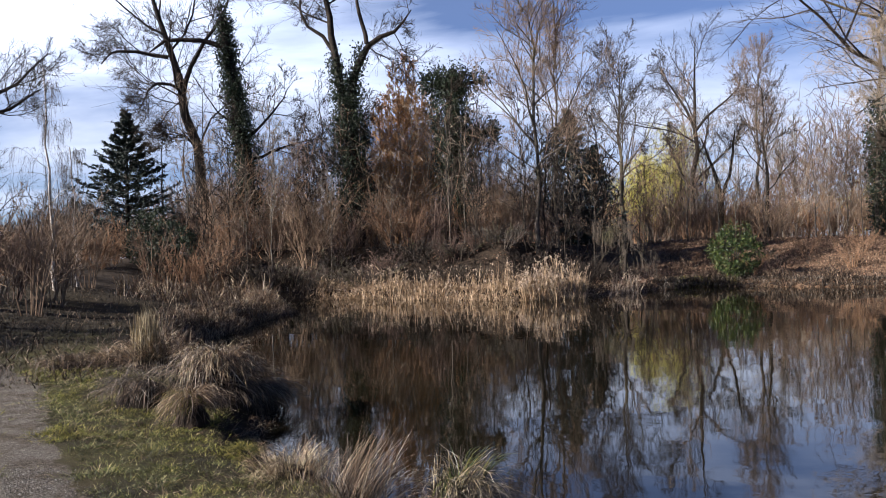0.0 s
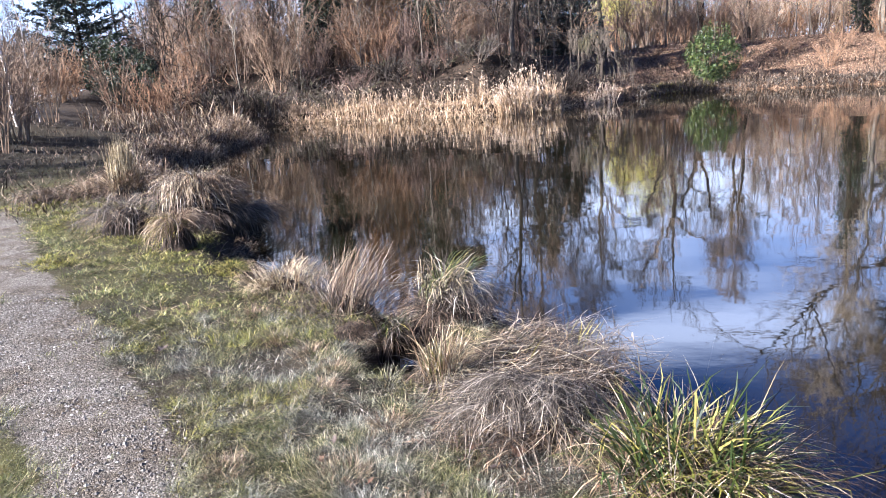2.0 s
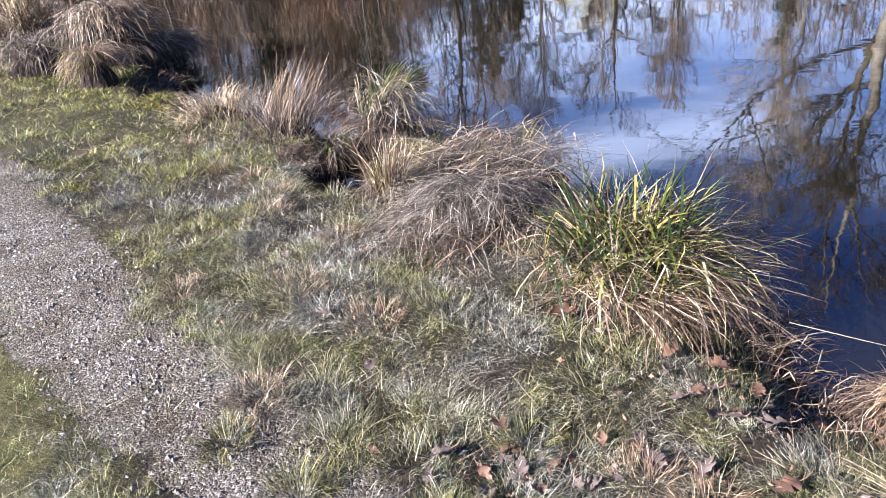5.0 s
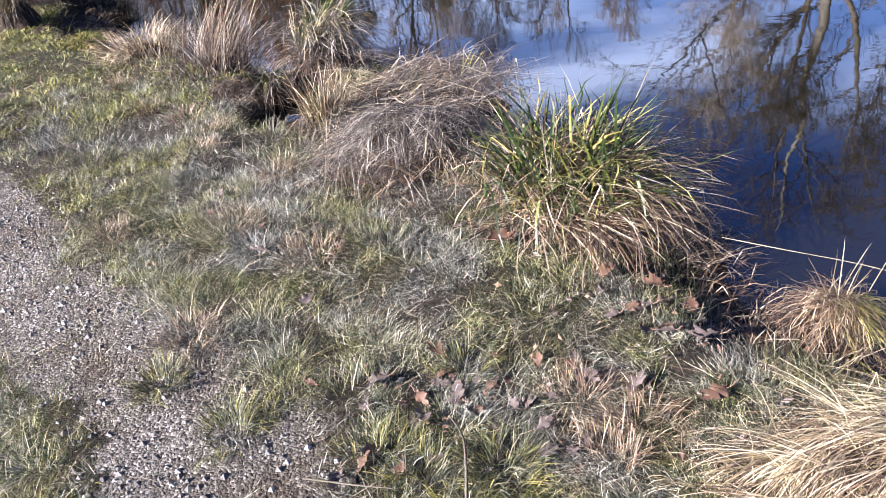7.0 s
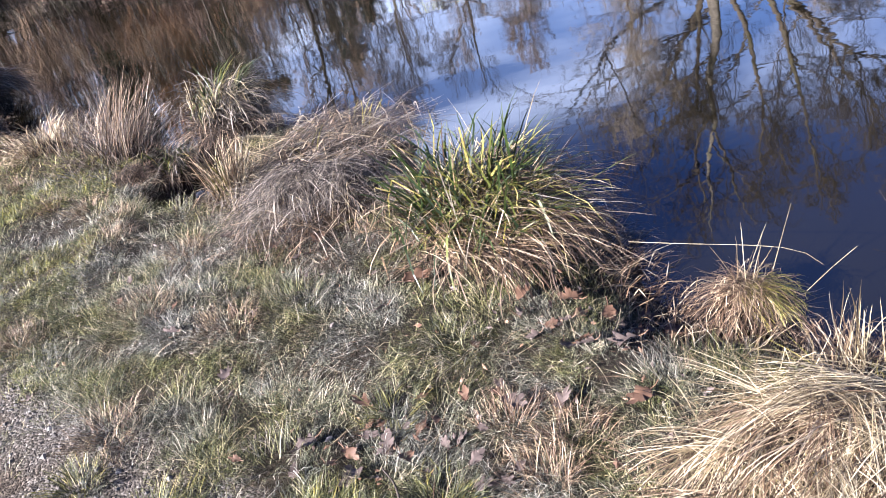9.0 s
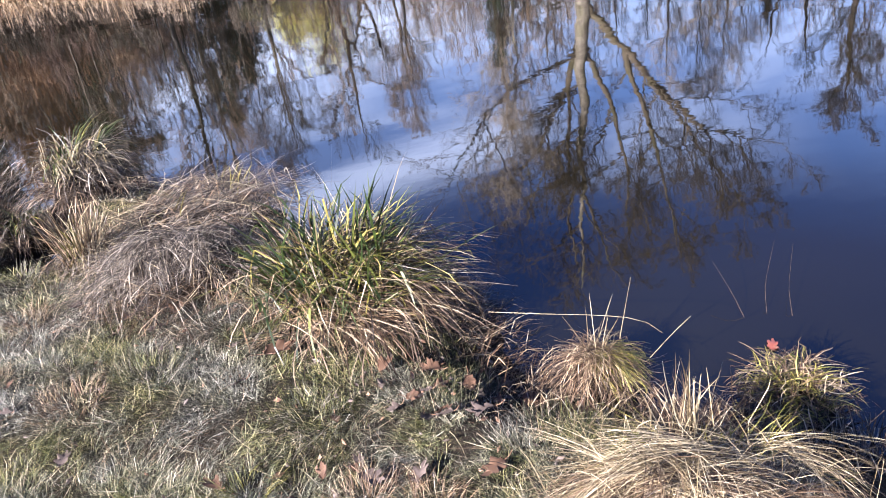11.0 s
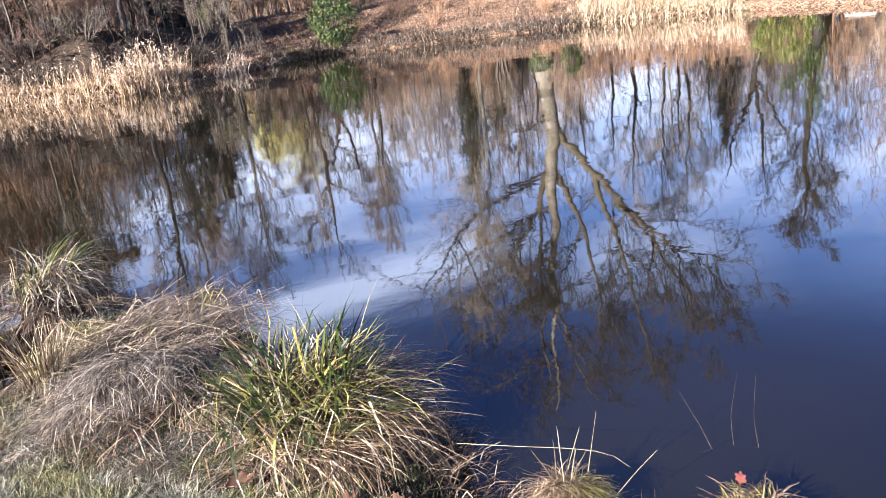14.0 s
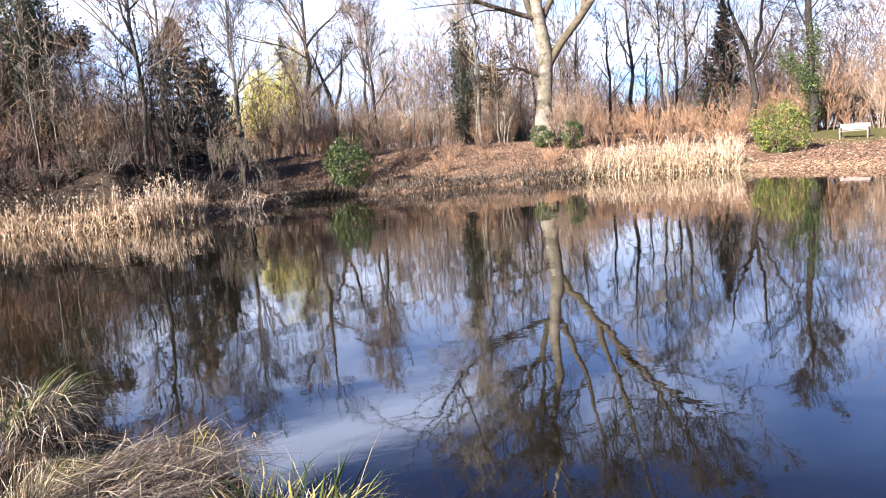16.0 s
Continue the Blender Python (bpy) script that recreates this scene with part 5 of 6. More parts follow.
reed_bed("tall_grass", "yellow-green moss and grass at the water's edge", 700, 16.0, 20.5, -0.1, 0.7, 30, 37, (0.08, 0.22), 11, M_MOSSY, 0, 40, 0, 0.03)


def litter_field():
    """Fallen leaves over the far slopes and below the trees."""
    rng = np.random.default_rng(31)
    chunks = []
    for n, b0, b1, d0, d1, near, far in ((13000, 12, 62, 0.3, 16, 26, 56), (3500, -20, 12, 1.5, 8, 28, 42)):
        p = shore_points(n, b0, b1, d0, d1, near, far, rng)
        p[:, 2] += 0.045
        chunks.append(leaves(p, 0.075 + 0.08 * rng.random(n), rng, 0.1, 0.7, 0.6))
    tagged(new("leaf_litter", mesh_of("leaf_litter", chunks, M_LITTER)), "orange-brown fallen leaves covering the slopes", "leaf litter", kind="stuff")


litter_field()


# ---- bench on the lawn ----
def box(cx, cy, cz, sx, sy, sz, bevel=0.008):
    bm = bmesh.new()
    bmesh.ops.create_cube(bm, size=1)
    bmesh.ops.scale(bm, vec=(sx, sy, sz), verts=bm.verts)
    bmesh.ops.bevel(bm, geom=bm.edges[:], offset=bevel, segments=1, affect="EDGES")
    bmesh.ops.translate(bm, vec=(cx, cy, cz), verts=bm.verts)
    bmesh.ops.triangulate(bm, faces=bm.faces[:])
    bm.verts.index_update()
    v, f = np.array([q.co[:] for q in bm.verts]), np.array([[q.index for q in g.verts] for g in bm.faces])
    bm.free()
    return v, f


def bench():
    x, y = polar(57.3, 50)
    ob = stand("park_bench", x, y, float(height(x, y)), -57.3 - 12, "white-painted wooden park bench on the lawn", "bench")
    for sx in (-0.74, 0.74):
        for sy in (-0.2, 0.22):
            part("leg", [box(sx, sy, 0.2 if sy < 0 else 0.4, 0.07, 0.07, 0.46 if sy < 0 else 0.86)], M_BENCH, ob)
        part("armrest", [box(sx, -0.02, 0.62, 0.08, 0.5, 0.05)], M_BENCH, ob)
        part("armrest_post", [box(sx, -0.2, 0.51, 0.06, 0.06, 0.18)], M_BENCH, ob)
    for k in range(4):
        part("seat_slat", [box(0, -0.2 + k * 0.125, 0.445, 1.62, 0.105, 0.035)], M_BENCH, ob)
    for k in range(3):
        part("back_slat", [box(0, 0.19, 0.56 + k * 0.125, 1.62, 0.03, 0.11)], M_BENCH, ob)


bench()


# ---- the near bank: tussocks, sedge and dead mats ----
def pad(r, h, seed):
    """A lumpy root mound."""
    rng = np.random.default_rng(seed)
    a, t = np.meshgrid(np.arange(14) * 2 * np.pi / 14, np.linspace(0, 1, 6))
    rr = r * t * (1 + 0.15 * np.sin(3 * a + seed)) * (0.9 + 0.2 * rng.random(a.shape))
    z = h * (1 - t ** 2.2) - 0.06 * t
    V = np.stack([rr * np.cos(a), rr * np.sin(a), z], -1)
    i = np.arange(6 * 14).reshape(6, 14)
    n = np.roll(i, -1, 1)
    return V.reshape(-1, 3), np.stack([i[:-1], i[1:], n[1:], n[:-1]], -1).reshape(-1, 4)


def spray(rng, n, rx, ry, z0, dome, length, bend0, bend1, width, az=None, spread=0.6, k=6, curl=0.12, kink=0.18, lock=7, tight=0.09):
    """Blades in locks, rising from an oval patch and arching out, or towards bearing az."""
    g = np.repeat(np.arange(n // lock + 1), lock)[:n]
    m = g[-1] + 1
    a = (rng.random(m) * 2 * np.pi)[g]
    f = np.sqrt(rng.random(m))[g]
    p = np.stack([rx * f * np.sin(a), ry * f * np.cos(a), z0 + dome * (1 - f * f)], 1)
    p += rng.normal(size=(n, 3)) * (tight * (rx + ry)) * np.array([1, 1, 0.25])
    way = (a[:] if az is None else np.full(n, np.radians(az))) + (rng.normal(size=m) * spread)[g] + rng.normal(size=n) * 0.16
    L = (length[0] + (length[1] - length[0]) * (0.6 * rng.random(m)[g] + 0.4 * rng.random(n)))
    b0 = bend0[0] + (bend0[1] - bend0[0]) * (0.35 * f + 0.65 * rng.random(m)[g]) + rng.normal(size=n) * 7
    b1 = bend1[0] + (bend1[1] - bend1[0]) * rng.random(m)[g] + rng.normal(size=n) * 8
    w = width[0] + (width[1] - width[0]) * rng.random(n)
    return blades(p, way, L, b0, b1, w, k, rng, curl, kink)


def tussock(x, y, label, sprays, seed, base=(0.15, 0.1), name="grass_tussock", group="grass tussocks on the shore", z=None):
    rng = np.random.default_rng(seed)
    ob = stand(name, x, y, float(height(x, y)) - 0.01 if z is None else z, 0, label, "grass tussock", group)
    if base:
        part("root_mound", [pad(base[0], base[1], seed)], M_MUDSHADE, ob, "matted roots, darkened as the shade below the blades", True)
    names = {M_SEDGE.name: ("green_foliage", "fresh green arching blades"), M_DRY.name: ("dry_foliage", "dry brown blades"), M_PALE.name: ("straw_foliage", "bleached straw blades"),
             M_GREYDRY.name: ("dead_foliage", "weathered grey dead blades"), M_MOSSY.name: ("yellow_foliage", "yellow-green blades"), M_BANKDRY.name: ("dry_foliage", "dark brown dead blades, darkened for the shade in gaps"), M_REED.name: ("culm_stand", "upright straw culms")}
    for material, kw in sprays:
        nm, lb = names[material.name]
        part(nm, spray(rng, **kw), material, ob, lb)
    return ob


def S(n, rx, ry, dome, length, bend0, bend1, width, z0=0.0, **kw):
    return dict(n=n, rx=rx, ry=ry, z0=z0, dome=dome, length=length, bend0=bend0, bend1=bend1, width=width, **kw)


# the large green sedge
tussock(0.97, 2.90, "large sedge tussock, green and yellow above, dry brown blades hanging below", [
    (M_SEDGE, S(300, 0.19, 0.22, 0.05, (0.18, 0.48), (0, 34), (10, 110), (0.006, 0.013), z0=0.06, spread=1.0, curl=0.28, lock=3, kink=0.45)),
    (M_SEDGE, S(110, 0.10, 0.09, 0.02, (0.14, 0.28), (25, 75), (55, 120), (0.005, 0.010), z0=0.03, az=240, spread=0.6, curl=0.14, lock=4)),
    (M_MOSSY, S(90, 0.18, 0.22, 0.05, (0.2, 0.42), (5, 45), (50, 140), (0.005, 0.010), z0=0.07, az=115, spread=1.2, curl=0.18, lock=2, kink=0.5)),
    (M_SEDGE, S(90, 0.20, 0.22, 0.05, (0.22, 0.46), (15, 65), (85, 140), (0.005, 0.010), z0=0.08, az=118, spread=0.6, curl=0.16, lock=3, kink=0.3)),
    (M_MOSSY, S(110, 0.22, 0.24, 0.05, (0.22, 0.48), (25, 70), (90, 145), (0.004, 0.009), z0=0.08, az=122, spread=0.6, curl=0.14, lock=3, kink=0.3)),
    (M_PALE, S(150, 0.24, 0.26, 0.05, (0.2, 0.5), (20, 75), (95, 150), (0.002, 0.006), z0=0.08, az=125, spread=0.7, curl=0.12, lock=4, kink=0.3, tight=0.05)),
    (M_DRY, S(640, 0.25, 0.28, 0.06, (0.2, 0.5), (35, 82), (100, 160), (0.0025, 0.0065), z0=0.07, az=128, spread=0.5, curl=0.08, kink=0.15, lock=12, tight=0.04)),
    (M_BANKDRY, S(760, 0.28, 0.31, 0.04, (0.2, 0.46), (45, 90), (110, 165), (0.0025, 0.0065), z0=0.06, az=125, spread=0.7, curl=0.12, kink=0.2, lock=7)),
    (M_DRY, S(420, 0.28, 0.30, 0.03, (0.10, 0.28), (40, 100), (90, 160), (0.002, 0.005), z0=0.03, spread=1.2, curl=0.3)),
    (M_GREYDRY, S(200, 0.2, 0.24, 0.04, (0.18, 0.42), (0, 50), (25, 130), (0.0025, 0.0055), z0=0.06, lock=2, kink=0.55)),
    (M_DRY, S(220, 0.18, 0.22, 0.04, (0.18, 0.40), (0, 40), (25, 120), (0.003, 0.007), z0=0.06, lock=2, kink=0.5)),
    (M_PALE, S(14, 0.2, 0.2, 0.04, (0.42, 0.58), (5, 35), (30, 90), (0.002, 0.004), z0=0.06, az=60, spread=1.0, lock=1, kink=0.3)),
], 301, (0.25, 0.12), "sedge_tussock")
# the dead mat beside it
tussock(0.50, 3.55, "sprawling mound of grey dead grass beside the sedge", [
    (M_GREYDRY, S(900, 0.33, 0.33, 0.10, (0.16, 0.38), (60, 98), (90, 140), (0.0016, 0.0042), z0=0.08, az=215, spread=0.9, curl=0.16, kink=0.3, lock=14, tight=0.05)),
    (M_GREYDRY, S(700, 0.26, 0.24, 0.10, (0.16, 0.34), (45, 88), (115, 168), (0.0016, 0.004), z0=0.10, az=195, spread=0.6, curl=0.1, kink=0.15, lock=18, tight=0.04)),
    (M_DRY, S(420, 0.36, 0.36, 0.06, (0.14, 0.34), (60, 96), (85, 135), (0.0016, 0.004), z0=0.05, az=240, spread=1.1, curl=0.25, kink=0.4, lock=5)),
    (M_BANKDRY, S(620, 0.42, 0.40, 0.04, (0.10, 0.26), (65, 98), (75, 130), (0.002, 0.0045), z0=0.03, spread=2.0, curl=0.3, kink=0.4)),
    (M_PALE, S(90, 0.36, 0.34, 0.09, (0.16, 0.36), (50, 94), (80, 130), (0.002, 0.004), z0=0.09, az=230, spread=1.4, curl=0.2, kink=0.4, lock=2)),
], 302, (0.36, 0.13))
tussock(0.64, 4.08, "flattened dead grass mat over the water's edge", [
    (M_GREYDRY, S(620, 0.34, 0.40, 0.06, (0.22, 0.48), (66, 96), (84, 112), (0.0025, 0.0055), z0=0.09, az=80, spread=0.6, curl=0.14, kink=0.4, lock=6)),
    (M_PALE, S(110, 0.36, 0.40, 0.06, (0.22, 0.46), (62, 94), (82, 112), (0.0025, 0.005), z0=0.10, az=262, spread=0.6, curl=0.14, kink=0.4, lock=3)),
    (M_DRY, S(420, 0.36, 0.42, 0.05, (0.18, 0.38), (60, 96), (85, 150), (0.0025, 0.0055), z0=0.08, az=20, spread=0.9, curl=0.2, kink=0.4, lock=5)),
    (M_MOSSY, S(26, 0.3, 0.3, 0.05, (0.12, 0.22), (10, 60), (50, 110), (0.003, 0.006), z0=0.08, lock=3)),
    (M_BANKDRY, S(520, 0.40, 0.46, 0.03, (0.15, 0.36), (65, 96), (80, 140), (0.0025, 0.006), z0=0.06, spread=2.5, curl=0.3)),
], 303, (0.38, 0.11))
tussock(0.13, 3.93, "upright straw culms with fallen blades", [
    (M_DRY, S(150, 0.07, 0.09, 0.03, (0.14, 0.36), (0, 22), (3, 60), (0.002, 0.0055), z0=0.02, lock=3, kink=0.3)),
    (M_PALE, S(60, 0.06, 0.08, 0.03, (0.14, 0.34), (0, 20), (3, 50), (0.002, 0.005), z0=0.02, lock=3, kink=0.3)),
    (M_MOSSY, S(24, 0.05, 0.06, 0.02, (0.14, 0.28), (0, 15), (5, 40), (0.004, 0.007), z0=0.02, lock=3)),
    (M_PALE, S(80, 0.08, 0.10, 0.03, (0.2, 0.38), (5, 35), (60, 150), (0.002, 0.005), z0=0.03, az=110, spread=0.9)),
    (M_GREYDRY, S(220, 0.10, 0.12, 0.05, (0.14, 0.3), (15, 50), (80, 150), (0.002, 0.005), z0=0.02, az=110, spread=1.0)),
    (M_BANKDRY, S(160, 0.10, 0.12, 0.04, (0.1, 0.2), (30, 80), (90, 160), (0.002, 0.005), z0=0.02)),
], 304, (0.11, 0.07))
tussock(0.17, 4.98, "green-topped sedge tussock with a straw skirt", [
    (M_SEDGE, S(100, 0.13, 0.13, 0.04, (0.22, 0.44), (0, 40), (60, 150), (0.005, 0.010), z0=0.12, az=80, spread=1.4, tight=0.05)),
    (M_PALE, S(120, 0.14, 0.14, 0.05, (0.26, 0.48), (5, 45), (90, 160), (0.003, 0.007), z0=0.12, az=100, spread=1.4)),
    (M_GREYDRY, S(420, 0.17, 0.17, 0.08, (0.24, 0.48), (5, 55), (110, 166), (0.003, 0.007), z0=0.1, az=100, spread=1.4, tight=0.05)),
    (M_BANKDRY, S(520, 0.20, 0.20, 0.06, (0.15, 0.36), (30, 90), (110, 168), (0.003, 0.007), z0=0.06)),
], 305, (0.22, 0.18), "sedge_tussock")
tussock(-0.20, 4.84, "small grey-green tuft over a dark hollow", [
    (M_GREYDRY, S(90, 0.08, 0.05, 0.02, (0.2, 0.36), (0, 40), (80, 150), (0.004, 0.008), z0=0.14, az=180, spread=0.8, lock=4)),
    (M_SEDGE, S(46, 0.08, 0.05, 0.02, (0.2, 0.36), (0, 35), (60, 140), (0.005, 0.009), z0=0.14, az=170, spread=0.9, lock=3)),
    (M_BANKDRY, S(160, 0.09, 0.06, 0.02, (0.14, 0.3), (40, 90), (120, 168), (0.003, 0.006), z0=0.12, az=180, spread=1.0, lock=4)),
], 306, (0.10, 0.15))
tussock(-0.43, 4.80, "dark bristly hummock of dead grass", [
    (M_BANKDRY, S(1200, 0.12, 0.13, 0.10, (0.05, 0.13), (30, 100), (90, 150), (0.0015, 0.0035), z0=0.10, az=120, spread=0.9)),
    (M_DRY, S(260, 0.14, 0.15, 0.05, (0.1, 0.25), (30, 80), (90, 150), (0.002, 0.004), z0=0.08)),
], 307, (0.16, 0.17))
tussock(-0.53, 5.35, "wispy tussock of fine tall brown grass", [
    (M_DRY, S(260, 0.15, 0.17, 0.05, (0.3, 0.64), (5, 30), (25, 70), (0.0018, 0.0036), az=75, spread=0.5, kink=0.05, lock=4)),
    (M_BANKDRY, S(520, 0.24, 0.26, 0.08, (0.2, 0.42), (10, 60), (80, 150), (0.002, 0.0045))),
    (M_GREYDRY, S(300, 0.22, 0.26, 0.08, (0.25, 0.5), (5, 40), (50, 130), (0.002, 0.004))),
], 308, (0.24, 0.14))
tussock(-1.05, 5.9, "bleached tussock of short dry grass", [
    (M_PALE, S(420, 0.2, 0.22, 0.08, (0.14, 0.34), (5, 55), (50, 140), (0.003, 0.006))),
    (M_DRY, S(500, 0.26, 0.26, 0.08, (0.14, 0.34), (10, 60), (60, 140), (0.003, 0.006))),
], 309, (0.24, 0.12))
tussock(-1.66, 6.6, "small yellow-green tuft at the water's edge", [
    (M_MOSSY, S(560, 0.13, 0.13, 0.06, (0.07, 0.16), (30, 90), (90, 160), (0.003, 0.006), z0=0.05)),
    (M_SEDGE, S(60, 0.12, 0.12, 0.06, (0.07, 0.15), (20, 70), (80, 140), (0.003, 0.005), z0=0.05)),
], 310, (0.18, 0.09))
tussock(-2.52, 8.5, "large drooping grey-brown tussock over the water", [
    (M_GREYDRY, S(460, 0.20, 0.26, 0.12, (0.28, 0.62), (30, 95), (125, 170), (0.005, 0.010), z0=0.40, spread=0.8, lock=5, kink=0.45, curl=0.22)),
    (M_DRY, S(760, 0.22, 0.30, 0.12, (0.28, 0.62), (30, 95), (120, 168), (0.005, 0.010), z0=0.40, az=150, spread=1.2, lock=6, kink=0.45, curl=0.22, tight=0.05)),
    (M_DRY, S(340, 0.26, 0.40, 0.06, (0.35, 0.66), (55, 95), (105, 155), (0.006, 0.012), z0=0.28, az=60, spread=0.5, lock=8)),
    (M_BANKDRY, S(620, 0.40, 0.46, 0.1, (0.2, 0.46), (60, 105), (135, 172), (0.006, 0.011), z0=0.16, spread=0.6, lock=7)),
    (M_PALE, S(130, 0.24, 0.30, 0.10, (0.3, 0.6), (20, 90), (90, 160), (0.004, 0.008), z0=0.42, lock=3, kink=0.4)),
], 311, (0.40, 0.46))
tussock(-2.2, 8.95, "low drooping tussock reaching over the water", [
    (M_DRY, S(420, 0.24, 0.3, 0.1, (0.25, 0.5), (45, 95), (105, 165), (0.006, 0.010), z0=0.2, az=80, spread=0.8, lock=7)),
    (M_GREYDRY, S(240, 0.24, 0.3, 0.1, (0.25, 0.5), (45, 95), (105, 165), (0.006, 0.010), z0=0.2, az=100, spread=0.8, lock=7)),
    (M_BANKDRY, S(420, 0.26, 0.32, 0.08, (0.2, 0.4), (65, 105), (130, 170), (0.006, 0.010), z0=0.12, spread=0.7)),
], 331, (0.28, 0.24), z=0.0)
tussock(-2.36, 7.38, "rounded tussock with a green flank", [
    (M_DRY, S(620, 0.14, 0.14, 0.08, (0.2, 0.42), (35, 95), (125, 172), (0.003, 0.007), z0=0.24, lock=9)),
    (M_MOSSY, S(360, 0.12, 0.12, 0.08, (0.18, 0.36), (40, 95), (120, 168), (0.003, 0.007), z0=0.22, az=275, spread=0.6)),
    (M_BANKDRY, S(260, 0.16, 0.16, 0.06, (0.15, 0.34), (60, 105), (140, 172), (0.003, 0.007), z0=0.16)),
], 312, (0.2, 0.24))
tussock(-3.28, 8.4, "mound of tangled grey-brown dead grass", [
    (M_BANKDRY, S(620, 0.32, 0.30, 0.12, (0.22, 0.46), (40, 100), (110, 165), (0.004, 0.009), z0=0.16)),
    (M_GREYDRY, S(460, 0.32, 0.30, 0.12, (0.22, 0.46), (35, 95), (100, 160), (0.004, 0.009), z0=0.18)),
], 313, (0.36, 0.26))
tussock(-4.3, 10.75, "upright straw tussock with a pointed top", [
    (M_PALE, S(420, 0.20, 0.20, 0.08, (0.55, 0.95), (-15, -3), (-9, 3), (0.005, 0.010), lock=3, kink=0.1, spread=0.4)),
    (M_DRY, S(620, 0.30, 0.30, 0.16, (0.28, 0.6), (10, 60), (80, 160), (0.006, 0.011), z0=0.12)),
    (M_BANKDRY, S(380, 0.34, 0.34, 0.1, (0.2, 0.44), (40, 95), (110, 165), (0.006, 0.010), z0=0.08)),
], 314, (0.3, 0.24))
tussock(-4.9, 11.0, "low tussock of dry brown grass", [
    (M_DRY, S(460, 0.3, 0.3, 0.1, (0.2, 0.42), (15, 70), (80, 155), (0.006, 0.010), z0=0.08)),
    (M_BANKDRY, S(300, 0.34, 0.34, 0.1, (0.2, 0.4), (40, 90), (100, 160), (0.006, 0.010), z0=0.04)),
], 315, (0.32, 0.16))
tussock(-5.5, 10.9, "low tussock of dry brown grass", [
    (M_BANKDRY, S(420, 0.34, 0.34, 0.1, (0.18, 0.38), (40, 95), (90, 155), (0.005, 0.009), z0=0.06)),
    (M_DRY, S(250, 0.34, 0.34, 0.1, (0.18, 0.38), (20, 80), (80, 150), (0.005, 0.009), z0=0.06)),
], 316, (0.3, 0.12))
# tussocks standing in the water
tussock(1.55, 2.17, "small dome-shaped grass tussock standing in the water", [
    (M_PALE, S(40, 0.05, 0.05, 0.03, (0.08, 0.20), (10, 110), (100, 170), (0.0015, 0.003), z0=0.14, az=200, spread=1.3, curl=0.25, kink=0.5, lock=3)),
    (M_DRY, S(520, 0.07, 0.07, 0.05, (0.07, 0.19), (25, 110), (110, 170), (0.0015, 0.003), z0=0.12, az=230, spread=1.1, curl=0.22, kink=0.4, lock=4)),
    (M_MOSSY, S(240, 0.06, 0.06, 0.03, (0.10, 0.20), (45, 115), (120, 172), (0.0015, 0.003), z0=0.13, az=130, spread=0.5, curl=0.14, lock=6)),
    (M_BANKDRY, S(560, 0.12, 0.11, 0.05, (0.06, 0.18), (50, 110), (105, 168), (0.0015, 0.0035), z0=0.07, spread=1.2, curl=0.25, lock=4)),
    (M_BANKDRY, S(160, 0.06, 0.06, 0.02, (0.12, 0.26), (75, 100), (85, 110), (0.0015, 0.003), z0=0.05, az=70, spread=0.6, curl=0.15, lock=5)),
    (M_PALE, S(12, 0.04, 0.04, 0.02, (0.10, 0.22), (0, 25), (5, 45), (0.0015, 0.0025), z0=0.15, kink=0.0, lock=1)),
], 317, (0.12, 0.15), z=0.0)
tussock(1.97, 1.79, "low yellow-green grass tussock standing in the water", [
    (M_MOSSY, S(360, 0.12, 0.11, 0.06, (0.05, 0.14), (35, 100), (80, 150), (0.002, 0.005), z0=0.05, spread=1.4, curl=0.3, lock=5)),
    (M_DRY, S(480, 0.13, 0.12, 0.06, (0.05, 0.15), (40, 105), (80, 155), (0.002, 0.005), z0=0.05, spread=1.4, curl=0.3, lock=5)),
    (M_BANKDRY, S(260, 0.14, 0.13, 0.04, (0.05, 0.13), (60, 105), (100, 160), (0.002, 0.004), z0=0.03, spread=1.2, curl=0.3, lock=4)),
], 318, (0.13, 0.1), z=0.0)
tussock(1.25, 1.45, "broad mound of bleached straw-coloured grass", [
    (M_BANKDRY, S(1100, 0.38, 0.28, 0.08, (0.10, 0.24), (65, 100), (90, 150), (0.0012, 0.003), z0=0.03, spread=1.3, curl=0.2)),
    (M_DRY, S(1500, 0.34, 0.25, 0.12, (0.14, 0.32), (40, 90), (100, 150), (0.0011, 0.0026), z0=0.05, az=250, spread=0.45, curl=0.06, kink=0.04, lock=40, tight=0.035)),
    (M_PALE, S(900, 0.34, 0.25, 0.13, (0.14, 0.34), (35, 85), (100, 155), (0.0011, 0.0026), z0=0.07, az=215, spread=0.6, curl=0.07, kink=0.06, lock=30, tight=0.03)),
    (M_PALE, S(700, 0.28, 0.20, 0.13, (0.16, 0.36), (55, 92), (90, 130), (0.0011, 0.0026), z0=0.09, az=275, spread=0.5, curl=0.08, kink=0.08, lock=28, tight=0.03)),
    (M_DRY, S(700, 0.30, 0.22, 0.12, (0.14, 0.32), (30, 80), (110, 165), (0.0011, 0.0026), z0=0.07, az=175, spread=0.5, curl=0.06, kink=0.05, lock=35, tight=0.03)),
    (M_PALE, S(260, 0.32, 0.22, 0.12, (0.10, 0.24), (20, 80), (60, 140), (0.0011, 0.0024), z0=0.07, spread=1.6, curl=0.2, kink=0.3, lock=4)),
    (M_MOSSY, S(420, 0.36, 0.27, 0.10, (0.08, 0.20), (20, 85), (70, 140), (0.0012, 0.0026), z0=0.04, spread=1.0, curl=0.12, lock=20, tight=0.04)),
], 319, (0.38, 0.13), "straw_tussock")

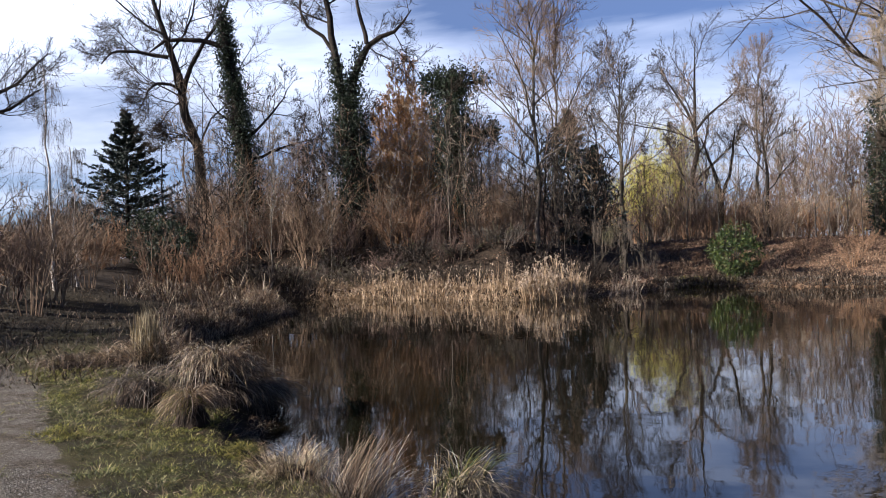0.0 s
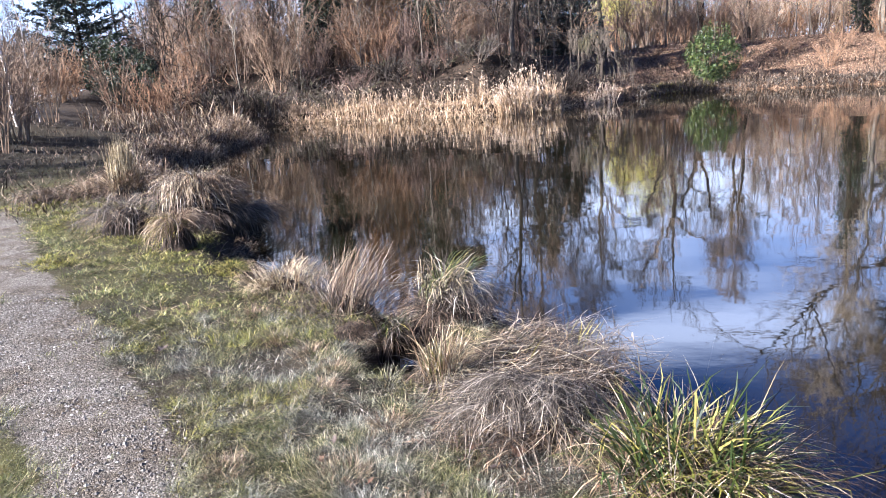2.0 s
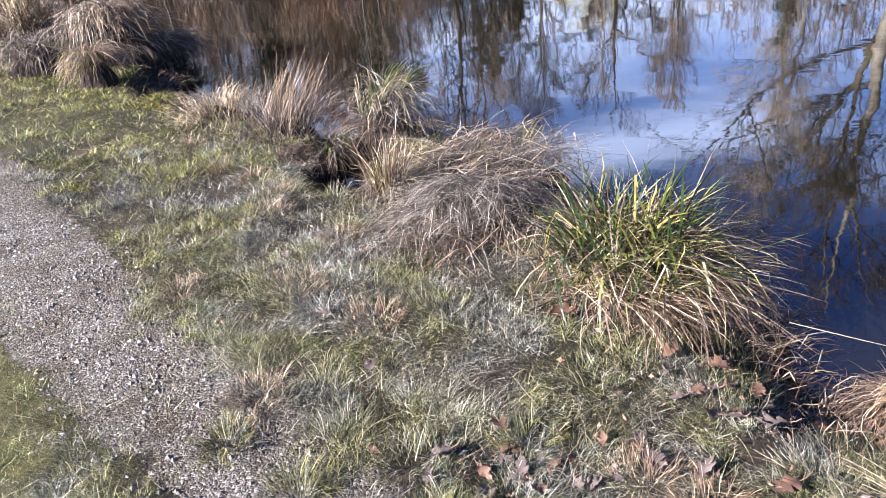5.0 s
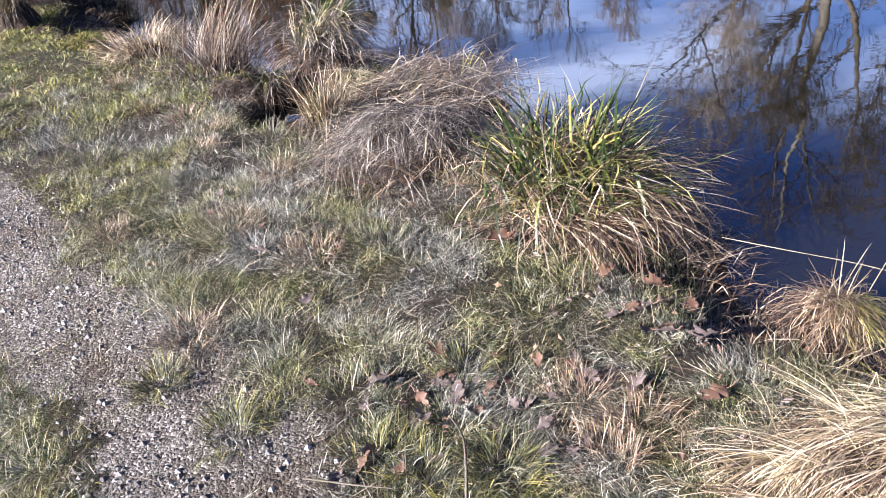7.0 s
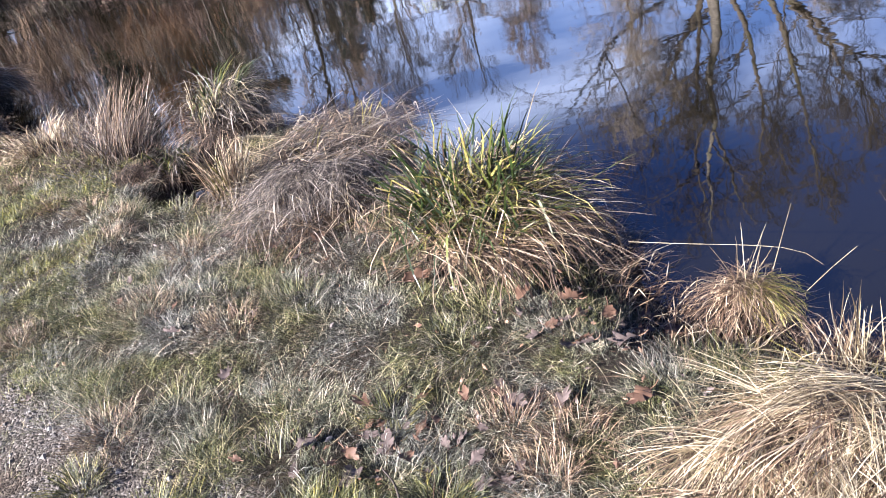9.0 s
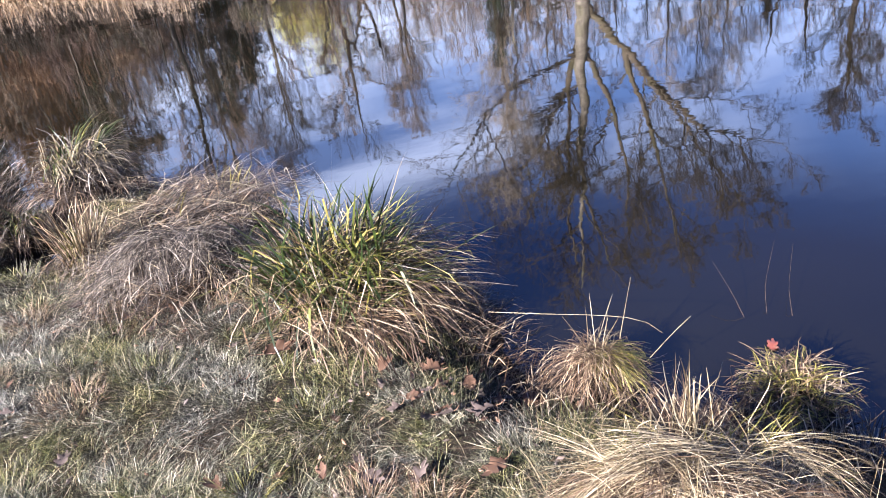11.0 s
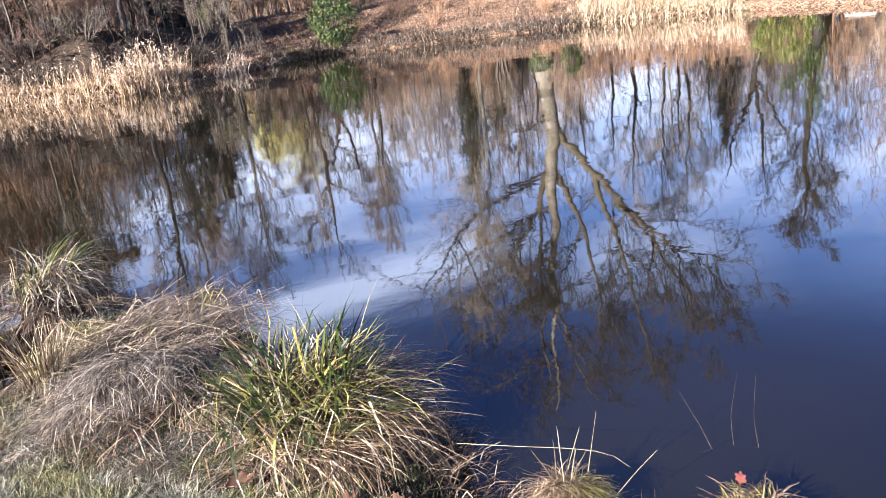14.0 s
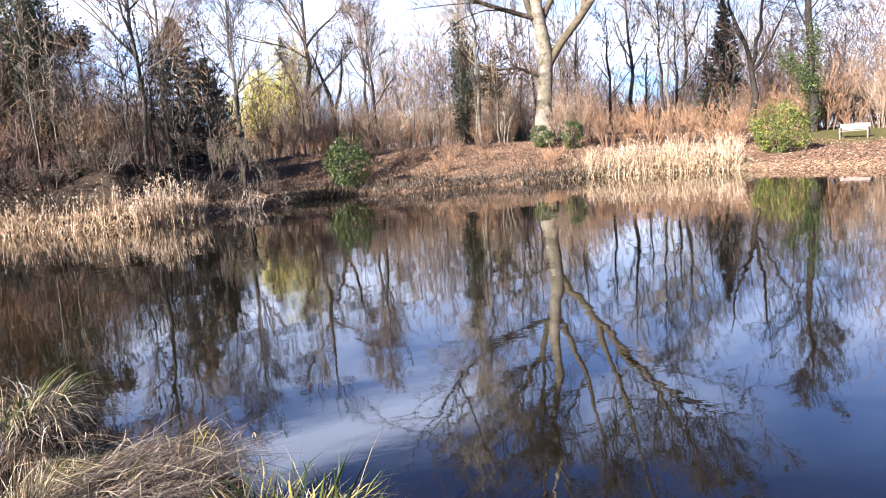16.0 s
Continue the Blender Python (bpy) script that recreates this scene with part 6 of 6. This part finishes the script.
tussock(1.45, 1.66, "upright bleached grass stems beside the straw mound", [
    (M_PALE, S(26, 0.05, 0.05, 0.02, (0.10, 0.24), (0, 18), (5, 35), (0.0025, 0.0045), z0=0.08, az=30, spread=1.8, kink=0.0, lock=1)),
    (M_DRY, S(120, 0.07, 0.07, 0.03, (0.06, 0.16), (10, 60), (60, 140), (0.002, 0.004), z0=0.04)),
], 341, (0.07, 0.07))
# short tufts over the bank
TUFTS = [(0.72, 1.96, 0.10, 1), (0.73, 1.74, 0.11, 1), (0.82, 1.84, 0.10, 1), (0.47, 1.80, 0.09, 0), (0.19, 1.92, 0.09, 0), (-0.16, 2.08, 0.08, 0), (-0.32, 2.49, 0.10, 1), (-0.25, 3.15, 0.11, 1),
         (-0.45, 3.9, 0.12, 1), (-0.85, 4.7, 0.12, 1), (-1.35, 4.75, 0.12, 0), (-0.1, 3.55, 0.09, 1), (0.05, 3.05, 0.08, 2), (-0.60, 4.45, 0.1, 1), (-0.42, 4.2, 0.09, 1), (0.46, 2.16, 0.08, 0),
         (-1.0, 4.0, 0.13, 2), (-0.15, 4.0, 0.12, 2), (0.3, 2.85, 0.09, 2), (0.14, 2.12, 0.11, 2), (0.68, 2.34, 0.11, 2), (-1.9, 5.6, 0.13, 0), (-2.3, 6.4, 0.14, 0), (-1.1, 5.2, 0.1, 1), (0.05, 2.85, 0.1, 1),
         (-0.38, 2.3, 0.08, 0), (0.29, 1.83, 0.08, 0), (-0.72, 3.22, 0.1, 1)]
for k, (x, y, r, c) in enumerate(TUFTS):
    m1, m2 = ((M_TURF, M_MOSSY), (M_DRY, M_PALE), (M_TURF, M_FROST))[c]
    rng = np.random.default_rng(400 + k)
    ob = stand("grass_tuft", x, y, float(height(x, y)), 0, ("low yellow-green tuft of grass", "low bleached tuft of dry grass", "frosty grey-green tuft of grass")[c], "grass tuft", "grass tufts on the bank")
    part("green_foliage", spray(rng, 300, r, r, -0.01, 0.02, (0.03, 0.11), (0, 55), (35, 130), (0.001, 0.0022), k=4, tight=0.05, kink=0.25), m1, ob)
    part("dry_foliage", spray(rng, 140, r, r, -0.01, 0.02, (0.04, 0.11), (10, 70), (60, 130), (0.001, 0.0022), k=4, tight=0.05, kink=0.25), m2, ob)


# ---- turf, straw, pebbles and fallen leaves of the near bank ----
GRAIN = np.random.default_rng(77).random((128, 128))


def grain(x, y, cell):
    """Smooth random values over the ground, one per cell, between 0 and 1."""
    u, v = np.asarray(x) / cell + 500, np.asarray(y) / cell + 500
    i, j = u.astype(int), v.astype(int)
    a, b = soft(0, 1, u - i), soft(0, 1, v - j)
    g = lambda p, q: GRAIN[p % 128, q % 128]
    return (g(i, j) * (1 - a) + g(i + 1, j) * a) * (1 - b) + (g(i, j + 1) * (1 - a) + g(i + 1, j + 1) * a) * b


def turf(name, label, n, each, x0, x1, y0, y1, length, width, material, bend0, bend1, seed, k=3, edge=(0.12, 0.5), on_track=0.03, patchy=0.4, gather=0.016, whirl=1.0, even=0.2):
    """n tufts of blades, each leaning its own way, that thin out towards path and water."""
    rng = np.random.default_rng(seed)
    x, y = x0 + (x1 - x0) * rng.random(n * 2), y0 + (y1 - y0) * rng.random(n * 2)
    d, t = from_shore(x, y), to_line(x, y, TRACK, False, TRACK_W)
    f = grain(x + 0.3 * y, y - 0.3 * x, 0.38)
    keep = (rng.random(n * 2) < soft(edge[0], edge[1], d) * np.maximum(soft(-0.08, 0.14, t + 0.16 * (f - 0.5)), on_track) * (1 - patchy + patchy * 1.6 * f) * (hollow(x, y) < 0.15))
    lump = soft(0.24, 0.64, 0.6 * grain(x, y, 0.075) + 0.4 * grain(x + 0.6 * y, y - 0.6 * x, 0.16))
    keep &= rng.random(n * 2) < even + lump
    x, y, f, lump = x[keep], y[keep], f[keep], lump[keep]
    az = 2 * np.pi * (0.5 + 0.5 * np.sin(x * 2.7 + 2 * np.sin(y * 2.3))) + rng.normal(size=len(x)) * 0.8
    size = (0.35 + 0.9 * rng.random(len(x)) ** 2.2 + 0.35 * f) * (0.5 + 0.85 * lump)
    pick = np.repeat(np.arange(len(x)), each)
    m = len(pick)
    off = rng.normal(size=(m, 2)) * gather
    lean = np.stack([np.sin(az), np.cos(az)], 1)[pick] * gather * 1.1 / max(whirl, 0.3)
    out = off + lean
    x, y = x[pick] + off[:, 0], y[pick] + off[:, 1]
    p = np.stack([x, y, height(x, y) - 0.006], 1)
    spread = np.minimum(np.linalg.norm(out, axis=1) / (2 * gather), 1)
    az = np.arctan2(out[:, 0], out[:, 1]) + rng.normal(size=m) * 0.35
    L = (length[0] + (length[1] - length[0]) * rng.random(m)) * size[pick]
    lo = bend0[0] + (bend0[1] - bend0[0]) * (0.65 * spread + 0.35 * rng.random(m))
    ch = blades(p, az, L, lo, bend1[0] + (bend1[1] - bend1[0]) * rng.random(m), width[0] + (width[1] - width[0]) * rng.random(m), k, rng, 0.2, 0.15)
    tagged(new(name, mesh_of(name, ch, material)), label, "grass", kind="stuff")


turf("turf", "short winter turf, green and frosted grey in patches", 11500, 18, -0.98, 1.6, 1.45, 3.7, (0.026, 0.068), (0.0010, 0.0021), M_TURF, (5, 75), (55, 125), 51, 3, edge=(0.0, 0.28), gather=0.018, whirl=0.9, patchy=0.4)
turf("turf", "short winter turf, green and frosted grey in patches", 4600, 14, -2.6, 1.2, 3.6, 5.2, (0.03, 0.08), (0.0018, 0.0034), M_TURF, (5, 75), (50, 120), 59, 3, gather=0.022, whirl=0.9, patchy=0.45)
turf("turf", "low moss and thatch, darkened as the shade between the grass blades", 9000, 5, -2.6, 1.7, 1.2, 4.8, (0.010, 0.028), (0.0016, 0.0034), M_MOSSBED, (0, 85), (40, 120), 56, 3, edge=(0.02, 0.2), gather=0.016, whirl=1.5, patchy=0.2, on_track=0.06, even=0.9)
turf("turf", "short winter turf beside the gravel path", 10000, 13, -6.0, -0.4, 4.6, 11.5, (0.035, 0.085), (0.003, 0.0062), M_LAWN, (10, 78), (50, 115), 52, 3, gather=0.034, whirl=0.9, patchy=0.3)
turf("dead_grass", "flattened dead straw along the shore", 4600, 7, -1.6, 1.9, 1.4, 5.2, (0.04, 0.13), (0.0010, 0.0024), M_FROST, (45, 90), (70, 112), 53, 4, (0.0, 0.2), 0.01, 0.8, 0.022, 0.5)
turf("dead_grass", "matted brown dead grass along the shore", 2200, 8, -1.6, 1.9, 1.4, 5.4, (0.05, 0.17), (0.0013, 0.003), M_DRY, (60, 92), (75, 110), 55, 3, (-0.03, 0.1), 0.0, 0.3, 0.03, 0.8)
turf("turf", "bright yellow-green moss and grass on the far side of the path", 9000, 10, -2.2, -0.5, 1.9, 4.0, (0.016, 0.045), (0.0013, 0.0028), M_LAWN, (5, 80), (40, 115), 66, 3, gather=0.018, whirl=1.0, patchy=0.1, even=0.6)
turf("dead_grass", "scattered bleached straws on the turf", 800, 3, -1.2, 1.6, 1.5, 3.8, (0.05, 0.13), (0.0011, 0.0022), M_PALE, (40, 88), (65, 110), 65, 4, (0.0, 0.2), 0.02, 0.7, 0.03, 1.2)
turf("dead_grass", "flattened dead grass on the bank", 1000, 8, -6.0, -0.6, 5.0, 12, (0.1, 0.28), (0.004, 0.009), M_DRY, (50, 88), (75, 108), 54, 3, (0.0, 0.2), 0.01, 0.8, 0.04, 0.6)


def shore_fringe(n, b0, b1, d0, d1, near, far, length, width, lift, material, label, seed, swell=0.2):
    """Dead blades hanging over the water's edge, in locks."""
    rng = np.random.default_rng(seed)
    p = shore_points(n // 4 + 1, b0, b1, d0, d1, near, far, rng)
    p = np.repeat(p, 4, 0)[:n]
    p[:, :2] += rng.normal(size=(n, 2)) * width * 5
    p[:, 2] += lift
    e = 0.02
    gx = from_shore(p[:, 0] + e, p[:, 1]) - from_shore(p[:, 0] - e, p[:, 1])
    gy = from_shore(p[:, 0], p[:, 1] + e) - from_shore(p[:, 0], p[:, 1] - e)
    az = np.arctan2(-gx, -gy) + np.repeat(rng.normal(size=n // 4 + 1) * 0.6, 4)[:n] + rng.normal(size=n) * 0.25
    r = np.hypot(p[:, 0] - EYE[0], p[:, 1] - EYE[1])
    L = length[0] + (length[1] - length[0]) * rng.random(n)
    ch = blades(p, az, L, 25 + 50 * rng.random(n), 100 + 65 * rng.random(n), width * (0.6 + 0.9 * rng.random(n)) * (0.7 + swell * r), 4, rng, 0.2, 0.2)
    tagged(new("dead_grass", mesh_of("dead_grass", ch, material)), label, "grass", kind="stuff")


shore_fringe(4200, -40, 80, -0.06, 0.16, 1.2, 9.5, (0.06, 0.22), 0.003, 0.02, M_DRY, "dead brown grass hanging over the water's edge", 57)
shore_fringe(3600, 15, 40, 0.0, 0.45, 28, 38, (0.22, 0.55), 0.026, 0.06, M_GREYDRY, "pale dead grass hanging over the undercut bank", 58, 0)
shore_fringe(1400, 38, 51, -0.1, 0.6, 30, 40, (0.3, 0.8), 0.028, 0.08, M_PALE, "bleached reed leaves bent down to the water", 60, 0)
shore_fringe(1800, -13, 13, -0.2, 0.5, 24, 33, (0.25, 0.6), 0.022, 0.06, M_REED, "bent reed leaves hanging over the water", 62, 0)
shore_fringe(2600, -25, -11, -0.05, 0.5, 12, 30, (0.2, 0.5), 0.016, 0.05, M_DRY, "brown dead grass hanging over the bank's edge", 63, 0)


def pebbles():
    rng = np.random.default_rng(61)
    n = 15000
    x, y = -3.2 + 3.6 * rng.random(n * 3), 1.3 + 4.7 * rng.random(n * 3)
    t = to_line(x, y, TRACK, False, TRACK_W)
    k = rng.random(n * 3) < (1 - soft(-0.2, 0.22, t)) * (0.35 + 0.65 * (waves(x * 3.7, y * 3.7 + 2) > -0.1))
    x, y = x[k][:n], y[k][:n]
    n = len(x)
    s = 0.0024 + 0.010 * rng.random(n) ** 3.6
    o = np.array([(1, 0, 0), (-1, 0, 0), (0, 1, 0), (0, -1, 0), (0, 0, 1), (0, 0, -1)], float)
    V = o[None] * (0.7 + 0.6 * rng.random((n, 6, 1))) * s[:, None, None] * np.array([1, 1, 0.7])
    a = rng.random(n) * 6.28
    c, q = np.cos(a)[:, None], np.sin(a)[:, None]
    V = np.stack([V[..., 0] * c - V[..., 1] * q, V[..., 0] * q + V[..., 1] * c, V[..., 2]], -1)
    V += np.stack([x, y, height(x, y) + 0.001], 1)[:, None]
    tri = np.array([(0, 2, 4), (2, 1, 4), (1, 3, 4), (3, 0, 4), (2, 0, 5), (1, 2, 5), (3, 1, 5), (0, 3, 5)])
    F = (np.arange(n)[:, None, None] * 6 + tri[None]).reshape(-1, 3)
    tagged(new("gravel", mesh_of("gravel", [(V.reshape(-1, 3), F)], M_STONE)), "small grey and pale stones of the gravel path", "gravel", kind="stuff")


pebbles()


def dead_leaf(x, y, size, turn, lobes, material, label, dz=0.025, tilt=0, seed=0, curl=0.5):
    """A curled, lobed fallen leaf with its stalk."""
    rng = np.random.default_rng(seed)
    n = 32
    a = np.linspace(-math.pi * 0.9, math.pi * 0.9, n)
    r = size * 0.5 * (0.56 + 0.46 * np.abs(np.cos(a * lobes / 2)) ** 0.8) * (0.8 + 0.35 * rng.random(n)) * (1.0 + 0.25 * np.cos(a))
    X, Y = r * np.cos(a), r * np.sin(a) * (0.5 + 0.3 * rng.random())
    c1, c2 = rng.normal() * 1.2, 1.5 + rng.random()
    Z = 1.5 * c2 * Y * Y / size + 1.3 * c1 * X * Y / size + 0.5 * X * X / size + rng.normal(size=n) * size * 0.06
    Z = Z * curl
    root = np.array([[-size * 0.36, 0, 0]])
    mid = np.array([[0, 0, 0.004], [size * 0.25, 0, 0.003]])
    V = np.concatenate([root, mid, np.stack([X, Y, Z], 1)])
    F = []
    for k in range(n - 1):
        hub = 0 if (k < 7 or k > n - 9) else (1 if (k < 11 or k > n - 13) else 2)
        F.append((hub, 3 + k, 4 + k))
    F += [(0, 3 + 7, 1), (1, 3 + 11, 2), (0, 1, 3 + n - 8), (1, 2, 3 + n - 12)]
    ob = new("fallen_leaf", mesh_of("fallen_leaf", [(V, np.array(F))], material, True))
    ob.matrix_basis = pose(x, y, max(float(height(x, y)), -0.002) + dz, tilt, tilt * 0.6, turn)
    tagged(ob, label, "leaf", "fallen leaves on the bank")
    P = np.array([[(-size * 0.36, 0, 0.0), (-size * 0.55, size * 0.04, 0.004), (-size * 0.72, size * 0.02, 0.012)]])
    part("stalk", [tubes(P, np.full((1, 3), 0.0012), 4)], M_LITTER, ob)


BIG_LEAVES = [(0.68, 2.70, 0.14, 10, 0), (0.43, 3.23, 0.10, 60, 0), (0.39, 2.22, 0.075, 120, 0), (1.02, 1.86, 0.10, 200, 0), (0.90, 2.73, 0.11, 80, 0), (1.30, 2.18, 0.09, 20, 0),
              (0.03, 2.55, 0.08, 75, 1), (-0.13, 2.9, 0.07, 140, 1), (0.59, 1.88, 0.07, 30, 1), (0.32, 3.42, 0.08, 280, 0), (0.26, 3.3, 0.07, 40, 0), (1.16, 2.28, 0.10, 250, 0), (1.08, 2.36, 0.09, 130, 0),
              (1.4, 2.06, 0.09, 330, 0), (0.95, 2.42, 0.08, 30, 0), (1.12, 2.1, 0.1, 160, 1), (-1.47, 4.57, 0.1, 80, 1), (0.22, 2.14, 0.09, 200, 1), (0.74, 2.02, 0.1, 300, 1), (0.85, 1.95, 0.09, 40, 1)]
for k, (x, y, s, a, c) in enumerate(BIG_LEAVES):
    dead_leaf(x, y, s * 0.82, a, 5 if k % 3 else 7, M_GREYLEAF if c else M_LITTER, "weathered grey fallen leaf on the turf" if c else "curled orange-brown fallen leaf on the bank", 0.03 if k else 0.045, 12 - 5 * (k % 5), k)
lr = np.random.default_rng(71)
for k in range(70):
    if k < 34:
        x, y = 0.5 + 0.22 * lr.normal(), 2.0 + 0.14 * lr.normal()
    elif k < 52:
        x, y = 1.12 + 0.2 * lr.normal(), 2.2 + 0.1 * lr.normal()
    else:
        x, y = 0.1 + 0.5 * lr.normal(), 3.2 + 0.5 * lr.normal()
    if float(from_shore(np.array([x]), np.array([y]))[0]) > 0.02:
        g = k % 3 == 0
        dead_leaf(x, y, 0.03 + 0.03 * lr.random(), lr.random() * 360, (5, 7, 3)[k % 3], M_LITTER if g else M_GREYLEAF, "curled brown fallen leaf in the grass" if g else "curled grey-brown fallen leaf in the grass", 0.012 + 0.014 * lr.random(), 22 * lr.normal(), 100 + k)


def leaf_scraps():
    """Small torn leaves and scraps trodden into the bank."""
    rng = np.random.default_rng(73)
    n = 9000
    x, y = -1.2 + 2.8 * rng.random(n), 1.5 + 3.6 * rng.random(n)
    d = from_shore(x, y)
    near = np.exp(-((x - 0.5) / 0.3) ** 2 - ((y - 2.05) / 0.22) ** 2)
    foot = np.exp(-((x - 1.0) / 0.5) ** 2 - ((y - 2.4) / 0.25) ** 2) + np.exp(-((x - 0.35) / 0.35) ** 2 - ((y - 3.2) / 0.35) ** 2)
    k = (d > 0.03) & (rng.random(n) < 0.10 * (1 - soft(0.3, 1.0, d)) + 0.40 * near + 0.34 * foot + 0.03) & (to_line(x, y, TRACK, False, TRACK_W) > 0.05)
    x, y = x[k], y[k]
    p = np.stack([x, y, height(x, y) + 0.006 + 0.022 * rng.random(len(x))], 1)
    g = rng.random(len(x)) < 0.5
    for q, mat, lb in ((g, M_LITTER, "scraps of brown leaves trodden into the bank"), (~g, M_GREYLEAF, "scraps of grey weathered leaves on the bank")):
        tagged(new("leaf_litter", mesh_of("leaf_litter", [leaves(p[q], 0.009 + 0.024 * rng.random(q.sum()) ** 2, rng, 0.2, 0.5, 0.25)], mat)), lb, "leaf litter", kind="stuff")


leaf_scraps()


def stalk(points, r, label, material=None, name="dry_stalk"):
    p, q = smooth_line(points, np.linspace(r, r * 0.45, len(points)), 10)
    ob = new(name, mesh_of(name, [tubes(p[None], q[None], 6)], material or M_PALE, True))
    tagged(ob, label, "stalk" if name == "dry_stalk" else "stick")


stalk(((1.33, 2.44, 0.26), (1.45, 2.29, 0.28), (1.58, 2.14, 0.30), (1.67, 2.03, 0.30), (1.68, 2.02, 0.26)), 0.0009, "bleached broken stalk lying across the tussock")
stalk(((1.62, 2.14, 0.2), (1.595, 2.08, 0.35), (1.56, 2.01, 0.5)), 0.0011, "thin upright bleached stalk in the tussock")
stalk(((1.66, 2.05, 0.16), (1.70, 2.0, 0.26), (1.74, 1.97, 0.32)), 0.0010, "broken pale stalk leaning over the water")
stalk(((0.37, 1.70, 0.25), (0.39, 1.80, 0.26), (0.40, 1.88, 0.26), (0.38, 1.95, 0.25)), 0.004, "thin grey twig lying on the turf", M_BARKGREY, "fallen_twig")
stalk(((0.02, 1.86, 0.25), (0.14, 1.80, 0.26), (0.22, 1.77, 0.26)), 0.003, "thin brown twig lying on the gravel", M_BARKGREY, "fallen_twig")
for k, (x, y, a) in enumerate(((2.24, 2.11, 1.0), (2.3, 2.05, 0.9), (2.2, 2.14, 0.2))):
    stalk(((x, y, -0.05), (x + 0.1 * a, y + 0.12, 0.06), (x + 0.3 * a, y + 0.26, 0.12)), 0.0007, "thin grey stalk rising from the water", M_BANKDRY)
dead_leaf(2.15, 2.02, 0.07, 40, 7, M_REDLEAF, "red maple leaf floating on the water", 0.006, 0, 900, 0.1)
